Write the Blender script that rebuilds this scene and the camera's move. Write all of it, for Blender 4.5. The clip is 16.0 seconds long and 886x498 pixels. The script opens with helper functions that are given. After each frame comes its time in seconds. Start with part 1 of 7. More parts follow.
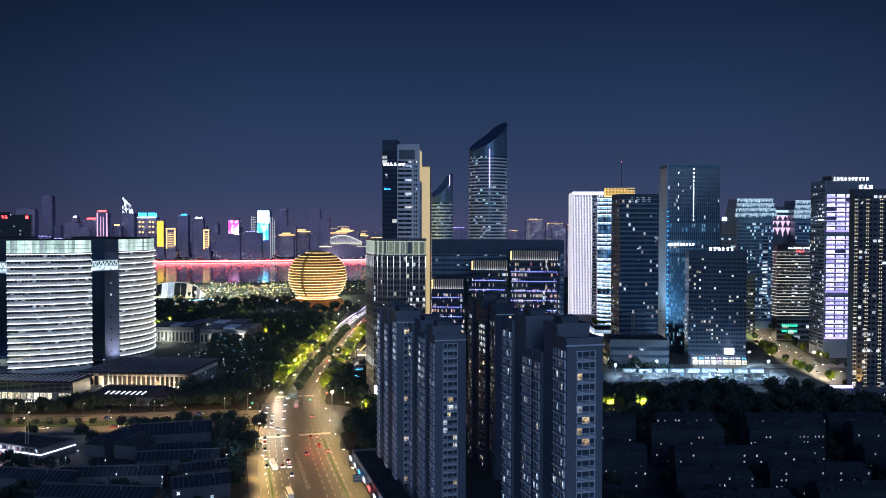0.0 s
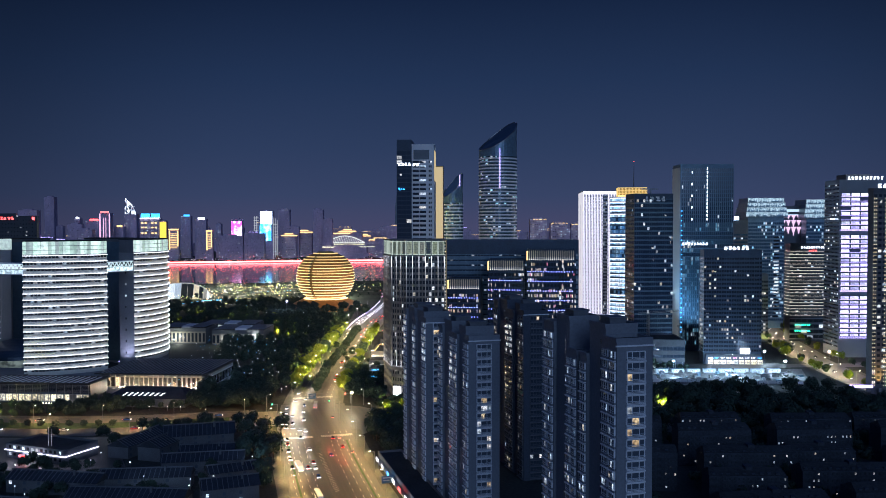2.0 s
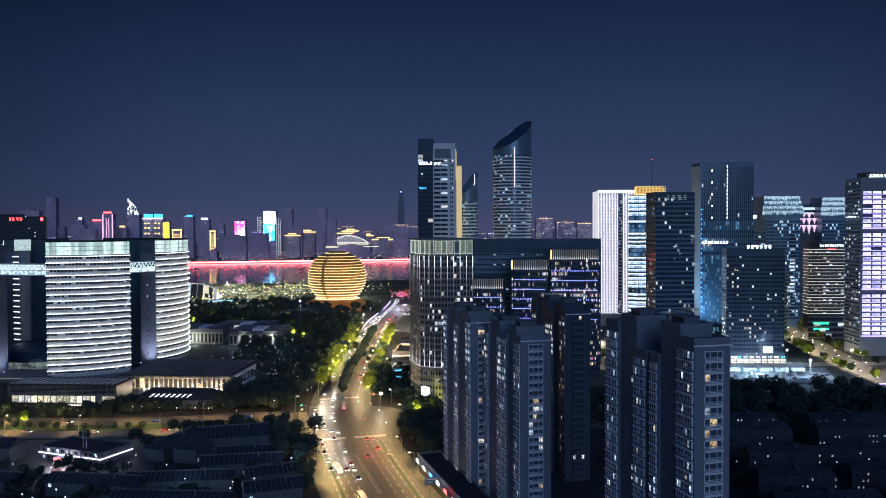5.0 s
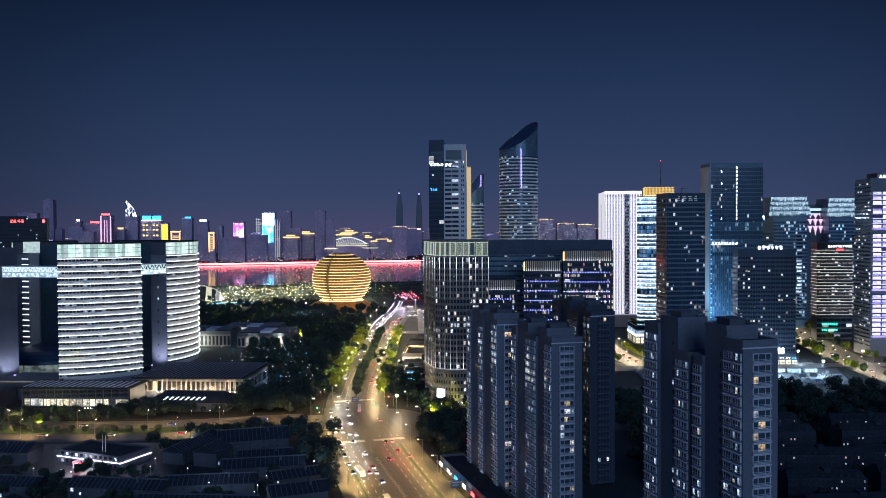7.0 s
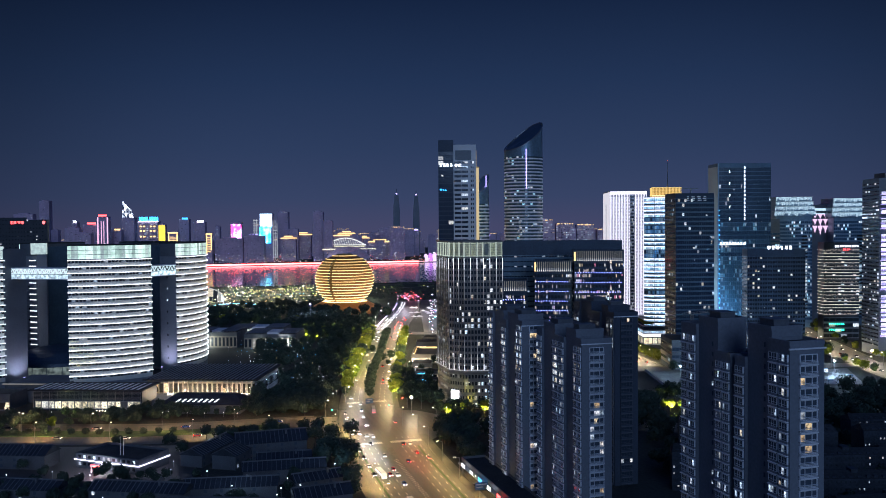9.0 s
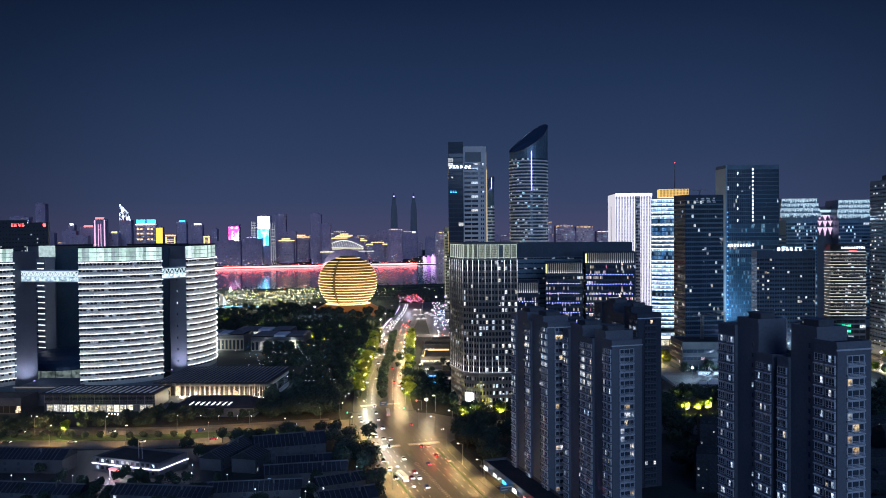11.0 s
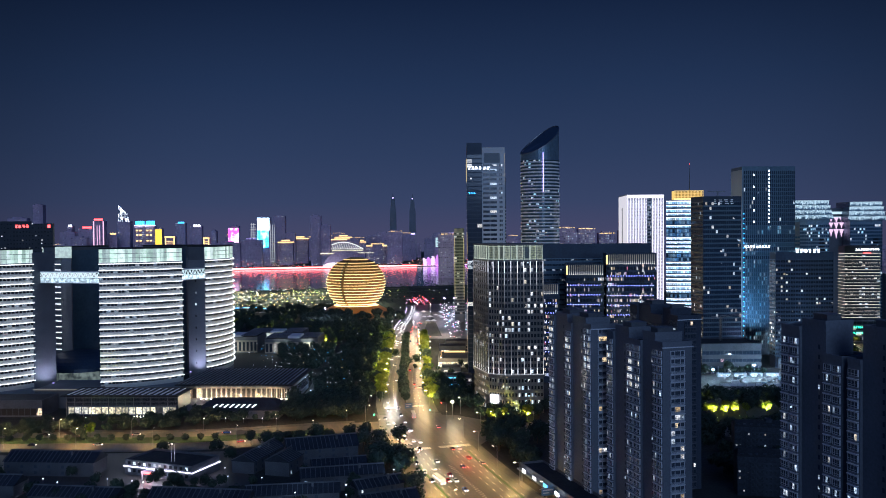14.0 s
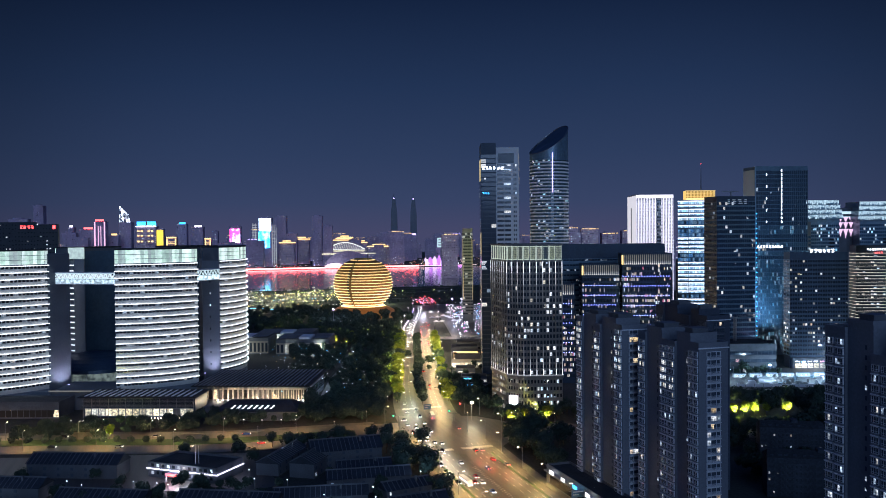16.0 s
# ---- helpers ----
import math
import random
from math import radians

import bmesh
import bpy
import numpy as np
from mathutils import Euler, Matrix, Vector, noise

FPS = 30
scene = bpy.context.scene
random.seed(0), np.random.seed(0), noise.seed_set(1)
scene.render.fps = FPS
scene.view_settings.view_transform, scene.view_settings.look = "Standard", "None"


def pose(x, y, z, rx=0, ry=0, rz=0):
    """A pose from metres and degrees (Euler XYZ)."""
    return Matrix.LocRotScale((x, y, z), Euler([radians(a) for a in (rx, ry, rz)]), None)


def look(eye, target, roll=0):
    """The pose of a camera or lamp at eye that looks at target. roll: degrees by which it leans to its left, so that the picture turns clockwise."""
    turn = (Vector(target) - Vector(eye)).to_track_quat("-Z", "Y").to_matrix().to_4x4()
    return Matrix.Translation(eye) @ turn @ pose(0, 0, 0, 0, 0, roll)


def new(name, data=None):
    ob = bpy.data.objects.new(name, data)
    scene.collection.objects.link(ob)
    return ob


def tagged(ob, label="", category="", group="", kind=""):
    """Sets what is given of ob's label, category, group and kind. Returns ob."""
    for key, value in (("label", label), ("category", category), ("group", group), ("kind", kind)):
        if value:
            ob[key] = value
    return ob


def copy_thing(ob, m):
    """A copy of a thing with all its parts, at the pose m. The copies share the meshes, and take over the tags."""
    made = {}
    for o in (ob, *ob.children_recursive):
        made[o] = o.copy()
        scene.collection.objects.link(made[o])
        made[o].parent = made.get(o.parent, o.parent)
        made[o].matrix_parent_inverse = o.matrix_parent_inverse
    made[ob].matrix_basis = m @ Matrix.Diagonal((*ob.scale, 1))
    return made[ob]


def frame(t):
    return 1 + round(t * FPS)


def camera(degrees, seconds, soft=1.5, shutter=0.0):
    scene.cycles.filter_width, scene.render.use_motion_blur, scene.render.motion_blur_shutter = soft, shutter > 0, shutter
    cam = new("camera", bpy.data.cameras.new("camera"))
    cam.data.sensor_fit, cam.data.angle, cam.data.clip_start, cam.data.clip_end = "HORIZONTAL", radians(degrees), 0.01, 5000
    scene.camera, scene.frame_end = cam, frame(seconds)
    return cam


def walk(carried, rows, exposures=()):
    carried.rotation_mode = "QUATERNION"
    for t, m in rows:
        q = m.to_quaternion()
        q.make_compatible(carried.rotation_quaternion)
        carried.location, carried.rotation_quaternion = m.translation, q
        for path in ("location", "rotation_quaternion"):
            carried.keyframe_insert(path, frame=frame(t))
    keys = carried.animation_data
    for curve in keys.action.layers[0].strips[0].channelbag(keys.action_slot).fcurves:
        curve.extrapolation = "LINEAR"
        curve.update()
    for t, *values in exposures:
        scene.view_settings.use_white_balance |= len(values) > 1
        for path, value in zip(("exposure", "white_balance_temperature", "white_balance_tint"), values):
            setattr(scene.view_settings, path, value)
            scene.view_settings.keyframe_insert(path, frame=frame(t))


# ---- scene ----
cam = camera(55.5, 16.0, soft=0.6)
METRES, EYE, TILT, LEAN, TURN = 107.0, 119.7, 0.0, 0.0, -15.6
ROWS = [
    (0, 0, 0, 0, 0, -1.5925, -0.09),
    (0.5, -0.0297, 0.0043, -0.0003, 0.0003, -1.584, -0.04),
    (1, -0.0598, 0.0091, -0.0006, -0.0025, -1.5805, 0.01),
    (1.5, -0.0908, 0.014, -0.0008, -0.0188, -1.577, 0.03),
    (2, -0.1221, 0.0192, -0.0013, -0.048, -1.5753, 0.05),
    (2.5, -0.1535, 0.0247, -0.0019, -0.0665, -1.5724, 0.06),
    (3, -0.1847, 0.0298, -0.0017, -0.0876, -1.578, 0.08),
    (3.5, -0.2161, 0.0352, -0.0019, -0.0943, -1.591, 0.12),
    (4, -0.2474, 0.0409, -0.002, -0.1266, -1.6059, 0.18),
    (4.5, -0.2782, 0.0468, -0.0025, -0.15, -1.6175, 0.21),
    (7, -0.4316, 0.0733, -0.0013, -0.4947, -1.5191, 0.33),
    (7.5, -0.4618, 0.0782, -0.0011, -0.5964, -1.5142, 0.34),
    (8, -0.492, 0.0836, -0.0004, -0.6761, -1.5105, 0.36),
    (8.5, -0.5217, 0.089, -0.0002, -0.7855, -1.4983, 0.4),
    (9, -0.5515, 0.0948, -0.0001, -0.8798, -1.4843, 0.44),
    (11.5, -0.7036, 0.1182, -0.004, -1.3506, -1.2787, 0.49),
    (12, -0.7351, 0.1234, -0.004, -1.4373, -1.2491, 0.47),
    (12.5, -0.7665, 0.129, -0.0046, -1.4989, -1.2163, 0.46),
    (13, -0.7981, 0.1344, -0.0049, -1.5503, -1.211, 0.44),
    (13.5, -0.8297, 0.1405, -0.0056, -1.6171, -1.1981, 0.43),
    (14, -0.8611, 0.1466, -0.006, -1.6414, -1.1984, 0.45),
    (14.5, -0.8922, 0.1525, -0.0058, -1.6766, -1.2025, 0.46),
    (15, -0.9231, 0.1587, -0.0049, -1.7233, -1.2071, 0.48),
    (15.5, -0.9539, 0.1646, -0.0041, -1.7415, -1.1912, 0.51),
    (16, -0.9851, 0.1706, -0.0048, -1.78, -1.1796, 0.52),
]
walk(cam, [(t, pose(0, 0, EYE, TILT, LEAN, TURN) @ pose(METRES * x, METRES * y, METRES * z, 90 + pitch, roll, yaw)) for t, x, y, z, yaw, pitch, roll in ROWS], [(0.0, 0.3, 5450, 11), (16.0, 0.3, 5450, 11)])

# ---- world, fill sun and night sky ----
world = bpy.data.worlds.new("night_sky")
scene.world = world
world.use_nodes = True
wn, wl = world.node_tree.nodes, world.node_tree.links
wn.clear()
w_out, w_bg = wn.new("ShaderNodeOutputWorld"), wn.new("ShaderNodeBackground")
w_co, w_sep, w_ramp = wn.new("ShaderNodeTexCoord"), wn.new("ShaderNodeSeparateXYZ"), wn.new("ShaderNodeValToRGB")
wl.new(w_co.outputs["Generated"], w_sep.inputs[0])
wl.new(w_sep.outputs["Z"], w_ramp.inputs[0])
wl.new(w_ramp.outputs[0], w_bg.inputs[0])
wl.new(w_bg.outputs[0], w_out.inputs[0])
SKY = [(0.0, (0.052, 0.05, 0.09)), (0.035, (0.0355, 0.045, 0.085)), (0.09, (0.025, 0.037, 0.073)), (0.17, (0.015, 0.0262, 0.057)), (0.27, (0.0066, 0.0127, 0.0315)), (0.5, (0.0105, 0.028, 0.1)), (1.0, (0.015, 0.042, 0.16))]
ramp = w_ramp.color_ramp
while len(ramp.elements) < len(SKY):
    ramp.elements.new(0.5)
for e, (p, c) in zip(ramp.elements, SKY):
    e.position, e.color = p, (*c, 1)
# the sky glows most over the heart of the city
w_dot, w_map = wn.new("ShaderNodeVectorMath"), wn.new("ShaderNodeMapRange")
w_dot.operation, w_dot.inputs[1].default_value = "DOT_PRODUCT", (0.326, 0.945, 0.0)
w_map.interpolation_type = "SMOOTHSTEP"
w_map.inputs["From Min"].default_value, w_map.inputs["From Max"].default_value = 0.82, 0.97
w_map.inputs["To Min"].default_value, w_map.inputs["To Max"].default_value = 0.6, 1.02
wl.new(w_co.outputs["Generated"], w_dot.inputs[0])
wl.new(w_dot.outputs["Value"], w_map.inputs["Value"])
wl.new(w_map.outputs[0], w_bg.inputs[1])

fill_sun = new("fill_sun", bpy.data.lights.new("fill_sun", "SUN"))
fill_sun.data.energy, fill_sun.data.angle, fill_sun.data.color = 0.45, radians(35), (0.52, 0.7, 1.0)
fill_sun.matrix_basis = look((30, -300, 190), (100, 300, 0))
rng = random.Random(11)

# ---- materials ----


def blank(name):
    m = bpy.data.materials.new(name)
    m.use_nodes = True
    return m, m.node_tree.nodes, m.node_tree.links, m.node_tree.nodes["Principled BSDF"]


def math_node(n, op, a=None, b=None):
    k = n.new("ShaderNodeMath")
    k.operation = op
    for i, v in enumerate((a, b)):
        if v is not None and not hasattr(v, "links"):
            k.inputs[i].default_value = v
    return k


def surface(name, col, rough=0.75, metal=0.0, var=0.3, big=0.06, fine=2.5, bump=0.3, spec=0.4, per_object=0.0, stretch=1.0):
    """A painted, stony or leafy surface: stains at two scales and a fine relief."""
    m, n, l, b = blank(name)
    co = n.new("ShaderNodeTexCoord")
    t1, t2 = n.new("ShaderNodeTexNoise"), n.new("ShaderNodeTexNoise")
    t1.inputs["Scale"].default_value, t2.inputs["Scale"].default_value = big, fine
    t1.inputs["Detail"].default_value, t2.inputs["Detail"].default_value = 5, 3
    mp = n.new("ShaderNodeMapping")
    mp.inputs["Scale"].default_value = (1, stretch, 1)
    l.new(co.outputs["Object"], mp.inputs["Vector"])
    l.new(mp.outputs[0], t1.inputs["Vector"])
    l.new(co.outputs["Object"], t2.inputs["Vector"])
    s = math_node(n, "ADD")
    l.new(t1.outputs["Fac"], s.inputs[0])
    l.new(t2.outputs["Fac"], s.inputs[1])
    last = s
    if per_object:
        info = n.new("ShaderNodeObjectInfo")
        k = math_node(n, "MULTIPLY_ADD", None, per_object)
        l.new(info.outputs["Random"], k.inputs[0])
        l.new(s.outputs[0], k.inputs[2])
        last = k
    r = n.new("ShaderNodeMapRange")
    r.inputs["From Min"].default_value, r.inputs["From Max"].default_value = 0.6, 1.4 + per_object
    r.inputs["To Min"].default_value, r.inputs["To Max"].default_value = 1 - var, 1 + var
    l.new(last.outputs[0], r.inputs["Value"])
    mix = n.new("ShaderNodeVectorMath")
    mix.operation = "SCALE"
    mix.inputs[0].default_value = col
    l.new(r.outputs[0], mix.inputs["Scale"])
    l.new(mix.outputs[0], b.inputs["Base Color"])
    bp = n.new("ShaderNodeBump")
    bp.inputs["Strength"].default_value, bp.inputs["Distance"].default_value = bump, 0.05
    l.new(t2.outputs["Fac"], bp.inputs["Height"])
    l.new(bp.outputs[0], b.inputs["Normal"])
    b.inputs["Roughness"].default_value, b.inputs["Metallic"].default_value = rough, metal
    b.inputs["Specular IOR Level"].default_value = spec
    return m


def lamp_mat(name, col, strength, sampled=False):
    m, n, l, b = blank(name)
    b.inputs["Base Color"].default_value = (0.2, 0.2, 0.2, 1)
    b.inputs["Emission Color"].default_value = (*col, 1)
    b.inputs["Emission Strength"].default_value = strength
    if not sampled:
        m.cycles.emission_sampling = "NONE"
    return m


def panes(name, glass, lit, cols, strength, rough=0.12, spread=0.6, cell=0.9, cluster=0.8):
    """Window glass, pane by pane either dark and glossy or lit by the room behind it."""
    m, n, l, b = blank(name)
    geo, info, wh = n.new("ShaderNodeNewGeometry"), n.new("ShaderNodeObjectInfo"), n.new("ShaderNodeTexWhiteNoise")
    wh.noise_dimensions = "4D"
    mix = math_node(n, "MULTIPLY_ADD", None, 7.31)
    l.new(geo.outputs["Random Per Island"], mix.inputs[0])
    pn, pk = n.new("ShaderNodeAttribute"), math_node(n, "MULTIPLY_ADD", None, 3.17)
    pn.attribute_name = "pane"
    l.new(pn.outputs["Fac"], pk.inputs[0])
    l.new(info.outputs["Random"], pk.inputs[2])
    l.new(pk.outputs[0], mix.inputs[2])
    l.new(info.outputs["Location"], wh.inputs["Vector"])
    l.new(mix.outputs[0], wh.inputs["W"])
    cl, cm = n.new("ShaderNodeTexNoise"), n.new("ShaderNodeMapRange")
    cl.inputs["Scale"].default_value, cl.inputs["Detail"].default_value = 0.055, 3
    cm.inputs["From Min"].default_value, cm.inputs["From Max"].default_value = 0.38, 0.64
    cm.inputs["To Min"].default_value, cm.inputs["To Max"].default_value = lit * (1 - cluster), lit * (1 + 1.2 * cluster)
    l.new(geo.outputs["Position"], cl.inputs["Vector"])
    l.new(cl.outputs["Fac"], cm.inputs["Value"])
    on = math_node(n, "LESS_THAN")
    l.new(wh.outputs["Value"], on.inputs[0])
    l.new(cm.outputs[0], on.inputs[1])
    sep = n.new("ShaderNodeSeparateColor")
    l.new(wh.outputs["Color"], sep.inputs[0])
    rp = n.new("ShaderNodeValToRGB")
    while len(rp.color_ramp.elements) < len(cols):
        rp.color_ramp.elements.new(0.5)
    for i, (e, c) in enumerate(zip(rp.color_ramp.elements, cols)):
        e.position, e.color = i / max(1, len(cols) - 1), (*c, 1)
    l.new(sep.outputs["Green"], rp.inputs[0])
    co, ns = n.new("ShaderNodeTexCoord"), n.new("ShaderNodeTexNoise")
    ns.inputs["Scale"].default_value, ns.inputs["Detail"].default_value = cell, 2
    l.new(co.outputs["Object"], ns.inputs["Vector"])
    rr = n.new("ShaderNodeMapRange")
    rr.inputs["From Min"].default_value, rr.inputs["From Max"].default_value = 0.35, 0.62
    rr.inputs["To Min"].default_value, rr.inputs["To Max"].default_value = 1 - spread, 1.25
    l.new(ns.outputs["Fac"], rr.inputs["Value"])
    k1 = math_node(n, "MULTIPLY")
    l.new(on.outputs[0], k1.inputs[0])
    l.new(rr.outputs[0], k1.inputs[1])
    k2 = math_node(n, "MULTIPLY")
    l.new(k1.outputs[0], k2.inputs[0])
    v = math_node(n, "MULTIPLY_ADD", None, strength)
    v.inputs[2].default_value = strength * 0.35
    l.new(sep.outputs["Blue"], v.inputs[0])
    l.new(v.outputs[0], k2.inputs[1])
    b.inputs["Base Color"].default_value = (*glass, 1)
    b.inputs["Roughness"].default_value = rough
    b.inputs["Specular IOR Level"].default_value = 0.7
    l.new(rp.outputs[0], b.inputs["Emission Color"])
    l.new(k2.outputs[0], b.inputs["Emission Strength"])
    m.cycles.emission_sampling = "NONE"
    return m


COOL, WARM, WHITE = (0.75, 0.9, 1.0), (1.0, 0.62, 0.25), (1.0, 0.95, 0.88)
M = dict(
    ground=surface("dark_earth_and_grass", (0.042, 0.046, 0.038), 0.95, var=0.6, big=0.02, fine=0.6, bump=0.6),
    asphalt=surface("asphalt", (0.075, 0.068, 0.06), 0.5, var=0.6, big=0.35, fine=2.0, bump=0.15, spec=0.5, stretch=0.04),
    pavement=surface("paving", (0.14, 0.135, 0.12), 0.85, var=0.3, big=0.1, fine=1.5),
    marking=surface("road_paint", (0.7, 0.68, 0.6), 0.7, var=0.3),
    concrete=surface("grey_render", (0.21, 0.225, 0.255), 0.85, var=0.2, big=0.05, fine=1.2),
    shaded_wall=surface("shaded_render", (0.04, 0.048, 0.064), 0.9, var=0.5, big=0.12, fine=1.0),
    slate=surface("shaded_grey_render", (0.07, 0.085, 0.115), 0.85, var=0.25, big=0.06, fine=1.2),
    concrete_d=surface("dark_grey_cladding", (0.13, 0.14, 0.16), 0.7, var=0.25, big=0.08, fine=1.2),
    slab=surface("pale_slab_edge", (0.8, 0.8, 0.82), 0.8, var=0.2),
    frame=surface("window_frame", (0.22, 0.23, 0.25), 0.6, var=0.15),
    stone=surface("beige_stone", (0.25, 0.225, 0.19), 0.75, var=0.2, big=0.1, fine=1.0),
    white=surface("white_panel", (0.72, 0.72, 0.72), 0.6, var=0.12, big=0.08),
    roof=surface("flat_roof", (0.035, 0.038, 0.042), 0.95, var=0.5, big=0.1, fine=0.9),
    dim=surface("dimmed_render", (0.105, 0.112, 0.125), 0.9, var=0.4, big=0.1),
    tile=surface("grey_roof_tile", (0.03, 0.036, 0.048), 0.85, var=0.45, big=0.15, fine=1.5),
    metal=surface("painted_steel", (0.25, 0.26, 0.28), 0.45, 0.8, var=0.2),
    gold=surface("gold_panel", (0.5, 0.32, 0.1), 0.4, 0.5, var=0.2, big=0.15),
    navy=surface("navy_glass_cladding", (0.036, 0.055, 0.088), 0.4, 0.1, var=0.3, big=0.08, fine=0.7, bump=0.02, spec=0.3),
    pale=surface("pale_side_panel", (0.45, 0.5, 0.5), 0.6, var=0.1, big=0.05),
    civic_panel=surface("warm_grey_spandrel", (0.6, 0.59, 0.55), 0.7, var=0.15, big=0.05, fine=0.8),
    pvc=surface("pale_window_frame", (0.74, 0.75, 0.78), 0.6, var=0.15),
    bluemull=surface("blue_mullion", (0.085, 0.135, 0.185), 0.4, 0.3, var=0.25, big=0.05, fine=0.5),
    bluewall=surface("blue_glass_cladding", (0.16, 0.24, 0.31), 0.35, 0.3, var=0.3, big=0.05, fine=0.5),
    glasswall=surface("dark_glass_cladding", (0.055, 0.068, 0.085), 0.3, 0.2, var=0.3, big=0.08, fine=0.7, bump=0.02, spec=0.7),
    hazewall=surface("haze_tinted_facade", (0.5, 0.38, 0.5), 0.8, var=0.35, big=0.02, fine=0.15, bump=0.0),
    leaf=surface("leaves", (0.05, 0.076, 0.058), 0.75, var=0.5, big=0.3, fine=3.0, per_object=0.5, spec=0.2),
    leaf_lit=surface("lamplit_leaves", (0.16, 0.19, 0.022), 0.7, var=0.4, big=0.3, fine=3.0, per_object=0.4, spec=0.2),
    bark=surface("bark", (0.09, 0.07, 0.05), 0.9, var=0.4),
    hedge=surface("hedge_leaves", (0.05, 0.09, 0.03), 0.8, var=0.5, big=0.4, fine=3.0),
    soil=surface("site_mud", (0.17, 0.165, 0.155), 0.95, var=0.6, big=0.06, fine=0.5, bump=0.8),
    tyre=surface("tyre_rubber", (0.03, 0.03, 0.03), 0.9),
    carglass=surface("car_glass", (0.02, 0.025, 0.03), 0.1, spec=0.8),
    led=lamp_mat("white_led", (1.0, 0.97, 0.95), 3.2),
    led_soft=lamp_mat("soft_white_led", (1.0, 0.96, 0.93), 1.3),
    led_blue=lamp_mat("blue_led", (0.3, 0.3, 1.0), 4.5),
    led_violet=lamp_mat("violet_led", (0.62, 0.45, 1.0), 2.0),
    led_mast=lamp_mat("violet_mast_lamp", (0.5, 0.35, 1.0), 9.0),
    led_lilac=lamp_mat("lilac_white_led", (0.98, 0.85, 1.0), 2.6),
    led_gold=lamp_mat("gold_led", (1.0, 0.6, 0.18), 1.6),
    led_bead=lamp_mat("golden_bead_lamp", (1.0, 0.72, 0.36), 1.6),
    crown_glow=lamp_mat("amber_crown_glow", (1.0, 0.62, 0.13), 0.8),
    led_red=lamp_mat("red_led", (1.0, 0.06, 0.05), 5.0),
    led_green=lamp_mat("green_led", (0.1, 1.0, 0.45), 3.0),
    led_pink=lamp_mat("pink_led", (1.0, 0.25, 0.55), 2.5),
    led_cyan=lamp_mat("cyan_led", (0.08, 0.48, 1.0), 2.5),
    sodium=lamp_mat("warm_lamp", (1.0, 0.72, 0.35), 40.0),
    floodm=lamp_mat("cold_lamp", (0.75, 0.9, 1.0), 40.0),
    headlight=lamp_mat("headlight_glow", (1.0, 0.96, 0.88), 6.0),
    taillight=lamp_mat("taillight_glow", (1.0, 0.05, 0.03), 8.0),
    glow_warm=lamp_mat("painted_warm_wash", (1.0, 0.84, 0.58), 0.12),
    led_faint=lamp_mat("painted_faint_wash", (1.0, 0.93, 0.85), 0.1),
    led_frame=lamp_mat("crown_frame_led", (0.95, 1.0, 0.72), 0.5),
    led_dimfin=lamp_mat("dim_white_glow", (1.0, 0.93, 0.85), 0.35),
    uplamp=lamp_mat("column_uplamp", (1.0, 0.82, 0.55), 5.0),
    led_pearl=lamp_mat("pearl_led", (1.0, 0.88, 0.72), 1.1),
    gold_glow=lamp_mat("glowing_gold", (1.0, 0.70, 0.28), 0.5),
    w_flats=panes("old_flat_glass", (0.05, 0.06, 0.07), 0.15, (COOL, (0.85, 0.95, 1.0), WHITE, (1.0, 0.8, 0.55)), 0.38, spread=1.0, cell=2.0, cluster=0.7),
    w_top=panes("bright_upper_flat_glass", (0.09, 0.11, 0.14), 0.45, (COOL, (1.0, 0.9, 0.7), WHITE, (1.0, 0.82, 0.55)), 1.0, rough=0.1, spread=1.0, cell=2.2, cluster=0.5),
    w_front=panes("end_window_glass", (0.09, 0.11, 0.14), 0.16, (COOL, (1.0, 0.72, 0.35), WARM, WHITE, (1.0, 0.66, 0.28)), 0.75, rough=0.1, spread=0.9, cell=1.1, cluster=0.4),
    w_slate=panes("shaded_tower_glass", (0.05, 0.065, 0.09), 0.05, (COOL, WARM, WHITE, (1.0, 0.75, 0.4)), 0.7, rough=0.12, spread=0.9, cell=1.6, cluster=0.6),
    w_home=panes("apartment_glass", (0.09, 0.11, 0.14), 0.1, (COOL, (0.8, 0.93, 1.0), WHITE, COOL, (1.0, 0.7, 0.32)), 0.8, rough=0.1, spread=0.85, cell=1.6, cluster=0.5),
    w_off=panes("office_glass", (0.04, 0.05, 0.06), 0.11, (COOL, WHITE, WHITE, (1.0, 0.8, 0.5)), 0.9),
    w_wing=panes("wing_glass", (0.035, 0.045, 0.06), 0.26, ((1.0, 0.7, 0.4), (1.0, 0.8, 0.5), WHITE, (1.0, 0.65, 0.35), (0.7, 0.8, 1.0), (0.9, 0.2, 0.3)), 0.7, cell=0.9, cluster=1.0),
    w_dark=panes("dark_office_glass", (0.03, 0.04, 0.055), 0.09, (COOL, WHITE, (1.0, 0.85, 0.6)), 0.9),
    w_dim=panes("unlit_office_glass", (0.035, 0.05, 0.065), 0.06, (COOL, WHITE, (1.0, 0.85, 0.6)), 0.5),
    w_podium=panes("podium_glass", (0.03, 0.045, 0.07), 0.05, (COOL, WHITE, (1.0, 0.4, 0.4)), 0.8, spread=0.9, cell=0.8, cluster=1.0),
    w_dash=panes("ribbon_office_glass", (0.03, 0.048, 0.078), 0.13, (COOL, WHITE, (0.7, 0.85, 1.0)), 0.32, spread=0.9, cell=0.5, cluster=0.9),
    w_base=panes("golden_lobby_glass", (0.3, 0.28, 0.22), 0.95, ((1.0, 0.78, 0.42), (1.0, 0.86, 0.6)), 0.9, spread=0.5, cell=0.5, cluster=0.0),
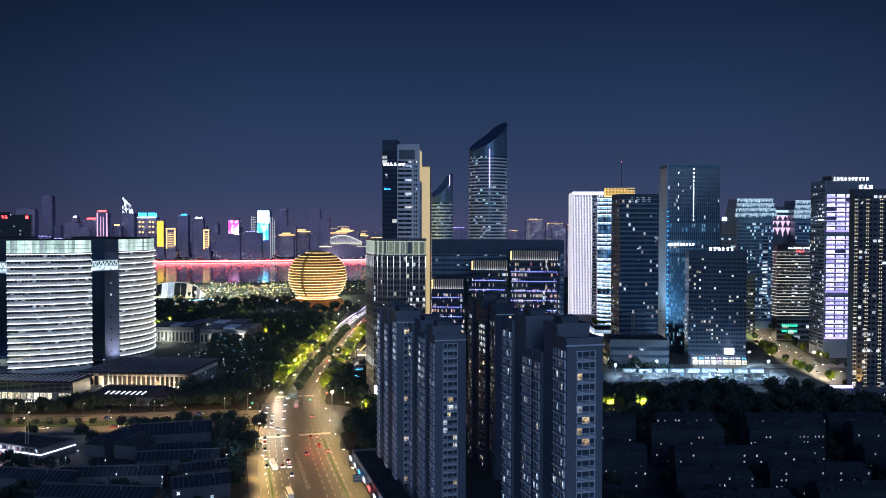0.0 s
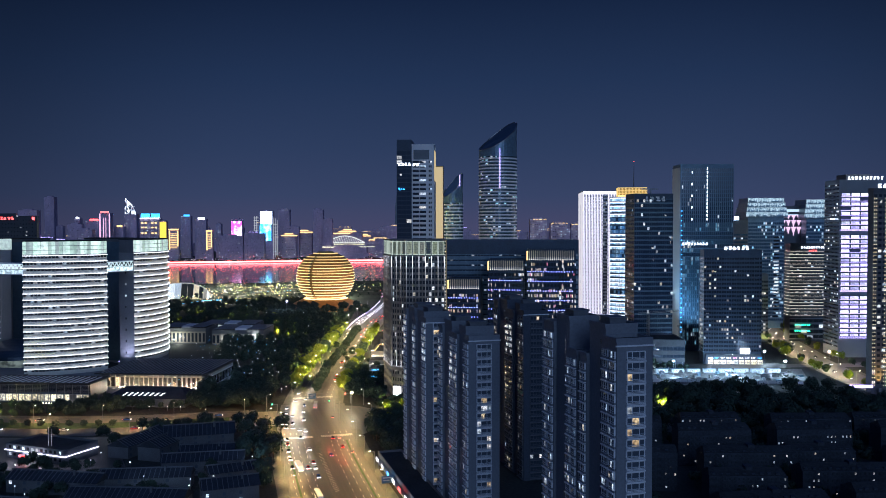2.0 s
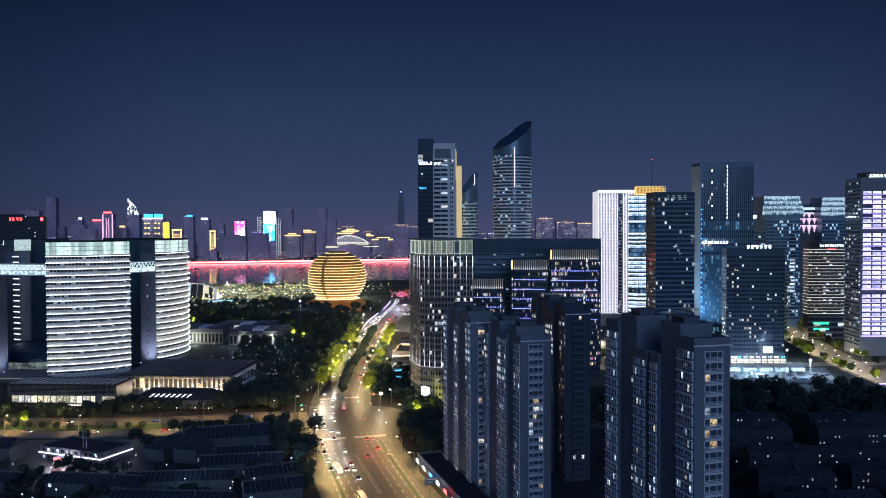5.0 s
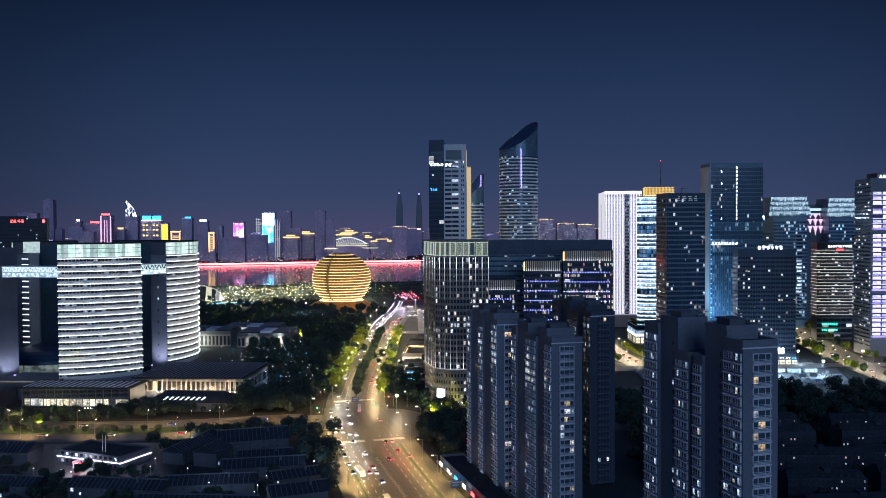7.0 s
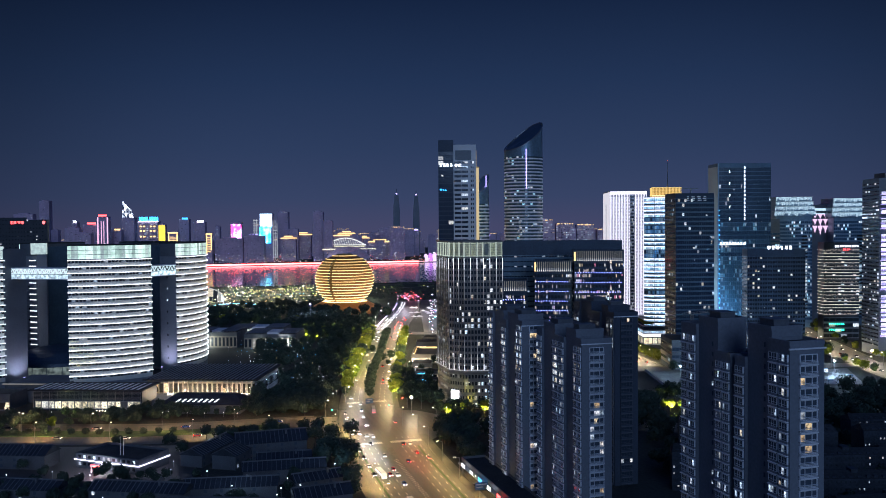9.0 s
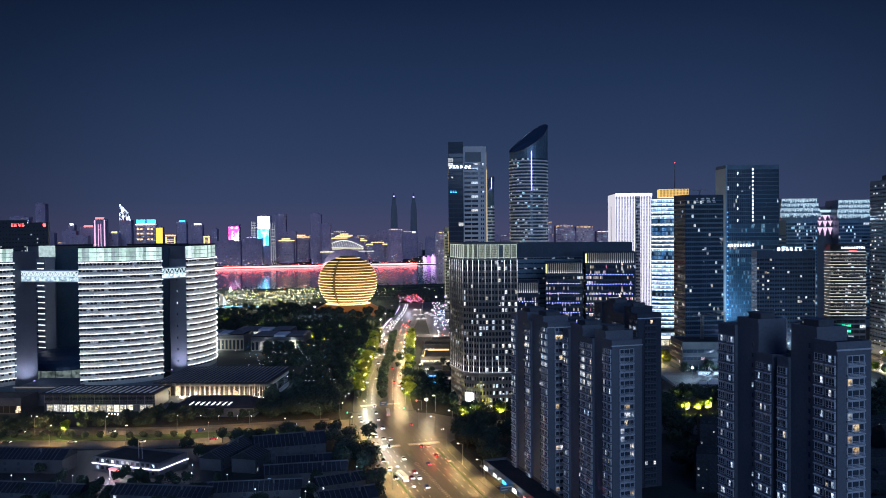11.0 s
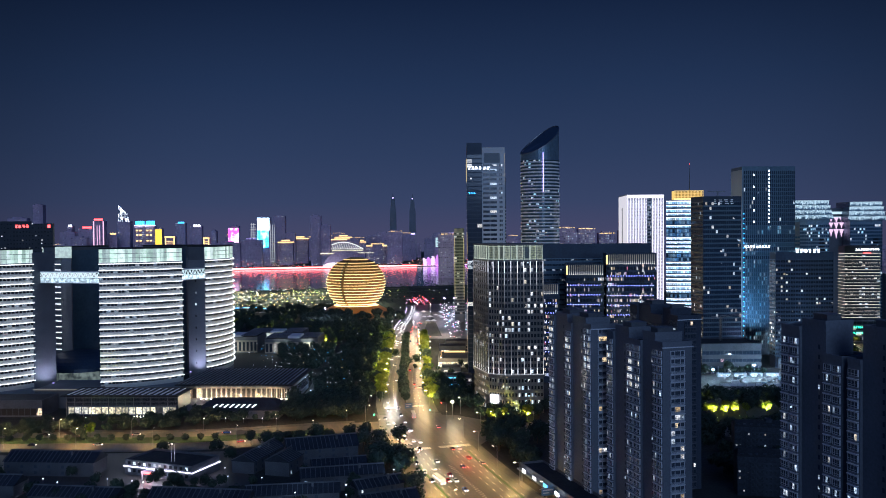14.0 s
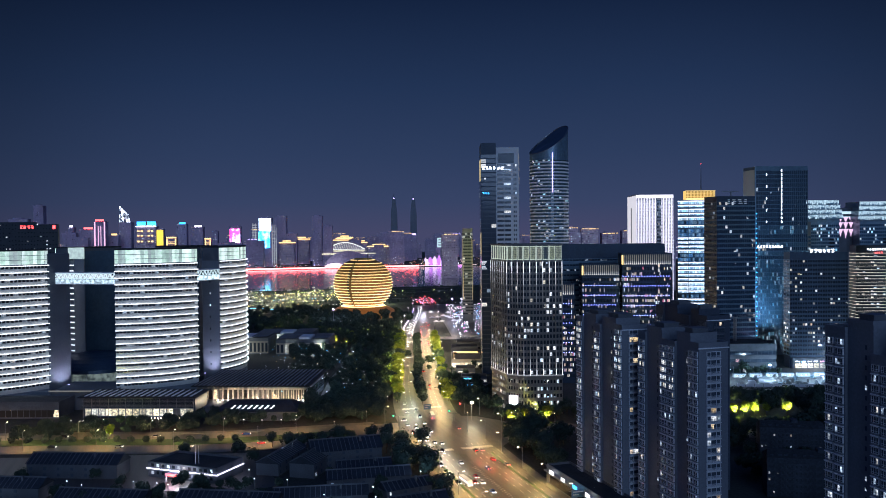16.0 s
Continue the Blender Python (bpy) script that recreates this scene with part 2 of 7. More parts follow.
    w_glint=panes("cyan_glint_glass", (0.07, 0.115, 0.155), 0.2, ((0.25, 0.6, 0.8), (0.4, 0.8, 1.0), (0.8, 0.95, 1.0)), 0.3, cell=0.8),
    w_half=panes("busy_office_glass", (0.03, 0.035, 0.04), 0.3, (WHITE, COOL, (1.0, 0.8, 0.5)), 0.9),
    w_civic=panes("civic_glass", (0.02, 0.02, 0.025), 0.12, (WHITE, COOL, (1.0, 0.85, 0.65)), 0.45, cluster=0.0),
    w_white=panes("bright_white_glass", (0.3, 0.28, 0.3), 0.6, (WHITE, (1.0, 0.86, 0.9)), 0.12, spread=0.6, cluster=0.0),
    led_stripe=lamp_mat("pinkish_stripe_led", (1.0, 0.88, 0.92), 1.2),
    wall_glow=lamp_mat("painted_wall_glow", (1.0, 0.88, 0.82), 0.6),
    led_line=lamp_mat("facade_line_led", (1.0, 0.92, 0.94), 1.25),
    w_icedim=panes("dim_icy_glass", (0.06, 0.1, 0.15), 0.8, ((0.15, 0.42, 0.9), (0.3, 0.6, 1.0), (0.6, 0.85, 1.0)), 0.3, spread=0.7, cluster=0.0),
    w_navy=panes("navy_office_glass", (0.03, 0.048, 0.078), 0.045, (COOL, WHITE, (1.0, 0.8, 0.5)), 0.6, cluster=1.0),
    w_lobby=panes("warm_wing_glass", (0.05, 0.05, 0.06), 0.5, ((1.0, 0.8, 0.5), WHITE, (1.0, 0.65, 0.35), COOL), 1.1, cluster=1.0),
    w_ice=panes("icy_blue_glass", (0.2, 0.25, 0.3), 1.0, ((0.35, 0.68, 1.0), (0.75, 0.93, 1.0), (0.45, 0.75, 1.0), (0.9, 0.97, 1.0)), 0.95, spread=0.6, cluster=0.0),
    w_blue=panes("blue_tower_glass", (0.05, 0.10, 0.16), 0.12, ((0.4, 0.8, 1.0), COOL, WHITE), 0.7),
    w_violet=panes("violet_lit_glass", (0.2, 0.18, 0.3), 0.97, ((0.85, 0.78, 1.0), (0.66, 0.55, 1.0), (0.97, 0.94, 1.0)), 1.9, spread=0.55, cell=0.6, cluster=0.0),
    w_gold=panes("hotel_glass", (0.05, 0.045, 0.04), 0.17, (WARM, (1.0, 0.8, 0.5)), 0.8),
    w_hotel=panes("scattered_hotel_glass", (0.02, 0.025, 0.035), 0.1, (WARM, WHITE, (1.0, 0.8, 0.5), COOL), 0.7, cluster=0.9),
    w_rim=panes("dim_green_rim_glass", (0.1, 0.12, 0.11), 1.0, ((0.7, 1.0, 0.6), (0.9, 1.0, 0.8)), 0.12, spread=0.8, cell=0.3, cluster=0.0),
    w_far=panes("distant_windows", (0.05, 0.05, 0.07), 0.6, ((1.0, 0.65, 0.3), WHITE, COOL, (1.0, 0.75, 0.5)), 0.8, spread=0.3, cell=0.2),
    w_crown=panes("crown_grid_glass", (0.3, 0.32, 0.25), 0.75, ((0.95, 1.0, 0.5), (1.0, 0.92, 0.6)), 0.2, spread=0.9, cell=1.6, cluster=0.0),
    w_teal=panes("teal_lit_glass", (0.06, 0.09, 0.10), 0.11, ((0.5, 0.95, 1.0), COOL, WHITE), 0.55),
    w_shop=panes("shop_glass", (0.2, 0.2, 0.2), 0.95, ((1.0, 0.92, 0.75), (1.0, 0.85, 0.5), (1.0, 0.8, 0.45)), 1.15, spread=0.85, cell=0.7, cluster=0.0),
)

# ---- building helpers ----


class Shape:
    """A mesh gathered from boxes, prisms and quads, with a material slot for each face."""

    def __init__(self):
        self.v, self.f, self.m = [], [], []

    def poly(self, pts, mat=0):
        k = len(self.v)
        self.v += [tuple(p) for p in pts]
        self.f.append(tuple(range(k, k + len(pts))))
        self.m.append(mat)
        return self

    def prism(self, pts, z0, z1, mat=0, top=None, bottom=True):
        """pts anticlockwise from above; top: the outline at z1 where it differs."""
        k, n = len(self.v), len(pts)
        self.v += [(x, y, z0) for x, y in pts] + [(x, y, z1) for x, y in (top or pts)]
        fs = [(k + i, k + (i + 1) % n, k + n + (i + 1) % n, k + n + i) for i in range(n)]
        fs.append(tuple(range(k + n, k + 2 * n)))
        if bottom:
            fs.append(tuple(range(k + n - 1, k - 1, -1)))
        self.f += fs
        self.m += [mat] * len(fs)
        return self

    def box(self, x0, x1, y0, y1, z0, z1, mat=0):
        return self.prism([(x0, y0), (x1, y0), (x1, y1), (x0, y1)], z0, z1, mat)

    def tube(self, x, y, z0, z1, r0, r1=None, n=8, mat=0):
        a = [2 * math.pi * i / n for i in range(n)]
        r1 = r0 if r1 is None else r1
        return self.prism([(x + r0 * math.cos(t), y + r0 * math.sin(t)) for t in a], z0, z1, mat, [(x + r1 * math.cos(t), y + r1 * math.sin(t)) for t in a])

    def bar(self, p, q, r, mat=0):
        """A square bar from p to q."""
        p, q = Vector(p), Vector(q)
        d = (q - p).normalized()
        s = d.cross(Vector((0, 0, 1)) if abs(d.z) < 0.9 else Vector((1, 0, 0))).normalized() * r
        u = d.cross(s).normalized() * r
        k = len(self.v)
        self.v += [tuple(e + a * s + b * u) for e in (p, q) for a, b in ((-1, -1), (1, -1), (1, 1), (-1, 1))]
        self.f += [(k, k + 1, k + 5, k + 4), (k + 1, k + 2, k + 6, k + 5), (k + 2, k + 3, k + 7, k + 6), (k + 3, k, k + 4, k + 7), (k + 3, k + 2, k + 1, k), (k + 4, k + 5, k + 6, k + 7)]
        self.m += [mat] * 6
        return self

    def mesh(self, name, *mats):
        me = bpy.data.meshes.new(name)
        me.from_pydata(self.v, [], self.f)
        for k in mats:
            me.materials.append(M[k])
        if len(mats) > 1:
            me.polygons.foreach_set("material_index", self.m)
        me.update()
        return me


def relief(name, xs, zs, cell, *mats):
    """One connected sheet of rectangles at different depths, as of a window in its frame. cell(i, j): depth outward (-y), slot and pane number."""
    v, f, m, p, at = [], [], [], [], {}

    def k(x, d, z):
        q = (round(x, 4), round(-d, 4), round(z, 4))
        if q not in at:
            at[q] = len(v)
            v.append(q)
        return at[q]

    nx, nz = len(xs) - 1, len(zs) - 1
    c = lambda i, j: cell(i, j) if 0 <= i < nx and 0 <= j < nz else (0.0, -1, 0)
    for j in range(nz + 1):
        for i in range(nx + 1):
            d, mt, pn = c(i, j)
            if mt >= 0:
                f.append((k(xs[i], d, zs[j]), k(xs[i + 1], d, zs[j]), k(xs[i + 1], d, zs[j + 1]), k(xs[i], d, zs[j + 1])))
                m.append(mt)
                p.append(pn)
            e, me_, _ = c(i - 1, j)
            if abs(e - d) > 1e-4 and j < nz:
                f.append((k(xs[i], e, zs[j]), k(xs[i], d, zs[j]), k(xs[i], d, zs[j + 1]), k(xs[i], e, zs[j + 1])))
                m.append(mt if d > e else me_)
                p.append(0)
            e, me_, _ = c(i, j - 1)
            if abs(e - d) > 1e-4 and i < nx:
                f.append((k(xs[i], d, zs[j]), k(xs[i], e, zs[j]), k(xs[i + 1], e, zs[j]), k(xs[i + 1], d, zs[j])))
                m.append(mt if d > e else me_)
                p.append(0)
    me = bpy.data.meshes.new(name)
    me.from_pydata(v, [], f)
    for q in mats:
        me.materials.append(M[q])
    me.polygons.foreach_set("material_index", m)
    me.attributes.new("pane", "FLOAT", "FACE").data.foreach_set("value", [float(q) for q in p])
    me.update()
    return me


def part(name, me, parent, m=None, label="", kind=""):
    ob = new(name, me)
    ob.parent = parent
    if m is not None:
        ob.matrix_basis = m
    return tagged(ob, label, kind=kind)


def thing(name, label, category, x=0, y=0, rot=0, z=0, group="", kind=""):
    return tagged(new(name), label, category, group, kind) if not (x or y or rot or z) else placed(tagged(new(name), label, category, group, kind), pose(x, y, z, 0, 0, rot))


def placed(ob, m):
    ob.matrix_basis = m
    return ob


def row_mesh(L, h, n, glass, frame, sill=0.9, win=1.9, mull=0.25, proud=0.18, wide=0.0):
    """One storey of a facade: panes between mullions over a spandrel. x along the wall, -y outward."""
    s = Shape()
    step = L / n
    s.box(0, L, -proud, 0, 0, sill, 1)
    s.box(0, L, -proud, 0, sill + win, h, 1)
    for i in range(n):
        a, b = i * step + mull / 2 + wide, (i + 1) * step - mull / 2 - wide
        s.poly([(a, -0.05, sill), (b, -0.05, sill), (b, -0.05, sill + win), (a, -0.05, sill + win)], 0)
        s.box(i * step - (mull / 2 + wide if i else 0), i * step + mull / 2 + wide, -proud * 0.8, 0, sill, sill + win, 1)
    s.box(L - mull / 2 - wide, L, -proud * 0.8, 0, sill, sill + win, 1)
    return s.mesh("window", glass, frame)


def sash(w, h, n, glass, frame, sill, win, mull, proud):
    """A single window of n panes in its own piece of wall."""
    xs, zs = [0.0], [0.0, sill, sill + win, h]
    for i in range(n):
        xs += [i * w / n + mull / 2, (i + 1) * w / n - mull / 2]
    xs.append(w)
    return relief("window", xs, zs, lambda i, j: (0.05, 0, i) if j == 1 and i % 2 else (proud, 1, 0), glass, frame)


def side(W, D, which, z=0.0):
    return {"front": pose(0, 0, z), "left": pose(0, D, z, 0, 0, -90), "right": pose(W, 0, z, 0, 0, 90), "back": pose(W, D, z, 0, 0, 180)}[which]


def rows(th, W, D, which, z0, z1, h, pane, glass, frame, inset=0.0, each=False, **kw):
    L = (W if which in ("front", "back") else D) - 2 * inset
    n = max(1, round(L / pane))
    me = sash(L / n, h, 1, glass, frame, kw["sill"], kw["win"], kw["mull"], kw["proud"]) if each else row_mesh(L, h, n, glass, frame, **kw)
    for i in range(int((z1 - z0) / h + 0.01)):
        for j in range(n if each else 1):
            part("window" if each else "window_band", me, th, side(W, D, which, z0 + i * h) @ pose(inset + j * L / n, 0, 0), kind="" if each else "stuff")


def body(th, W, D, H, mat="concrete_d", roof="roof", parapet=1.2, z0=-1.0, x0=0.0, y0=0.0):
    part("wall", Shape().box(x0, x0 + W, y0, y0 + D, z0, H - parapet).mesh("wall", mat), th)
    t = 0.4
    s = Shape().box(x0, x0 + W, y0, y0 + t, H - parapet, H).box(x0, x0 + W, y0 + D - t, y0 + D, H - parapet, H)
    s.box(x0, x0 + t, y0 + t, y0 + D - t, H - parapet, H).box(x0 + W - t, x0 + W, y0 + t, y0 + D - t, H - parapet, H)
    part("parapet", s.mesh("parapet", mat), th)
    part("roof", Shape().box(x0 + t, x0 + W - t, y0 + t, y0 + D - t, H - parapet, H - parapet + 0.15).mesh("roof", roof), th)


def sign_mesh(n, size, mat, seed=0):
    """An illuminated sign of n unreadable marks, drawn as plain bars."""
    r = random.Random(seed)
    s = Shape()
    for i in range(n):
        x = i * size * 1.12
        for k in range(3):
            z, a = size * (0.04 + 0.34 * k), x + size * r.uniform(0, 0.3)
            s.box(a, x + size * r.uniform(0.6, 0.98), -0.3, 0, z, z + size * r.uniform(0.16, 0.24))
    return s.mesh("sign", mat)


def tower(name, label, x, y, rot, W, D, H, mat, category="tower", roof="roof", parapet=1.2, group=""):
    th = thing(name, label, category, x, y, rot, group=group)
    body(th, W, D, H, mat, roof, parapet)
    return th

# ---- ground, river and roads ----
AVENUE = [(40, 60), (41, 250), (43, 378), (46, 470), (55.5, 570), (79, 675), (100, 750), (125.5, 845), (149, 930), (184, 1050), (235, 1200), (282, 1360)]
WEST = [(-420, 640), (-178, 575), (-104, 551), (-62, 542), (0, 538), (53, 532)]
EAST = [(53, 532), (110, 512), (180, 480), (260, 440)]
SHOP = [(240, 668), (352, 638), (401, 629), (440, 621), (496, 608), (640, 572)]
SOUTH = [(640, 900), (591, 809), (540, 705), (506, 632), (478, 560), (459, 498), (440, 430), (400, 330)]


def curve(pts, step=12.0):
    """Points along a smooth line through pts, with the way it runs."""
    out, n = [], len(pts)
    for i in range(n - 1):
        p0, p1, p2, p3 = (Vector(pts[min(n - 1, max(0, k))]) for k in (i - 1, i, i + 1, i + 2))
        m = max(2, int((p2 - p1).length / step))
        for j in range(m + (i == n - 2)):
            t = j / m
            out.append(0.5 * ((2 * p1) + (p2 - p0) * t + (2 * p0 - 5 * p1 + 4 * p2 - p3) * t * t + (3 * p1 - p0 - 3 * p2 + p3) * t ** 3))
    ways = [(out[min(len(out) - 1, i + 1)] - out[max(0, i - 1)]).normalized() for i in range(len(out))]
    return list(zip(out, ways))


def ribbon(pts, a, b, z0, z1, keep=lambda p: True):
    """A slab along a line, from a to b metres to its right."""
    s, run = Shape(), 0
    for p, w in curve(pts):
        if not keep(p):
            run = 0
            continue
        r, k = Vector((w.y, -w.x)), len(s.v)
        s.v += [(*(p + c * r), z) for c in (a, b) for z in (z0, z1)]
        if run:
            s.f += [(k - 3, k - 1, k + 3, k + 1), (k - 4, k - 3, k + 1, k), (k - 1, k - 2, k + 2, k + 3)]
            s.m += [0, 0, 0]
        run += 1
    return s


def along(pts, every, off, y0=-1e9, y1=1e9, shift=0.0):
    """Places every so many metres along a line, off to its right, with the bearing of the line."""
    d, out, last = shift, [], None
    for p, w in curve(pts, 1.0):
        if last is not None:
            d += (p - last).length
        last = p
        if d >= every:
            d -= every
            if y0 <= p.y <= y1:
                out.append((p.x + w.y * off, p.y - w.x * off, math.degrees(math.atan2(w.y, w.x))))
    return out


g = Shape()
STRIPS = [(-900, 0), (1812, 0), (1818, -3), (2830, -3), (2838, 0), (4940, 0)]
for (ya, za), (yb, zb) in zip(STRIPS, STRIPS[1:]):
    g.poly([(-2600, ya, za), (2900, ya, za), (2900, yb, zb), (-2600, yb, zb)])
tagged(new("ground", g.mesh("ground", "ground")), "dark earth and grass of the city at night", "ground", kind="structure")

wm, n, l, b = blank("river_water")
b.inputs["Base Color"].default_value = (0.012, 0.014, 0.02, 1)
b.inputs["Roughness"].default_value = 0.07
co, ns, bp = n.new("ShaderNodeTexCoord"), n.new("ShaderNodeTexNoise"), n.new("ShaderNodeBump")
ns.inputs["Scale"].default_value, ns.inputs["Detail"].default_value = 0.22, 4
bp.inputs["Strength"].default_value, bp.inputs["Distance"].default_value = 0.3, 0.5
l.new(co.outputs["Object"], ns.inputs["Vector"])
l.new(ns.outputs["Fac"], bp.inputs["Height"])
l.new(bp.outputs[0], b.inputs["Normal"])
M["water"] = wm
tagged(new("water", Shape().poly([(-2600, 1808, -1.2), (2900, 1808, -1.2), (2900, 2842, -1.2), (-2600, 2842, -1.2)]).mesh("water", "water")), "wide dark river rippling with coloured reflections", "river", kind="structure")


def road(name, pts, half, label, walk_w=5.0, z=0.03):
    tagged(new(name, ribbon(pts, -half, half, -0.5, z).mesh(name, "asphalt")), label, "road", kind="structure")
    gap = lambda p: (p - Vector((53, 533))).length > 34 and (p - Vector((496, 608))).length > 26
    for k in (-1, 1):
        a, c = sorted((k * half, k * (half + walk_w)))
        tagged(new("pavement", ribbon(pts, a, c, -0.5, 0.2, gap).mesh("pavement", "pavement")), "raised kerb and paved footway along the road", "pavement", kind="structure")


NORTH, SOUTHERN = lambda p: p.y > 566, lambda p: p.y < 580
for cut, half in ((SOUTHERN, 21), (NORTH, 15)):
    tagged(new("road_avenue", ribbon(AVENUE, -half, half, -0.5, 0.09 if half > 20 else 0.11, cut).mesh("road_avenue", "asphalt")), "wide multi-lane asphalt avenue lit by street lamps", "road", kind="structure")
    for k in (-1, 1):
        tagged(new("pavement", ribbon(AVENUE, *sorted((k * half, k * (half + 5))), -0.5, 0.25, lambda p: cut(p) and abs(p.y - 533) > 36).mesh("pavement", "pavement")), "raised kerb and paved footway along the avenue", "pavement", kind="structure")
road("road_west", WEST, 20, "cross street with planted median under sodium lamps")
road("road_east", EAST, 9, "narrow side street beside the apartment towers", 3, 0.05)
tagged(new("road_corner", Shape().prism([(64, 566), (84, 556), (104, 524), (104, 505), (84, 492), (64, 470)], -0.4, 0.04).mesh("road_corner", "asphalt")), "open asphalt corner of the crossing", "road", kind="structure")
QUAY = [(20, 1006), (100, 984), (150, 962), (200, 938), (300, 900)]
road("road_quay", QUAY, 9, "cross street jammed with evening traffic", 3, 0.07)
COURT = [(317, 660), (322, 690), (331, 732), (352, 800)]
road("road_court", COURT, 9, "short lit street between the towers", 2, 0.05)
road("road_shops", SHOP, 9, "street in front of the lit shops", 4)
road("road_south", SOUTH, 13, "curving street lined with lamps and trees", 4, 0.06)

for off in (-17.6, -14.2, -10.8, -7.4, 7.4, 10.8, 14.2, 17.6):
    s = Shape()
    for x, y, a in along(AVENUE, 10, off, 250, 1150):
        if abs(y - 535) > 40 and (y < 535 or abs(off) < 12):
            m = pose(x, y, 0.125, 0, 0, a)
            s.poly([m @ Vector(c) for c in ((-2, -0.1, 0), (2, -0.1, 0), (2, 0.1, 0), (-2, 0.1, 0))])
    tagged(new("lane_marking", s.mesh("lane_marking", "marking")), "dashed white lane line on the asphalt", "lane marking", kind="structure")
for y0, x0, z0 in ((482, 47, 0.1), (592, 58, 0.12)):
    s = Shape()
    for i in range(-21, 22) if y0 < 500 else range(-14, 15):
        if abs(i) > 2:
            s.box(x0 + i * 0.95 - 0.25, x0 + i * 0.95 + 0.25, y0 - 2.2, y0 + 2.2, z0, z0 + 0.012)
    tagged(new("zebra_crossing", s.mesh("zebra_crossing", "marking")), "white striped pedestrian crossing", "crossing", kind="structure")
s = Shape()
for i in range(26):
    x, y = 43.5 + i * 0.02, 380 + i * 2.6
    s.poly([(x - 1.3, y, 0.104), (x - 0.8, y, 0.104), (x + 1.3, y + 1.6, 0.104), (x + 0.8, y + 1.6, 0.104)])
tagged(new("hatched_marking", s.mesh("hatched_marking", "marking")), "hatched white paint in the middle of the avenue", "road marking", kind="structure")
for y0, y1, w in ((250, 376, 1.2), (452, 478, 1.6), (590, 960, 4.2)):
    tagged(new("median", ribbon(AVENUE, -w, w, -0.3, 0.25, lambda p: y0 < p.y < y1).mesh("median", "pavement")), "kerbed median strip of the avenue", "median", kind="structure")
for k in (-1, 1):
    tagged(new("verge", ribbon(AVENUE, *sorted((k * 15.4, k * 16.4)), -0.3, 0.3, lambda p: p.y < 478).mesh("verge", "hedge")), "low clipped hedge between carriageways", "hedge", kind="structure")
tagged(new("median", ribbon(WEST, -6.5, 6.5, -0.3, 0.25, lambda p: p.x < 15).mesh("median", "hedge")), "grassy median strip of the cross street", "median", kind="structure")

for pts in ([(-260, 1330), (-120, 1350), (20, 1320), (120, 1350)], [(-300, 1450), (-140, 1520), (0, 1480), (150, 1530), (320, 1500)], [(-280, 1600), (-100, 1580), (60, 1640), (240, 1620), (420, 1680)], [(-200, 1330), (-150, 1480), (-160, 1640), (-90, 1780)], [(60, 1330), (40, 1460), (90, 1600), (60, 1780)], [(200, 1400), (180, 1560), (230, 1780)], [(-400, 1760), (0, 1750), (500, 1760)]):
    tagged(new("park_path", ribbon(pts, -4, 4, -0.3, 0.12).mesh("park_path", "pavement")), "pale paved path through the riverside park", "path", kind="structure")
tagged(new("park_path", ribbon([(-9, 606), (-4, 636), (4, 664), (20, 722), (34, 764), (50, 812), (64, 868)], -2.2, 2.2, -0.3, 0.13).mesh("park_path", "pavement")), "pale paved walk through the dark grove", "path", kind="structure")
BRIDGE = [(-60, 1296), (-38, 1338), (-7, 1372), (27, 1362), (49, 1310)]
th = thing("footbridge", "curved park footbridge edged with blue light", "footbridge", kind="")
part("deck", ribbon(BRIDGE, -2.5, 2.5, 2.6, 3.2).mesh("deck", "concrete"), th)
part("edge_light", ribbon(BRIDGE, 2.5, 2.75, 3.2, 4.0).mesh("edge_light", "led_cyan"), th)
for x, y, a in along(BRIDGE, 22, 0):
    part("pier", Shape().tube(0, 0, -0.5, 2.6, 0.7).mesh("pier", "concrete"), th, pose(x, y, 0))
# building site, paved plaza and forecourts
tagged(new("site_ground", Shape().prism([(279, 578), (424, 536), (464, 598), (299, 640)], -0.4, 0.12).mesh("site_ground", "soil")), "churned pale mud of a floodlit building site", "building site", kind="structure")
tagged(new("plaza", Shape().prism([(196, 950), (300, 930), (420, 1330), (300, 1370)], -0.4, 0.1).mesh("plaza", "asphalt")), "paved riverside plaza full of small lights", "plaza", kind="structure")
tagged(new("forecourt", Shape().prism([(-200, 500), (-72, 440), (-52, 448), (-64, 512), (-200, 548)], -0.4, 0.05).mesh("forecourt", "asphalt")), "asphalt yard beside the low station building", "yard", kind="structure")

# ---- apartment towers ----


def bay_mesh(w, h=2.95, n=2, tones=("w_home", "pvc", "slab", "concrete")):
    """A flat's window: pale frame, transom and panes over a sill panel, and the pale slab under it."""
    xs, zs = [0.0], [-0.2, 0.1, 0.72, 0.8, 1.3, 1.38, h - 0.46, h - 0.36, h - 0.2]
    for i in range(n):
        xs += [0.09 + i * (w - 0.18) / n + 0.05, 0.09 + (i + 1) * (w - 0.18) / n - 0.05]
    xs.append(w)

    def cell(i, j):
        if j == 0:
            return 0.95, 2, 0
        if j in (1, 7):
            return 0.5, 3, 0
        return (0.42, 0, i) if i % 2 and j in (3, 5) else (0.52, 1, 0)

    return relief("window", xs, zs, cell, *tones)


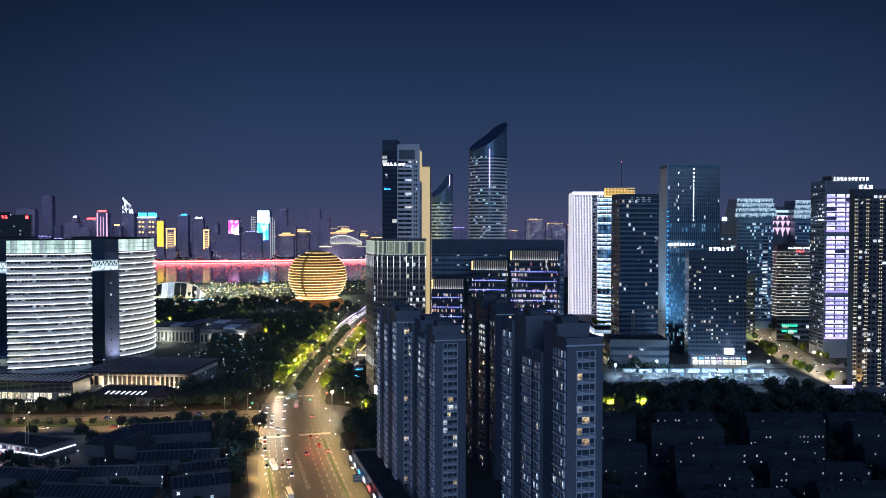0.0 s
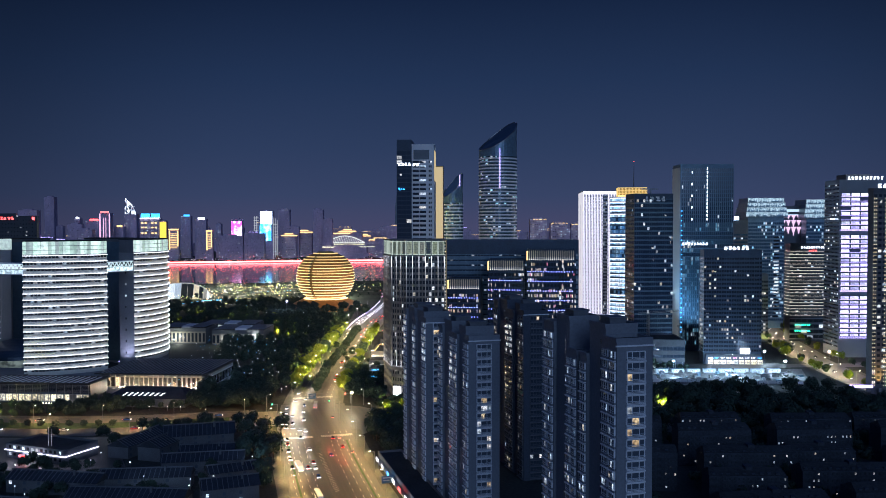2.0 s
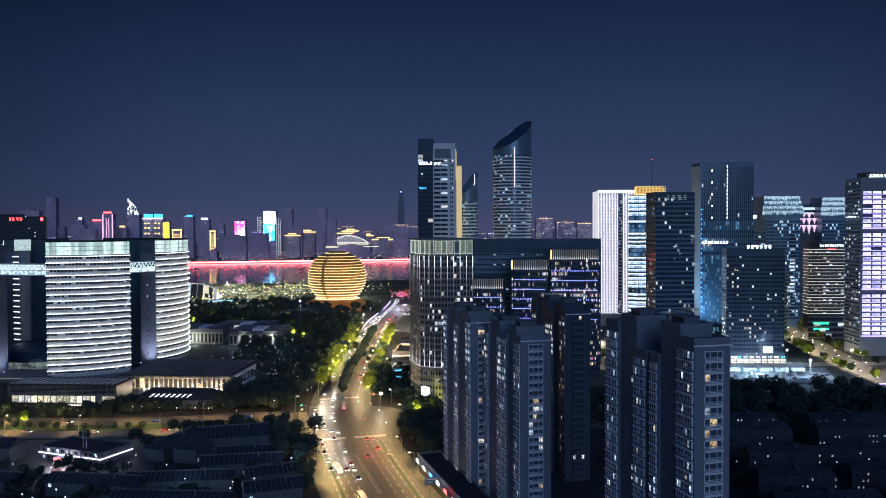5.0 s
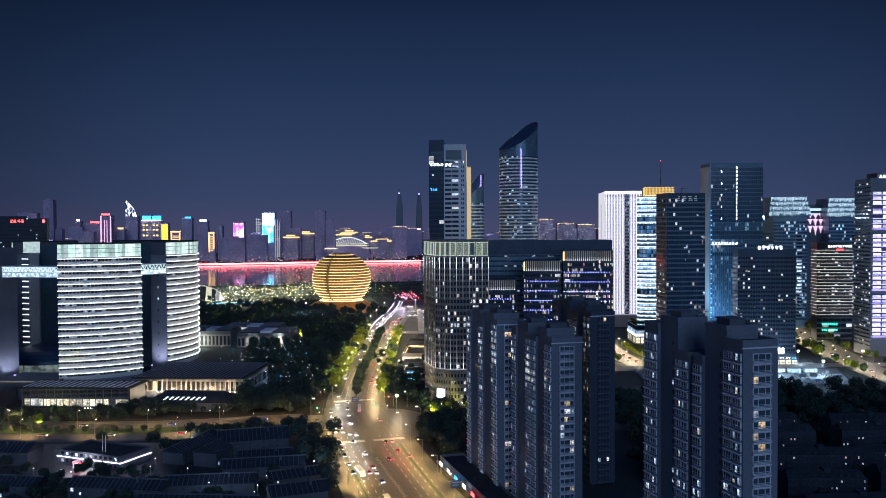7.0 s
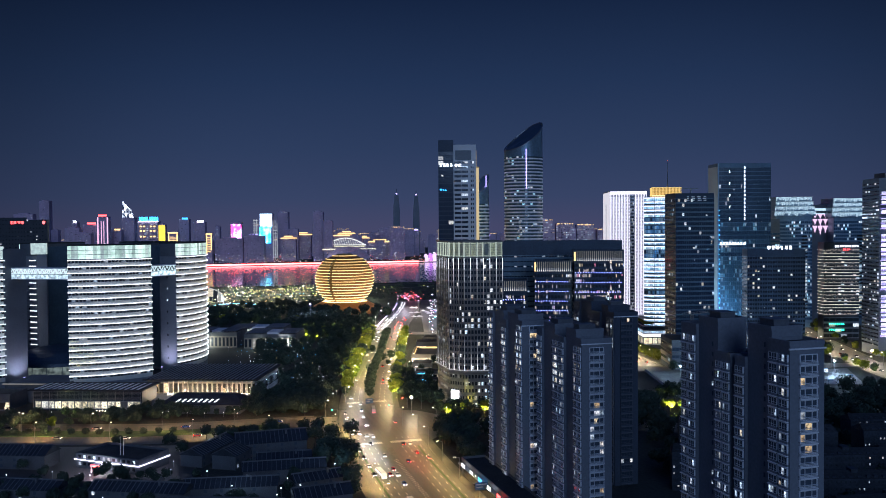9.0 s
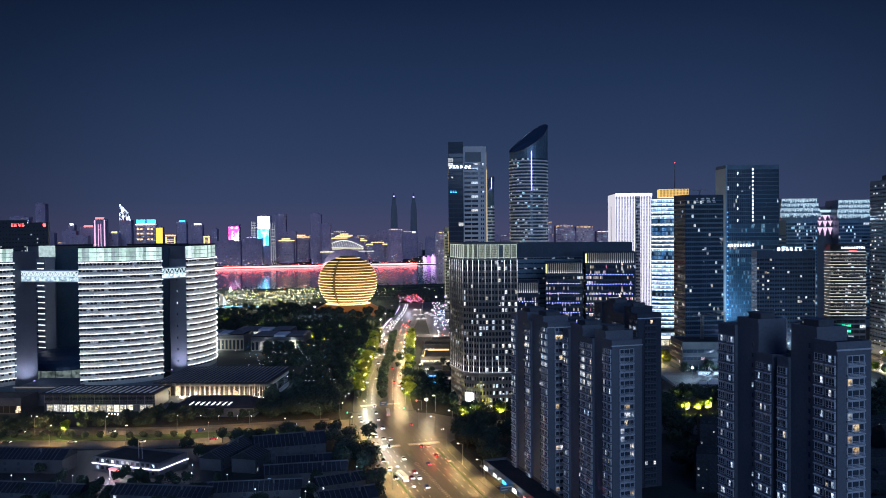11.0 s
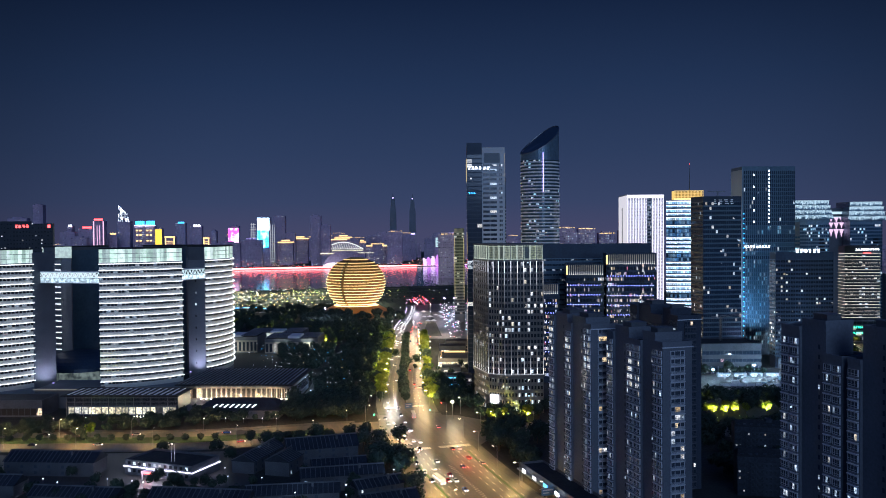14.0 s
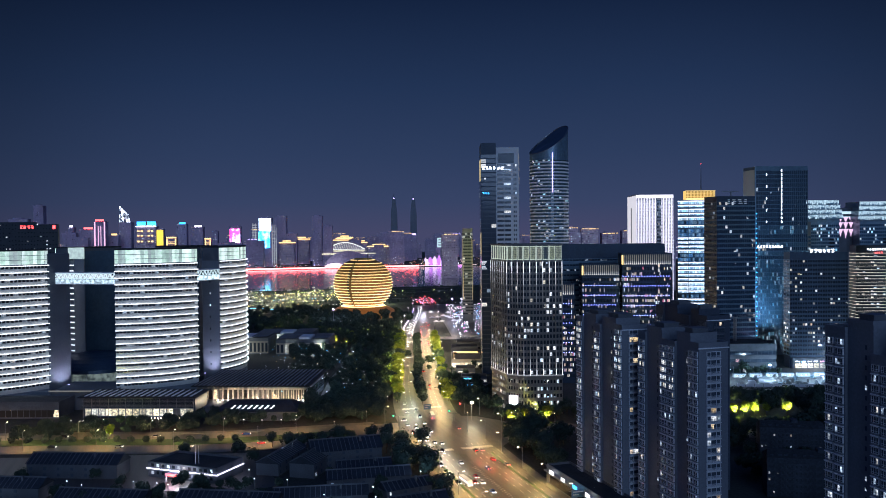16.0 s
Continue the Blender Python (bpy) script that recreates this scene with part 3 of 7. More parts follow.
def front_mesh(w, h=2.95):
    """A wide end window with a white surround, three panes and a slab before it."""
    xs = [0.0, 0.28, w * 0.29, w * 0.32, w * 0.68, w * 0.71, w - 0.28, w]
    zs = [-0.16, 0.14, 0.3, 0.42, 0.62, 0.72, 1.0, 1.08, h - 0.5, h - 0.28, h - 0.17]

    def cell(i, j):
        if j == 0:
            return 0.85, 2, 0
        if j in (2, 4, 6):
            return 0.62, 2, 0
        if j in (1, 3):
            return 0.3, 1, 0
        if j in (8, 9):
            return (0.4, 2, 0) if j == 8 else (0.1, 3, 0)
        return (0.24, 0, i) if i in (1, 3, 5) else (0.4, 2, 0)

    return relief("window", xs, zs, cell, "w_front", "frame", "slab", "concrete")


def apartment(x, y, W, segs, H, front_win, label, wall="concrete", tones=("w_home", "pvc", "slab", "concrete")):
    """A slab of flats that runs back along y. segs: (kind, from, to, height): b a bay of windows, c a taller stair core."""
    th = thing("apartment_tower", label, "apartment tower", x, y, group="apartment towers")
    h = 2.95
    for kind, a, b, top in segs:
        inset = 0.9 if kind == "c" else 0.0
        part("wall", Shape().box(inset, W, a, b, -1, top).mesh("wall", wall), th)
        part("parapet", Shape().box(inset - 0.15, W + 0.15, a + 0.01, a + 0.4, top, top + 1.1).box(inset - 0.15, W + 0.15, b - 0.4, b - 0.01, top, top + 1.1).box(inset - 0.15, inset + 0.25, a + 0.4, b - 0.4, top, top + 1.1).box(W - 0.25, W + 0.15, a + 0.4, b - 0.4, top, top + 1.1).mesh("parapet", wall), th)
        part("roof", Shape().box(inset + 0.25, W - 0.25, a + 0.4, b - 0.4, top, top + 0.15).mesh("roof", "roof"), th)
        if kind == "c":
            part("roof_hut", Shape().box(inset + 2.2, W - 2.5, a + 2, b - 2.2, top, top + 2.4).box(inset + 1.9, W - 2.2, a + 1.7, b - 1.9, top + 2.4, top + 2.7).mesh("roof_hut", "concrete_d"), th)
            slot = Shape().box(-0.02, 0.5, 0, 0.7, 0, 1.3).mesh("stair_window", "w_home")
            for i in range(int(top / h) - 1):
                part("stair_window", slot, th, pose(inset - 0.02, (a + b) / 2 - 2.5, i * h + 1.2))
        else:
            two = b - a > 6.5
            w = (b - a - (1.8 if two else 1.0)) / (2 if two else 1)
            me = bay_mesh(w, h, 4 if w > 3.6 else 3 if w > 2.6 else 2, tones)
            lit = bay_mesh(w, h, 4 if w > 3.6 else 3 if w > 2.6 else 2, ("w_top", *tones[1:])) if y > 300 else me
            n = int((top - 1.5) / h)
            for i in range(n):
                for j in range(2 if two else 1):
                    part("window", lit if n - 6 <= i < n - 1 else me, th, pose(0, b - 0.5 - j * (w + 0.8), i * h + 0.9, 0, 0, -90))
    me = front_mesh(front_win[1] - front_win[0]) if wall == "concrete" else bay_mesh(front_win[1] - front_win[0], h, 4, tones)
    for i in range(int((H - 1.5) / h)):
        part("window", me, th, pose(front_win[0], segs[0][1], i * h + 0.9))
    part("cornice", Shape().box(-0.4, W + 0.4, segs[0][1] - 0.35, segs[0][1] + 0.1, H - 1.2, H - 0.8).mesh("cornice", "slab"), th)
    return th


GREY = "grey rendered apartment tower with a few lit windows"
apartment(92.2, 207, 10.6, [("b", 0, 8.3, 88.6), ("c", 8.3, 18.3, 91.5), ("b", 18.3, 22.9, 82), ("b", 24.9, 32.2, 82), ("c", 32.2, 42, 91.2), ("b", 42, 50.2, 88.6)], 88.6, (2.7, 8.3), "grey apartment tower with few lit windows and a sunken roof")
apartment(83.6, 310.5, 12.4, [("b", 0, 6.6, 76.6), ("c", 6.6, 15.5, 79.4), ("b", 15.5, 26, 75.5), ("c", 26, 37, 79.4), ("b", 37, 42.5, 76.6)], 76.6, (3.0, 9.0), GREY + " above the avenue")
apartment(79.2, 358.5, 12.4, [("b", 0, 6.6, 78.4), ("c", 6.6, 19, 80.6), ("b", 19, 24.7, 77), ("c", 24.7, 36.5, 80.6), ("b", 36.5, 42, 78.6)], 78.4, (3.0, 9.0), GREY + " behind its twin")
apartment(129.8, 372, 12, [("b", 0, 7.6, 79), ("c", 7.6, 14, 81.5), ("b", 14, 25, 78), ("c", 25, 36, 82), ("b", 36, 43, 81)], 79, (3.0, 9.0), "dark apartment tower, shade put into its walls, with few lit windows", "slate", ("w_slate", "concrete_d", "concrete_d", "slate"))
th = thing("link_wall", "recessed grey wall joining two halves of a tower", "wall", 92.2, 207, group="apartment towers")
part("wall", Shape().box(2.2, 10.6, 22.9, 24.9, -1, 82).mesh("wall", "concrete_d"), th)

# low shop strip with small signs at the foot of the towers
th = thing("shop_strip", "low dark shop building with small lit signs", "shop building", 68, 300, 0)
body(th, 12, 110, 9, "concrete_d", z0=-0.5)
part("canopy", Shape().box(-2.2, 0, 1, 109, 6.2, 6.7).mesh("canopy", "metal"), th)
for i, k in enumerate(("led_pink", "led", "led", "led_red", "led", "led_cyan", "led_soft", "led")):
    part("sign", Shape().box(-2.5, -2.25, 14 + i * 12, 18 + i * 12, 6.8, 8.3).mesh("sign", k), th, label="small illuminated shop sign")
part("shop_window", Shape().box(-0.1, 0, 3, 107, 0.6, 4.2).mesh("shop_window", "w_gold"), th)

# ---- office tower with floodlit fins ----
th = thing("office_tower", "beige stone office tower with a rounded corner and floodlit fins", "tower", 115, 549.5)
PLAN = [(-6.5, 40), (-7.4, 9), (0, 0), (24.6, -6), (34, 33)]
swell = lambda k: [(13 + (x - 13) * k, 17 + (y - 17) * k) for x, y in PLAN]
part("wall", Shape().prism(PLAN, -1, 99.4).mesh("wall", "stone"), th)
part("roof", Shape().prism(swell(0.9), 99.4, 108.4).mesh("roof", "roof"), th)
part("ledge", Shape().prism(swell(1.05), 23.8, 25.4).mesh("ledge", "stone"), th)
part("crown_ledge", Shape().prism(swell(1.03), 99.4, 100.1).mesh("crown_ledge", "stone"), th)
fin = Shape().box(-0.28, 0.28, -0.75, 0, 25.4, 99.4).mesh("fin", "stone")
glows = []
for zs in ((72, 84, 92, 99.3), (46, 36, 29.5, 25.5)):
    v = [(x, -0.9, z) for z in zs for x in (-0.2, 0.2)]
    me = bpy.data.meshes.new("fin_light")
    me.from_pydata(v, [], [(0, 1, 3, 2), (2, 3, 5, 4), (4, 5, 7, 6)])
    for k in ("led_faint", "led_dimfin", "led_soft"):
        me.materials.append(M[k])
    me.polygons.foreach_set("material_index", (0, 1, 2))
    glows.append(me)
for (p, q), n in zip(zip(PLAN, PLAN[1:4]), (7, 3, 6)):
    L = math.dist(p, q)
    seg = pose(*p, 0, 0, 0, math.degrees(math.atan2(q[1] - p[1], q[0] - p[0])))
    w = L / n
    me = sash(w, 3.9, 2, "w_off", "stone", 0.85, 2.3, 0.62, 0.35)
    gm = relief("crown_grille", [0, 0.25, 0.5, w - 0.5, w - 0.25, w], [0, 0.35, 0.7, 8.9, 9.2, 9.5], lambda i, j: (0.0, 2, 0) if i in (0, 4) else (0.3, 1, 0) if j in (1, 3) or i in (1, 3) else (0.0, 0, i) if j == 2 else (0.2, 2, 0), "w_crown", "led_frame", "concrete_d")
    for i in range(n):
        for f in range(19):
            part("window", me, th, seg @ pose(i * w, 0, 25.4 + f * 3.9))
        part("crown_grille", gm, th, seg @ pose(i * w, 0, 100.1))
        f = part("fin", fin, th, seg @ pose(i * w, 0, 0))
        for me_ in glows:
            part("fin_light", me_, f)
    me = row_mesh(L, 4.6, n * 2, "w_half", "stone", sill=1.2, win=2.3, mull=0.9, proud=0.4)
    for f in range(5):
        part("window_band", me, th, seg @ pose(0, 0, 0.6 + f * 4.6), kind="stuff")
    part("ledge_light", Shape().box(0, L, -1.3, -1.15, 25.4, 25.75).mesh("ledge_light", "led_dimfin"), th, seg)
    slat = Shape()
    for i in range(int(L / 0.7)):
        slat.box(0.3 + i * 0.7, 0.42 + i * 0.7, -0.12, 0, 100.9, 108.9)
    for i in range(7):
        slat.box(0.2, L - 0.2, -0.1, 0, 101.6 + i * 1.1, 101.75 + i * 1.1)
    part("crown_lattice", slat.mesh("crown_lattice", "concrete_d"), th, seg, kind="stuff")
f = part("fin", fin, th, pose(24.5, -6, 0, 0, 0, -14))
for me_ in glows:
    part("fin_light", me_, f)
part("crown_rim", Shape().prism(swell(1.04), 109.6, 110.6).mesh("crown_rim", "stone"), th)
part("entrance_screen", Shape().box(1.5, 7.5, -1.2, -0.8, 2, 12).mesh("entrance_screen", "led"), th, pose(-7.4, 9, 0, 0, 0, -50.6), label="bright white screen by the entrance")

# ---- long office block and its stepped wings ----
th = tower("long_office_block", "long dark office block with ribbon windows", 184.4, 695, -14, 113, 26, 107.5, "navy")
rows(th, 113, 26, "front", 20, 96, 4.2, 2.6, "w_dash", "bluemull", sill=2.3, win=1.3, mull=0.12, proud=0.5)
for nm, x, y, W, H, off in (("a", 172.5, 650, 26.0, 78, 0), ("b", 202.7, 639.8, 28.6, 93, 1), ("c", 231.5, 628.8, 38.4, 101, 2)):
    th = tower("stepped_wing", "glass wing with a warm floodlit crown and blue light dots", x, y, -22, W, 26, H, "navy", group="stepped wings")
    rows(th, W, 26, "front", 4, H - 9, 4.15, 1.1, "w_wing", "navy", sill=1.0, win=2.3, mull=0.25, proud=0.15)
    rows(th, W, 26, "left", 4, H - 9, 4.15, 1.7, "w_navy", "navy", sill=0.9, win=2.6, mull=0.15, proud=0.15)
    fin = Shape().box(-0.22, 0.22, -0.6, 0, 2.4, 7.6).mesh("crown_fin", "glow_warm")
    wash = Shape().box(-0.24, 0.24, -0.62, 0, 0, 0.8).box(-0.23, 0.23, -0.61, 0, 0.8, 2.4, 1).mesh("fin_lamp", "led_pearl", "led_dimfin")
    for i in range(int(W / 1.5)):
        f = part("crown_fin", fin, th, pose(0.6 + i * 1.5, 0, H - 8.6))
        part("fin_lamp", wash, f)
    part("crown_corner", Shape().box(-0.3, 0.9, -0.7, 0.5, H - 8.6, H - 1.5).mesh("crown_corner", "led_gold"), th, label="corner fin glowing in place of warm floodlight")
    dots = Shape()
    for i in range(int(W / 2.05)):
        dots.box(0.5 + i * 2.05, 0.5 + i * 2.05 + 0.6, -0.5, -0.2, 0, 0.5)
    dm = dots.mesh("blue_light_strip", "led_blue")
    for i in range(6):
        part("blue_light_strip", dm, th, pose(0, 0, H - 16 - i * 7.6 - off), kind="stuff")
    if nm == "c":
        lit = Shape().box(0, 1.3, -0.35, -0.2, 0, 2.4).box(2.0, 3.3, -0.35, -0.2, 0, 2.4).mesh("stair_light", "w_lobby")
        for i in range(18):
            part("stair_light", lit, th, pose(W - 13, 0, 20 + i * 4.15))

# ---- slim hotel tower, its gold neighbour and the crescent towers ----
th = thing("slim_tower", "slim tower of dark glass and white frame with lit letters", "tower", 143.3, 705.4, -18)
body(th, 12.5, 38, 192.6, "navy")
body(th, 19, 30, 188.8, "white", x0=12.6, y0=1.5)
me = row_mesh(11.8, 3.85, 2, "w_dark", "white", sill=1.3, win=1.9, mull=0.4, proud=0.25)
m2 = row_mesh(3.0, 3.85, 2, "w_off", "white", sill=1.3, win=1.9, mull=0.5, proud=0.25)
for i in range(44):
    part("window_band", me, th, pose(13.2, 1.5, 6 + i * 3.85), kind="stuff")
    part("window_band", m2, th, pose(26.8, 1.5, 6 + i * 3.85), kind="stuff")
rows(th, 12.5, 38, "front", 6, 186, 3.85, 4.0, "w_navy", "navy", sill=0.6, win=3.0, mull=0.1, proud=0.06)
rows(th, 12.5, 38, "left", 6, 186, 3.85, 4.0, "w_navy", "navy", sill=0.6, win=3.0, mull=0.1, proud=0.06)
part("louvre_panel", Shape().box(14.2, 27.5, 1.2, 1.5, 176, 184).mesh("louvre_panel", "glasswall"), th)
part("letters", sign_mesh(4, 2.6, "led", 3), th, pose(0.8, -0.1, 170.5), "white illuminated letters")
part("letters", sign_mesh(2, 2.6, "led", 4), th, pose(13.6, 1.2, 170.2), "white illuminated letters")
part("letters", sign_mesh(3, 1.8, "led_cyan", 5), th, pose(1.2, -0.1, 150), "bluish illuminated letters")
part("gold_panel", Shape().box(31.62, 31.9, 3, 28, 158, 184).mesh("gold_panel", "gold_glow"), th, label="golden lit panel on the side wall")
part("gold_panel", Shape().box(-0.3, 0, 8, 30, 162, 180).mesh("gold_panel", "gold_glow"), th, label="golden lit panel on the side wall")
part("side_screen", Shape().box(-0.35, -0.05, 3, 12, 100, 118).mesh("side_screen", "gold_glow"), th, label="warm lit wall sign")

th = tower("gold_block", "block with a plain wall floodlit in gold", 182, 787, -18, 24, 22, 176.5, "gold")
part("gold_wall", Shape().box(0.2, 23.8, -0.3, 0, 30, 175.5).mesh("gold_wall", "gold_glow"), th, label="gold wall with its floodlight put in as glow")
th = tower("narrow_block", "narrow dark block trimmed with golden lights", 256, 1088.5, -18, 13.5, 20, 123, "concrete_d")
for x in (0.5, 12.3):
    part("light_strip", Shape().box(x, x + 0.5, -0.3, 0, 30, 110).mesh("light_strip", "gold_glow"), th)
rows(th, 13.5, 20, "front", 10, 118, 4.0, 3.0, "w_off", "concrete_d")
rows(th, 15, 20, "left", 10, 118, 4.0, 3.0, "w_gold", "concrete_d")


def ring_row(rx, ry, n, h, sill, win, glass, frame):
    s = Shape()
    pt = lambda t, k=0.0: ((rx + k) * math.cos(t), (ry + k) * math.sin(t))
    for i in range(n):
        a, b = 2 * math.pi * (i + 0.04) / n, 2 * math.pi * (i + 0.96) / n
        s.poly([(*pt(a, 0.05), sill), (*pt(b, 0.05), sill), (*pt(b, 0.05), sill + win), (*pt(a, 0.05), sill + win)], 0)
        a, b = 2 * math.pi * i / n, 2 * math.pi * (i + 1) / n
        s.poly([(*pt(a, 0.35), 0), (*pt(b, 0.35), 0), (*pt(b, 0.35), sill), (*pt(a, 0.35), sill)], 1)
        s.poly([(*pt(a, 0.35), sill), (*pt(b, 0.35), sill), (*pt(b), sill), (*pt(a), sill)], 1)
        s.poly([(*pt(a), 0), (*pt(b), 0), (*pt(b, 0.35), 0), (*pt(a, 0.35), 0)], 1)
    return s.mesh("window_ring", glass, frame)


def crescent(x, y, rx, ry, low, high, label, lit, roof, strip):
    th = thing("crescent_tower", label, "tower", x, y, -18, group="crescent towers")
    n = 40
    out = [(rx * math.cos(2 * math.pi * i / n), ry * math.sin(2 * math.pi * i / n)) for i in range(n)]
    top = lambda p: low + (high - low) * max(0.0, min(1.0, 0.5 + 0.5 * (0.85 * p[0] / rx + 0.5 * p[1] / ry))) ** 1.25
    s = Shape()
    for i in range(n):
        p, q = out[i], out[(i + 1) % n]
        s.poly([(*p, -1), (*q, -1), (*q, top(q)), (*p, top(p))])
    part("wall", s.mesh("wall", "bluewall"), th)
    s = Shape()
    c = (0, 0, sum(top(p) for p in out) / n - 2.5)
    for i in range(n):
        p, q = out[i], out[(i + 1) % n]
        s.poly([(p[0] * 0.96, p[1] * 0.96, top(p) - 0.6), (q[0] * 0.96, q[1] * 0.96, top(q) - 0.6), c])
    part("slanted_roof", s.mesh("slanted_roof", roof), th, label="slanting glass crown")
    s = Shape()
    for i in range(n):
        p, q = out[i], out[(i + 1) % n]
        s.bar((*p, top(p)), (*q, top(q)), 0.45)
    part("crown_rim", s.mesh("crown_rim", "metal"), th)
    me = ring_row(rx, ry, 44, 4.0, 1.6, 1.7, "w_teal", "slab")
    for i in range(int((low - 12) / 4.0)):
        part("window_ring", me, th, pose(0, 0, 8 + i * 4.0), kind="stuff")
    part("light_strip", Shape().box(-0.35 + lit * rx, 0.35 + lit * rx, -ry - 0.9, -ry * 0.6, *strip).mesh("light_strip", "led_violet"), th, label="vertical line of pale violet light")
    return th


crescent(331, 981, 23.2, 21, 211, 247, "teal glass tower with a crescent-shaped slanting crown", 0.08, "glasswall", (165, 212))
crescent(274, 985, 13.0, 13, 154, 183, "smaller teal glass tower with a slanting crown", 0.72, "bluewall", (167, 180.5))

# ---- towers of the business quarter ----
th = tower("white_tower", "white tower striped with brilliant vertical light lines", 421.7, 932.5, -20, 43.5, 58, 161.3, "concrete")
ln = Shape().box(-0.26, 0.26, -0.7, 0, 12, 160).mesh("light_line", "led_stripe")
for i in range(24):
    if i not in (13, 14, 15):
        part("light_line", ln, th, pose(0.6 + i * 1.84, 0, 0))
me = row_mesh(4.6, 4.0, 3, "w_dim", "slab", sill=1.0, win=2.2)
for i in range(36):
    part("window_band", me, th, pose(24.2, 0, 12 + i * 4), kind="stuff")
part("crown_light", Shape().box(0, 43.5, -0.8, -0.71, 157, 160.6).mesh("crown_light", "led_stripe"), th)
part("side_panel", Shape().box(0, 22, -0.5, 0, 8, 160).box(30, 58, -0.5, 0, 8, 160).box(22, 30, -0.5, 0, 146, 160).mesh("side_panel", "wall_glow"), th, side(43.5, 58, "left"), "pale side wall, its lit look put in as glow, with a dark slot")
part("base_hall", Shape().box(-6, 42, -14, -0.8, 0, 14).mesh("base_hall", "white"), th)
rows(th, 24, 58, "front", 14, 156, 4.0, 1.84, "w_white", "slab", sill=0.8, win=2.6, mull=0.6)
me = row_mesh(14.5, 4.0, 8, "w_white", "slab", sill=1.4, win=2.2, mull=0.5)
for i in range(35):
    part("window_band", me, th, pose(28.9, 0, 14 + i * 4), kind="stuff")

th = tower("lit_wing", "glass tower with brightly lit icy white floors", 391, 779, -18, 30, 22, 149, "bluewall")
INV = th.matrix_basis.inverted()
part("corner_wall", Shape().prism([(384, 787), (391, 779), (397.6, 800)], -1, 149).mesh("corner_wall", "bluewall"), th, INV)
CHAMFER = INV @ pose(384, 787, 0, 0, 0, -48.8)
KINDS_LIT = (("w_ice", 0.5, 3.2), ("w_ice", 1.4, 2.2), ("w_icedim", 0.5, 3.2))
floors = [row_mesh(30, 4.1, 15, k, "bluewall", sill=a, win=b, mull=0.12, proud=0.5) for k, a, b in KINDS_LIT]
ends = [row_mesh(10.6, 4.1, 5, k, "bluewall", sill=a, win=b, mull=0.12, proud=0.5) for k, a, b in KINDS_LIT]
bl, bc = Shape().box(0, 30, -0.75, -0.52, 0, 0.9).mesh("floor_light", "led_line"), Shape().box(0, 10.6, -0.75, -0.52, 0, 0.9).mesh("floor_light", "led_line")
for i in range(34):
    k = rng.choice((0, 0, 1, 1, 1, 2))
    part("window_band", floors[k], th, pose(0, 0, 9 + i * 4.1), kind="stuff")
    part("window_band", ends[k], th, CHAMFER @ pose(0, 0, 9 + i * 4.1), kind="stuff")
    if k < 2:
        part("floor_light", bl, th, pose(0, 0, 11.8 + i * 4.1))
        part("floor_light", bc, th, CHAMFER @ pose(0, 0, 11.8 + i * 4.1))
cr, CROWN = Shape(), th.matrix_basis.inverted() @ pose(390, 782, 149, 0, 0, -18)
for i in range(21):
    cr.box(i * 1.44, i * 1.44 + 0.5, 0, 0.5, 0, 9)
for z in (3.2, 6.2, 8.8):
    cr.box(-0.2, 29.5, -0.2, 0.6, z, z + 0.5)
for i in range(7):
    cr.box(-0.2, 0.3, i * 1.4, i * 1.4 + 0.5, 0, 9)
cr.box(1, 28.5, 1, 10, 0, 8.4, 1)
part("gold_crown", cr.mesh("gold_crown", "crown_glow", "gold"), th, CROWN, label="open crown with gold floodlight put in as glow")
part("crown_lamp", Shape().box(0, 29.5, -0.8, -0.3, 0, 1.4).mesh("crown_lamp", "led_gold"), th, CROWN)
part("mast", Shape().tube(17, 6, 8, 36, 0.6, 0.15).tube(17, 6, 36, 36.6, 0.4, 0.3, 8, 1).mesh("mast", "metal", "led_red"), th, CROWN)
th = tower("dark_tower", "dark glass tower with faint reflections", 352, 677.5, -10, 35.4, 25, 148, "navy")
rows(th, 35.4, 25, "front", 8, 146, 4.1, 2.0, "w_navy", "bluemull", sill=1.0, win=2.6, mull=0.12, proud=0.12)
rows(th, 35.4, 25, "left", 8, 146, 4.1, 2.0, "w_dim", "stone", sill=1.2, win=2.4, mull=0.12, proud=0.12)
part("letters", sign_mesh(4, 4.6, "slab", 9), th, pose(9, -0.2, 141), "unlit metal letters", kind="stuff")
part("window_crane", Shape().box(18, 19, 10, 11, 147, 153).box(10, 25, 10, 10.8, 152, 153).mesh("window_crane", "metal"), th)
th = tower("podium", "low podium with banded floors beside the building site", 322.7, 636.1, -18, 48, 40, 25, "slate", category="building")
part("spandrel", Shape().box(-0.4, 48.4, -0.9, 0, 19.4, 25.2).mesh("spandrel", "dim"), th, label="broad pale parapet band")
for z in (6.6, 12.6):
    part("spandrel", Shape().box(-0.3, 48.3, -0.8, 0, z, z + 3.2).mesh("spandrel", "dim"), th, label="pale storey band")
for z in (9.8, 15.8):
    rows(th, 48, 40, "front", z, z + 3.4, 3.3, 3.0, "w_podium", "slate", sill=0.3, win=2.7, mull=0.2, proud=0.3)
rows(th, 48, 40, "left", 4, 22, 5.8, 4.0, "w_dim", "stone", sill=2.4, win=2.6, mull=0.2)
col = Shape().box(-0.35, 0.35, -0.9, -0.2, -0.5, 6.6).mesh("column", "concrete")
for i in range(9):
    part("column", col, th, pose(2 + i * 5.5, 0, 0))
rows(th, 48, 40, "front", 1.0, 5.4, 4.2, 3.0, "w_podium", "slate", sill=0.4, win=3.4, mull=0.2, proud=0.1)

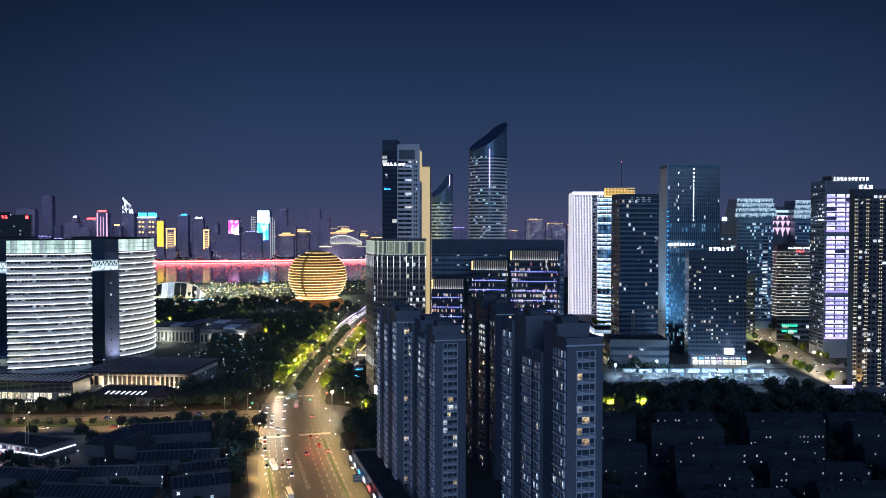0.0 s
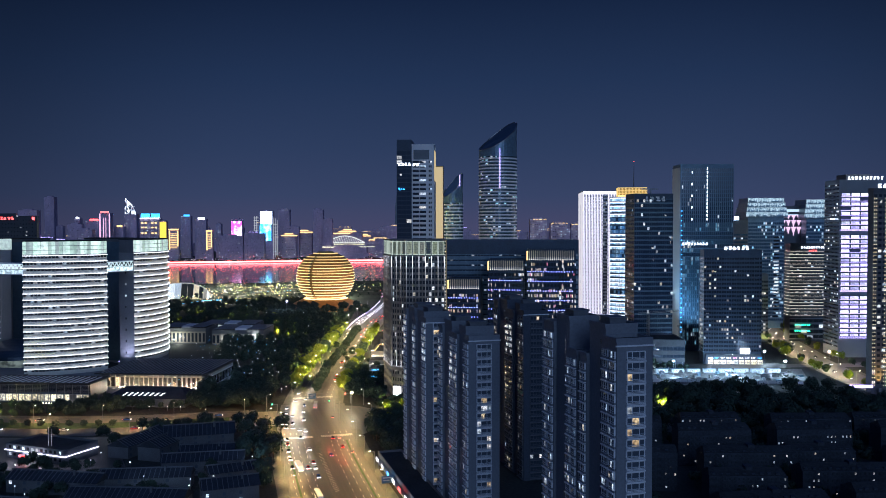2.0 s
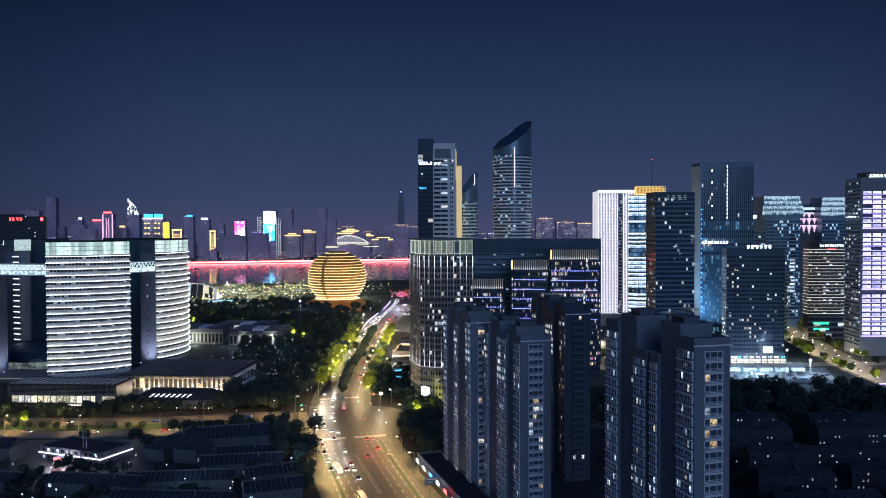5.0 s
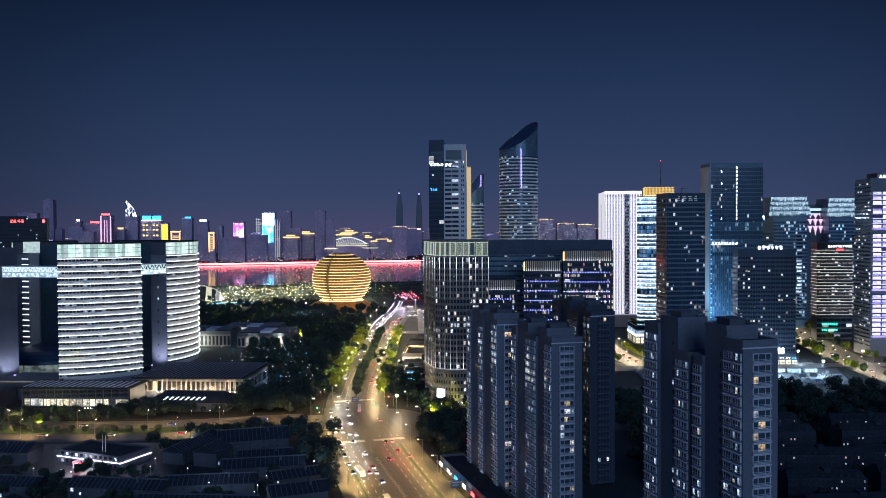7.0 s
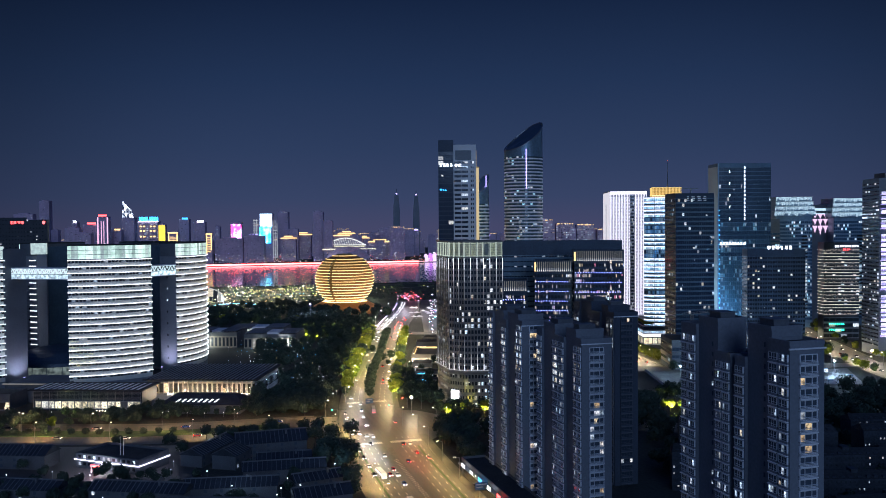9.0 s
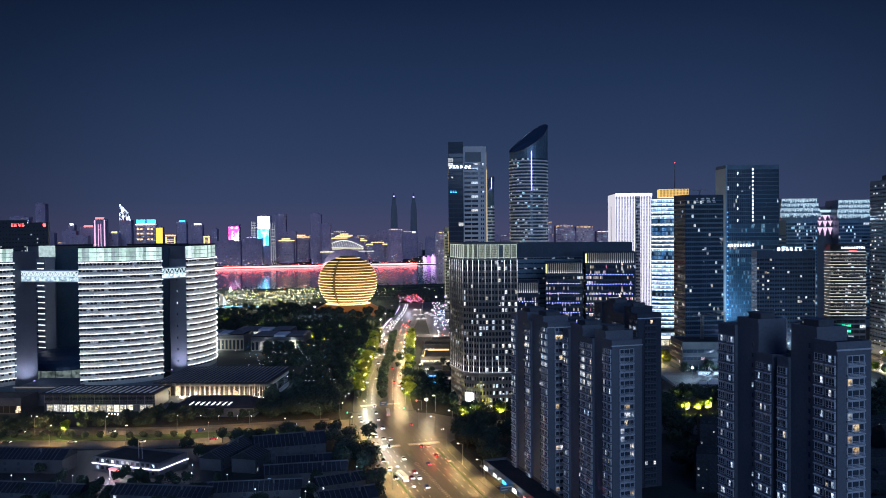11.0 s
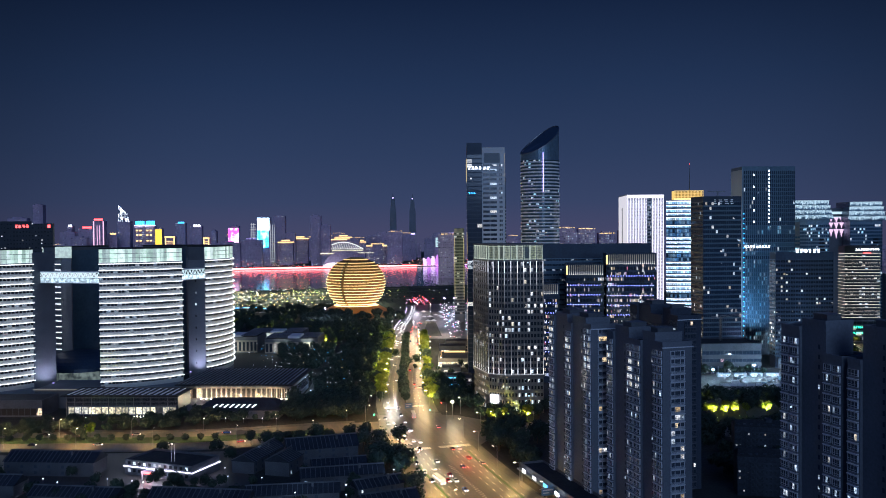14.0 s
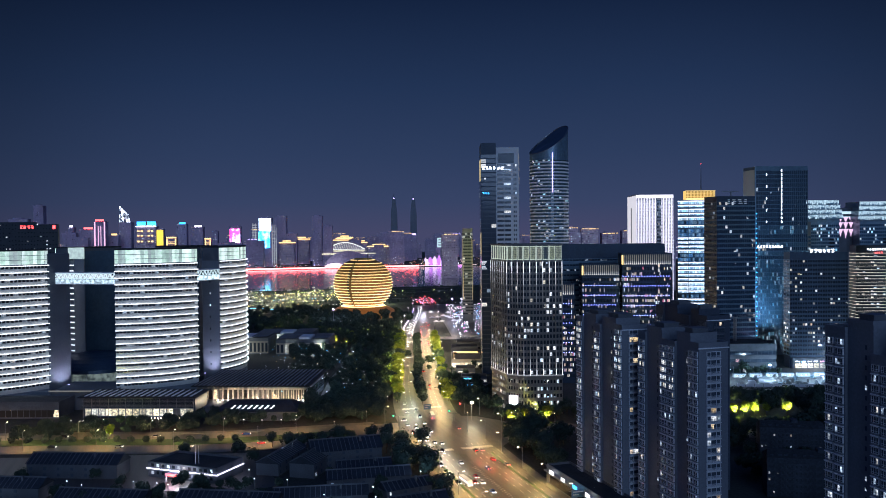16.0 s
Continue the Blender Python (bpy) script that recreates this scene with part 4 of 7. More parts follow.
th = tower("blue_tower", "tall blue glass tower with vertical slots", 421.5, 714.6, -15, 49.5, 30, 178, "bluemull", parapet=2)
for z in range(6, 174, 4):
    k = rng.random() < (1.0 if z < 80 else 0.55 if z < 106 else 0.25 if z < 130 else 0.0)
    rows(th, 49.5, 30, "front", z, z + 4, 4.0, 1.9, "w_glint" if k else "w_navy", "bluemull", sill=0.5, win=3.2, mull=0.6, proud=0.5)
part("side_panel", Shape().box(0.3, 29.7, -0.3, 0, 2, 175).mesh("side_panel", "pale"), th, side(49.5, 30, "left"), "plain pale side wall")
edge = Shape().box(-0.5, 0.5, -0.8, -0.5, 0, 0.8).mesh("edge_lamp", "led_cyan")
for i in range(26):
    part("edge_lamp", edge, th, pose(0.2, 0, 18 + i * 4.6))
sl = Shape().box(0, 0.8, -0.62, -0.5, 0.6, 2.6).mesh("slot_light", "led")
for i in range(14):
    part("slot_light", sl, th, pose(24, 0, 124 + i * 3.7))
    if i % 3 == 0:
        part("slot_light", sl, th, pose(9.5, 0, 124 + i * 3.7))
part("sign", sign_mesh(9, 2.5, "led", 6), th, pose(0.5, -0.7, 101), "white illuminated sign of several characters")
part("side_fin", Shape().box(-1.0, 0, 0, 1, 0, 178).mesh("side_fin", "bluewall"), th)

for k, (x, y, z, tx, ty, tz, e) in enumerate(((404, 690, 27, 438, 712, 62, 120000), (430, 640.5, 100, 440, 702, 120, 6000), (392, 712, 27, 420, 740, 100, 50000))):
    th = thing("facade_floodlight", "blue floodlight aimed at the glass tower", "floodlight", x, y, 0, z if z < 99 else 98.6, group="facade floodlights")
    part("housing", Shape().box(-0.6, 0.6, -0.6, 0.6, 0, 0.9).mesh("housing", "metal"), th)
    if z < 99:
        part("mast", Shape().tube(0, 0, -z, 0, 0.25).mesh("mast", "metal"), th)
    li = new("blue_beam", bpy.data.lights.new("blue_beam", "SPOT"))
    li.data.energy, li.data.color, li.data.spot_size, li.data.spot_blend, li.data.shadow_soft_size = e, (0.42, 0.72, 1.0), radians(100), 0.8, 0.6
    li.matrix_basis = look((x, y, z + 2), (tx, ty, tz))
th = tower("hotel_block", "dark office block with scattered warm lit windows", 400.5, 643.5, -19, 49, 14, 98.8, "navy")
rows(th, 49, 14, "front", 10, 96, 3.6, 2.15, "w_hotel", "navy", sill=1.0, win=1.8, mull=0.55, proud=0.15)
rows(th, 49, 14, "left", 10, 96, 3.6, 3.2, "w_dark", "bluewall", sill=0.9, win=2.0, mull=0.9, proud=0.15)
part("sign", sign_mesh(6, 3.2, "led", 7), th, pose(17, 0, 98.5), "white illuminated rooftop sign")
part("shop_front", Shape().box(1, 48, -4, 0, 0, 9).mesh("shop_front", "concrete_d"), th)
for i in range(9):
    part("shop_window", Shape().box(0, 4.4, -0.3, 0, 0.6, 4.2).mesh("shop_window", "w_shop"), th, pose(3 + i * 5.2, -4, 0))
    part("shop_sign", sign_mesh(3, 1.1, ("led", "led_cyan", "led_soft", "led", "led_pink", "led", "led_soft", "led", "led_cyan")[i], i), th, pose(3.1 + i * 5.2, -4, 5.4))
part("roof_sign", Shape().box(30, 38, -4.4, -4, 9.5, 14.5).mesh("roof_sign", "led"), th, label="large white sign over the shops")

th = tower("violet_tower", "tower with floors brightly lit in violet", 538, 642, -18, 37, 32, 161, "concrete")
rows(th, 37, 32, "left", 8, 158, 3.4, 3.0, "w_off", "concrete", sill=1.1, win=1.5)
for z0, z1 in ((18, 56.5), (60.3, 111.5), (115.4, 149.5)):
    rows(th, 37, 32, "front", z0, z1, 4.25, 8.6, "w_violet", "concrete_d", inset=1.2, each=True, sill=1.3, win=2.2, mull=1.2, proud=0.9)
    vl = Shape().box(1, 36, -1.1, -0.92, 0, 0.35).mesh("violet_line", "led_violet")
    for i in range(int((z1 - z0) / 4.25)):
        part("violet_line", vl, th, pose(0, 0, z0 + i * 4.25 + 0.5))
    part("violet_ledge", Shape().box(1, 36, -1.2, -0.95, z0 - 0.4, z0).mesh("violet_ledge", "led_violet"), th)
part("sign", sign_mesh(10, 2.9, "led", 8), th, pose(7, 0, 161), "white illuminated rooftop sign")
part("roof_step", Shape().box(8, 30, 6, 26, 160, 166).mesh("roof_step", "concrete_d"), th)

th = tower("dotted_tower", "dark tower with columns of small golden lamps", 440.5, 496, -18, 62, 8, 146, "dim")
dots = Shape()
for i in range(50):
    dots.box(0, 0.45, -0.4, 0, i * 2.7, i * 2.7 + 0.5)
dot = dots.mesh("lamp_string", "led_bead")
for x in (0.6, 2.0, 8.4, 9.8, 18, 19.4, 29, 30.4, 40, 50):
    part("lamp_string", dot, th, pose(x, 0, 6), kind="stuff")
d = bpy.data.lights.new("amber_wash", "SPOT")
d.energy, d.color, d.shadow_soft_size, d.spot_size, d.spot_blend = 45000, (1.0, 0.5, 0.1), 0.4, radians(50), 0.9
new("amber_wash", d).matrix_basis = th.matrix_basis @ look((5.2, -2.6, 5), (5.2, 0.5, 30))
part("wash_lamp", Shape().box(4.4, 6.0, -3.0, -2.2, -0.5, 4.6).mesh("wash_lamp", "metal"), th)
rows(th, 62, 8, "front", 6, 144, 3.9, 3.2, "w_dark", "dim", sill=1.0, win=1.9, mull=1.0, proud=0.1)
part("sign", sign_mesh(3, 3, "led", 12), th, pose(3, 0, 146), "white illuminated rooftop sign")
part("base_sign", Shape().box(-16, 0, -3, -2.5, 5, 7).mesh("base_sign", "led_violet"), th, label="long pale violet canopy light")

th = tower("striped_hotel", "hotel tower wrapped in thin golden light lines", 567, 745, -18, 36, 14, 101, "glasswall")
rows(th, 36, 14, "front", 26, 94, 3.3, 3.0, "w_dark", "glasswall", sill=1.0, win=1.6)
rows(th, 36, 14, "front", 2, 24, 5.5, 6.0, "w_off", "concrete", sill=1.0, win=3.4)
gl = Shape().box(-0.6, 36.3, -0.7, -0.5, 0, 0.22).box(-0.7, -0.5, -0.7, 14, 0, 0.22).mesh("light_line", "led_soft")
M["led_cream"] = lamp_mat("cream_led", (1.0, 0.8, 0.6), 1.5)
gl.materials[0] = M["led_cream"]
for i in range(21):
    part("light_line", gl, th, pose(0, 0, 27 + i * 3.3))
part("sign", sign_mesh(10, 2.2, "led", 13), th, pose(11, -0.4, 96), "white illuminated sign of many characters")
part("sign", sign_mesh(4, 1.8, "led_red", 14), th, pose(19, -0.4, 92.8), "small red illuminated sign")
for z in (16, 10):
    part("green_sign", sign_mesh(8, 1.8, "led_green", 15), th, pose(5, -0.6, z), "green illuminated shop sign")


def crown_tower(x, y, W, H, label, flip=1):
    th = tower("crown_tower", label, x, y, -18, W, 36, H - 22, "bluewall", group="crown towers")
    rows(th, W, 36, "front", 8, H - 26, 4.0, 2.2, "w_blue", "bluewall", sill=0.9, win=2.4, mull=0.3)
    lit = Shape().box(0, 6, -0.4, -0.2, 0, 2.0).mesh("lit_office", "w_half")
    for i in range(24):
        part("lit_office", lit, th, pose(W * 0.72, 0, 12 + i * 4.0 + 0.9))
    for k in range(4):
        s = Shape()
        z, g = H - 22 + k * 5.6, (3 - k) * 1.1
        n = 46
        for i in range(n):
            a = -g + (W + 2 * g) * i / n
            s.box(a, a + rng.uniform(0.2, 0.5), -g - 0.4, -g, z + rng.uniform(0.0, 3.4), z + rng.uniform(4.2, 5.2))
        s.box(-g, W + g, -g + 0.3, 36 + g, z, z + 5.3, 1).box(-g, W + g, -g - 0.5, -g + 0.2, z + 5.0, z + 5.25, 0)
        part("crown_tier", s.mesh("crown_tier", "led_ice", "bluewall"), th, label="tier of white lit glass fins")
    return th


M["led_ice"] = lamp_mat("icy_led", (0.8, 0.97, 0.98), 0.7)
crown_tower(594, 853, 41, 151.5, "blue glass tower with a flared crown of white light")
crown_tower(668, 846, 38, 150, "twin blue glass tower with a flared crown of white light")
M["led_zig"] = lamp_mat("pale_pink_led", (1.0, 0.62, 0.8), 0.9)
th = tower("pink_peak_block", "dark block with pink lit zigzag panels", 642, 872, -18, 36, 28, 143, "concrete_d")
for z, d in ((132, 5), (126, 7), (118, 9)):
    for i in range(5):
        x = 2.5 + i * 6.2
        e = d * (1.25 if i in (1, 3) else 1.0)
        part("zigzag_panel", Shape().poly([(x, -0.5, z), (x + 6, -0.5, z), (x + 4, -0.5, z - e * 0.55), (x + 3, -0.5, z - e), (x + 2, -0.5, z - e * 0.55)]).poly([(x, -0.5, z), (x + 3, -0.5, z - e), (x + 3, -0.1, z - e), (x, -0.1, z)]).mesh("zigzag_panel", "led_zig"), th, label="downward pointing pink lit panel")
part("light_band", Shape().box(2, 34, -0.4, 0, 136, 139).box(6, 30, -0.4, 0, 132, 133).mesh("light_band", "led_ice"), th)
th = tower("back_block", "mid-rise block with a glaring white rooftop sign", 529, 787.4, -18, 15, 24, 126, "concrete_d")
rows(th, 15, 24, "front", 8, 114, 4.0, 2.4, "w_blue", "concrete_d")
part("sign", Shape().box(1, 5, -0.5, 0, 126, 129).mesh("sign", "floodm"), th, label="glaring bluish white rooftop sign")
th = tower("back_block", "dark mid-rise block among the towers", 505, 760, -18, 40, 24, 70, "concrete_d")
rows(th, 40, 24, "front", 8, 66, 4.0, 2.4, "w_off", "concrete_d")
for x, y, W, H in ((470, 1010, 40, 96), (520, 990, 30, 80), (690, 760, 44, 120)):
    th = tower("back_block", "distant mid-rise block with lit windows", x, y, -18, W, 26, H, "concrete_d")
    rows(th, W, 26, "front", 8, H - 4, 4.0, 2.6, "w_blue", "concrete_d")
th = tower("glass_base", "glass base with white and golden floors and a terrace", 377.7, 778, -18, 46, 44, 19, "white", category="building", parapet=0.6)
for which in ("front", "left"):
    rows(th, 46, 44, which, 0.6, 7.6, 7.0, 4.6, "w_base", "concrete_d", sill=0.5, win=5.8, mull=0.7, proud=0.3)
    rows(th, 46, 44, which, 11.4, 14.6, 3.1, 4.0, "w_ice", "slab", sill=0.4, win=2.0, mull=0.12)
    rows(th, 46, 44, which, 14.8, 18.6, 3.7, 3.4, "w_navy", "bluemull", sill=0.4, win=2.9, mull=0.15)
part("band_light", Shape().box(-0.5, 46.5, -0.75, -0.3, 8.2, 10.6).mesh("band_light", "led_soft"), th, label="broad glowing white fascia")
part("band_light", Shape().box(-0.75, -0.3, -0.3, 44.3, 8.2, 10.6).mesh("band_light", "led_soft"), th, label="broad glowing white fascia")

# ---- civic centre: a ring of curved slabs ----
CX, CY, R1, R0 = -130.0, 746.0, 79.0, 60.0


def sector(a0, a1, r0, r1, n=14):
    t = [radians(a0 + (a1 - a0) * i / n) for i in range(n + 1)]
    return [(r1 * math.cos(x), r1 * math.sin(x)) for x in t] + [(r0 * math.cos(x), r0 * math.sin(x)) for x in reversed(t)]


M["led_crown"] = panes("pale_green_crown_glass", (0.4, 0.45, 0.4), 1.0, ((0.78, 1.0, 0.72), (0.92, 1.0, 0.84)), 0.62, spread=0.2, cell=0.4, cluster=0.0)
M["led_floor"] = lamp_mat("floor_edge_led", (1.0, 0.95, 0.88), 2.0, True)


def civic(a, span, cx=CX, cy=CY, R1=R1, R0=R0):
    th = thing("civic_slab", "curved civic office slab with white light lines at each floor", "office building", cx, cy, a, group="civic ring")
    half = span / 2
    part("wall", Shape().prism(sector(-half, half, R0, R1), -1, 98.5).mesh("wall", "concrete"), th)
    part("crown_core", Shape().prism(sector(-half, half, R0 + 1, R1 - 0.6), 98.5, 108.5).mesh("crown_core", "concrete_d"), th)
    part("roof", Shape().prism(sector(-half, half, R0 - 0.4, R1 + 0.5), 108.5, 109.4).mesh("roof", "roof"), th)
    n = 24
    s, e, w = Shape(), Shape(), Shape()
    for i in range(n):
        t0, t1 = radians(-half + span * i / n), radians(-half + span * (i + 1) / n)
        c = lambda r, t, z: (r * math.cos(t), r * math.sin(t), z)
        s.poly([c(R1 + 0.1, t0, 0), c(R1 + 0.1, t1, 0), c(R1 + 0.1, t1, 9.2), c(R1 + 0.1, t0, 9.2)])
        for z in (2.9, 6.0):
            s.poly([c(R1 + 0.16, t0, z), c(R1 + 0.16, t1, z), c(R1 + 0.16, t1, z + 0.28), c(R1 + 0.16, t0, z + 0.28)], 1)
        if i % 6 == 5:
            s.poly([c(R1 + 0.17, t0, 0), c(R1 + 0.17, t0 + 0.002, 0), c(R1 + 0.17, t0 + 0.002, 9.2), c(R1 + 0.17, t0, 9.2)], 1)
        e.prism([c(R1 + 0.1, t0, 0)[:2], c(R1 + 1.2, t0, 0)[:2], c(R1 + 1.2, t1, 0)[:2], c(R1 + 0.1, t1, 0)[:2]], 0.0, 0.2, 0)
        e.prism([c(R1 + 1.2, t0, 0)[:2], c(R1 + 1.3, t0, 0)[:2], c(R1 + 1.3, t1, 0)[:2], c(R1 + 1.2, t1, 0)[:2]], 0.0, 0.5, 1)
        e.prism([c(R1 + 0.75, t0, 0)[:2], c(R1 + 1.0, t0, 0)[:2], c(R1 + 1.0, t1, 0)[:2], c(R1 + 0.75, t1, 0)[:2]], 0.22, 0.44, 1)
        w.poly([c(R1 + 0.04, t0, -0.4), c(R1 + 0.04, t1, -0.4), c(R1 + 0.04, t1, 2.5), c(R1 + 0.04, t0, 2.5)], 1)
        g0, g1 = t0 + 0.14 * (t1 - t0), t1 - 0.14 * (t1 - t0)
        w.poly([c(R1 + 0.06, g0, 2.5), c(R1 + 0.06, g1, 2.5), c(R1 + 0.06, g1, 3.9), c(R1 + 0.06, g0, 3.9)], 0)
        w.prism([c(R1 + 0.02, g1, 0)[:2], c(R1 + 0.22, g1, 0)[:2], c(R1 + 0.22, t1, 0)[:2], c(R1 + 0.02, t1, 0)[:2]], 2.5, 4.1, 1)
    cm, em, wmesh = s.mesh("crown_glass", "led_crown", "concrete"), e.mesh("floor_ledge", "white", "led_floor"), w.mesh("window_band", "w_civic", "civic_panel")
    part("crown_glass", cm, th, pose(0, 0, 99.2), "tall band of pale green lit glass")
    for i in range(19):
        part("window_band", wmesh, th, pose(0, 0, 11.9 + i * 4.55), kind="stuff")
        f = part("floor_ledge", em, th, pose(0, 0, 16.1 + i * 4.55))
    part("inner_curtain", Shape().prism(sector(-half + 1, half - 1, R0 - 0.5, R0 - 0.02), 2, 106).mesh("inner_curtain", "bluemull"), th, label="dark glass wall facing the courtyard")
    slot = Shape().box(-0.5, 0.5, -0.2, 0.2, 0, 1.6).mesh("end_window", "w_half")
    for i in range(0, 15, 2):
        for k in (-1, 1):
            t = radians(k * half)
            part("end_window", slot, th, pose((R0 + 9) * math.cos(t) - k * 0.1 * math.sin(t), (R0 + 9) * math.sin(t) + k * 0.1 * math.cos(t), 18 + i * 4.55, 0, 0, k * half))
    return th


civic(-76, 42)
civic(-20, 62, -108, 759, 63.4, 44)
civic(56, 42)
back = civic(123, 40)
west = civic(-71, 45.6, -237.7, 751)
part("stair_wall", Shape().prism([(-185.2, 691.5), (-172.5, 704), (-186, 722), (-200, 708)], -1, 106).mesh("stair_wall", "concrete_d"), west, west.matrix_basis.inverted())
edge = Shape().box(0, 7, 0, 0.5, 0, 0.7).mesh("edge_light", "led_soft")
for i in range(17):
    part("edge_light", edge, back, back.matrix_basis.inverted() @ pose(-183, 777, 22 + i * 4.55, 0, 0, -40))


part("return_wall", Shape().box(-177.4, -170.3, 780, 786, -1, 99.4).mesh("return_wall", "concrete"), back, back.matrix_basis.inverted(), "narrow grey return wall washed with light from below")
part("return_crown", Shape().box(-182.2, -170.5, 780.3, 785.7, 100, 109).mesh("return_crown", "led_crown"), back, back.matrix_basis.inverted(), "pale green lit glass crown")
M["led_truss"] = lamp_mat("lattice_led", (0.85, 1.0, 0.92), 0.7)
M["led_bridge"] = panes("bridge_glass", (0.3, 0.33, 0.33), 1.0, ((0.85, 1.0, 0.95), (0.8, 0.95, 1.0)), 1.3, spread=0.7, cell=0.5, cluster=0.0)


def bridge(a0, a1, z, label):
    t0, t1 = radians(a0), radians(a1)
    p, q = Vector((CX + 74 * math.cos(t0), CY + 74 * math.sin(t0), z)), Vector((CX + 74 * math.cos(t1), CY + 74 * math.sin(t1), z))
    L = (q - p).length
    th = thing("sky_bridge", label, "bridge", p.x, p.y, math.degrees(math.atan2((q - p).y, (q - p).x)), z, group="sky bridges")
    part("deck", Shape().box(0, L, 0, 8, -0.6, 0).mesh("deck", "white"), th)
    part("roof", Shape().box(0, L, -0.3, 8.3, 7.2, 7.9).mesh("roof", "white"), th)
    part("wall", Shape().box(0, L, 0.1, 7.9, 0, 3.0).mesh("wall", "led_bridge"), th, label="glowing white glass wall")
    part("upper_wall", Shape().box(0, L, 0.4, 7.6, 3.3, 7.2).mesh("upper_wall", "w_half"), th, label="glass gallery behind a white lattice")
    part("middle_band", Shape().box(0, L, -0.15, 8.15, 3.0, 3.3).mesh("middle_band", "concrete_d"), th)
    s = Shape()
    n = max(3, round(L / 3.4))
    for i in range(n):
        a, b = L * i / n, L * (i + 1) / n
        s.bar((a, 0.2, 3.4), ((a + b) / 2, 0.2, 7.1), 0.2).bar(((a + b) / 2, 0.2, 7.1), (b, 0.2, 3.4), 0.2)
    part("truss", s.bar((0, 0.2, 7.0), (L, 0.2, 7.0), 0.25).bar((0, 0.2, 3.5), (L, 0.2, 3.5), 0.25).mesh("truss", "led_truss"), th, label="white lit lattice")


bridge(-55, -33, 85, "glowing white bridge between two civic slabs")
bridge(-141, -97, 85, "long glowing white bridge between two civic slabs")

# floodlights at the slab ends
for x, y, z, u, v in ((-79.5, 708.5, 13, -75.5, 715.5), (-173, 692, 13, -178, 697.5), (-174, 773, 13, -174, 780.5)):
    th = thing("ground_floodlight", "small violet-white floodlight on the podium", "floodlight", x, y, 0, z, group="floodlights")
    part("lens", Shape().tube(0, 0, 0.3, 0.7, 0.6).mesh("lens", "led_violet"), th)
    part("housing", Shape().tube(0, 0, -14.0, 0.3, 0.5).mesh("housing", "metal"), th)
    li = new("floodlight_beam", bpy.data.lights.new("floodlight_beam", "SPOT"))
    li.data.energy, li.data.color, li.data.spot_size, li.data.spot_blend, li.data.shadow_soft_size = 13000, (0.86, 0.82, 1.0), radians(120), 0.9, 0.8
    li.matrix_basis = look((x, y, z + 1.2), (u, v, z + 11))

# podium of the civic centre
th = thing("civic_podium", "low civic podium with slatted roof and lit ground floor", "podium", -158, 638, -20)
body(th, 74, 24, 13.5, "navy", z0=-0.5)
rows(th, 74, 24, "front", 1, 7, 5.5, 4.6, "w_shop", "concrete", inset=1, sill=0.4, win=4.6, mull=0.5, proud=0.5)
rows(th, 74, 24, "front", 7.2, 13, 5.4, 6.2, "w_dark", "glasswall", sill=0.4, win=4.4, mull=0.15)
part("eave", Shape().box(-2, 76, -4, 26, 13.5, 14.1).mesh("eave", "roof"), th)
sl = Shape().box(0, 1.5, 0, 12, 0, 0.3).box(0.3, 1.3, 13, 22, 0.05, 0.35).mesh("roof_slat", "slab")
for i in range(18):
    part("roof_slat", sl, th, pose(1 + i * 4.1, -1, 14.15))
up = Shape().tube(0, 0, 0.1, 0.7, 0.4, 0.3).mesh("uplight", "uplamp")
for i in range(19):
    part("uplight", up, th, pose(36 + i * 2, -2.2, 0))
for i in range(7):
    part("louvre", Shape().box(0, 74, -1.5, -1.35, 0, 0.14).mesh("louvre", "concrete"), th, pose(0, 0, 7.4 + i * 0.85))
for i in range(14):
    part("steel_post", Shape().box(0, 0.22, -1.7, -1.5, -0.4, 13.5).mesh("steel_post", "metal"), th, pose(0.5 + i * 5.6, 0, 0))
tagged(placed(new("round_hall"), pose(-160, 772, 0)), "dark domed hall in the courtyard with a lit glass rim", "hall")
hall = bpy.data.objects["round_hall"]
part("rim_glass", Shape().tube(0, 0, -0.5, 13, 33, 33, 48).mesh("rim_glass", "w_rim"), hall, label="ring of dim greenish lit glass")
dome = Shape()
for j in range(8):
    v0, v1 = (math.pi / 2 * (j + q) / 8 for q in (0, 1))
    for i in range(48):
        u0, u1 = 2 * math.pi * i / 48, 2 * math.pi * (i + 1) / 48
        dome.poly([(36 * math.cos(v) * math.cos(u), 36 * math.cos(v) * math.sin(u), 13 + 13 * math.sin(v)) for u, v in ((u0, v0), (u1, v0), (u1, v1), (u0, v1))])
part("dome", dome.mesh("dome", "navy"), hall)
for i in range(18):
    part("rim_post", Shape().box(33.1, 33.5, -0.15, 0.15, -0.4, 13).mesh("rim_post", "concrete"), hall, pose(0, 0, 0, 0, 0, i * 20))
th = thing("civic_wing", "low civic wing with columns lit from below", "podium", -86, 652, -20)
body(th, 76, 62, 14, "concrete_d", z0=-0.5, parapet=0.5)
part("eave", Shape().box(-3, 79, -5, 64, 14, 14.6).mesh("eave", "roof"), th)
sl = Shape().box(0, 0.9, 0, 66, 0, 0.4).mesh("roof_slat", "concrete")
for i in range(26):
    part("roof_slat", sl, th, pose(-1.5 + i * 3.05, -3.5, 14.65))
col, up = Shape().tube(0, 0, 0, 14, 0.45).mesh("column", "stone"), Shape().tube(0, 0, 0.1, 0.9, 0.5, 0.35).mesh("uplight", "uplamp")
for i in range(22):
    part("column", col, th, pose(1 + i * 3.5, -2.6, 0))
    if i > 3:
        part("uplight", up, th, pose(1 + i * 3.5, -3.6, 4.2))
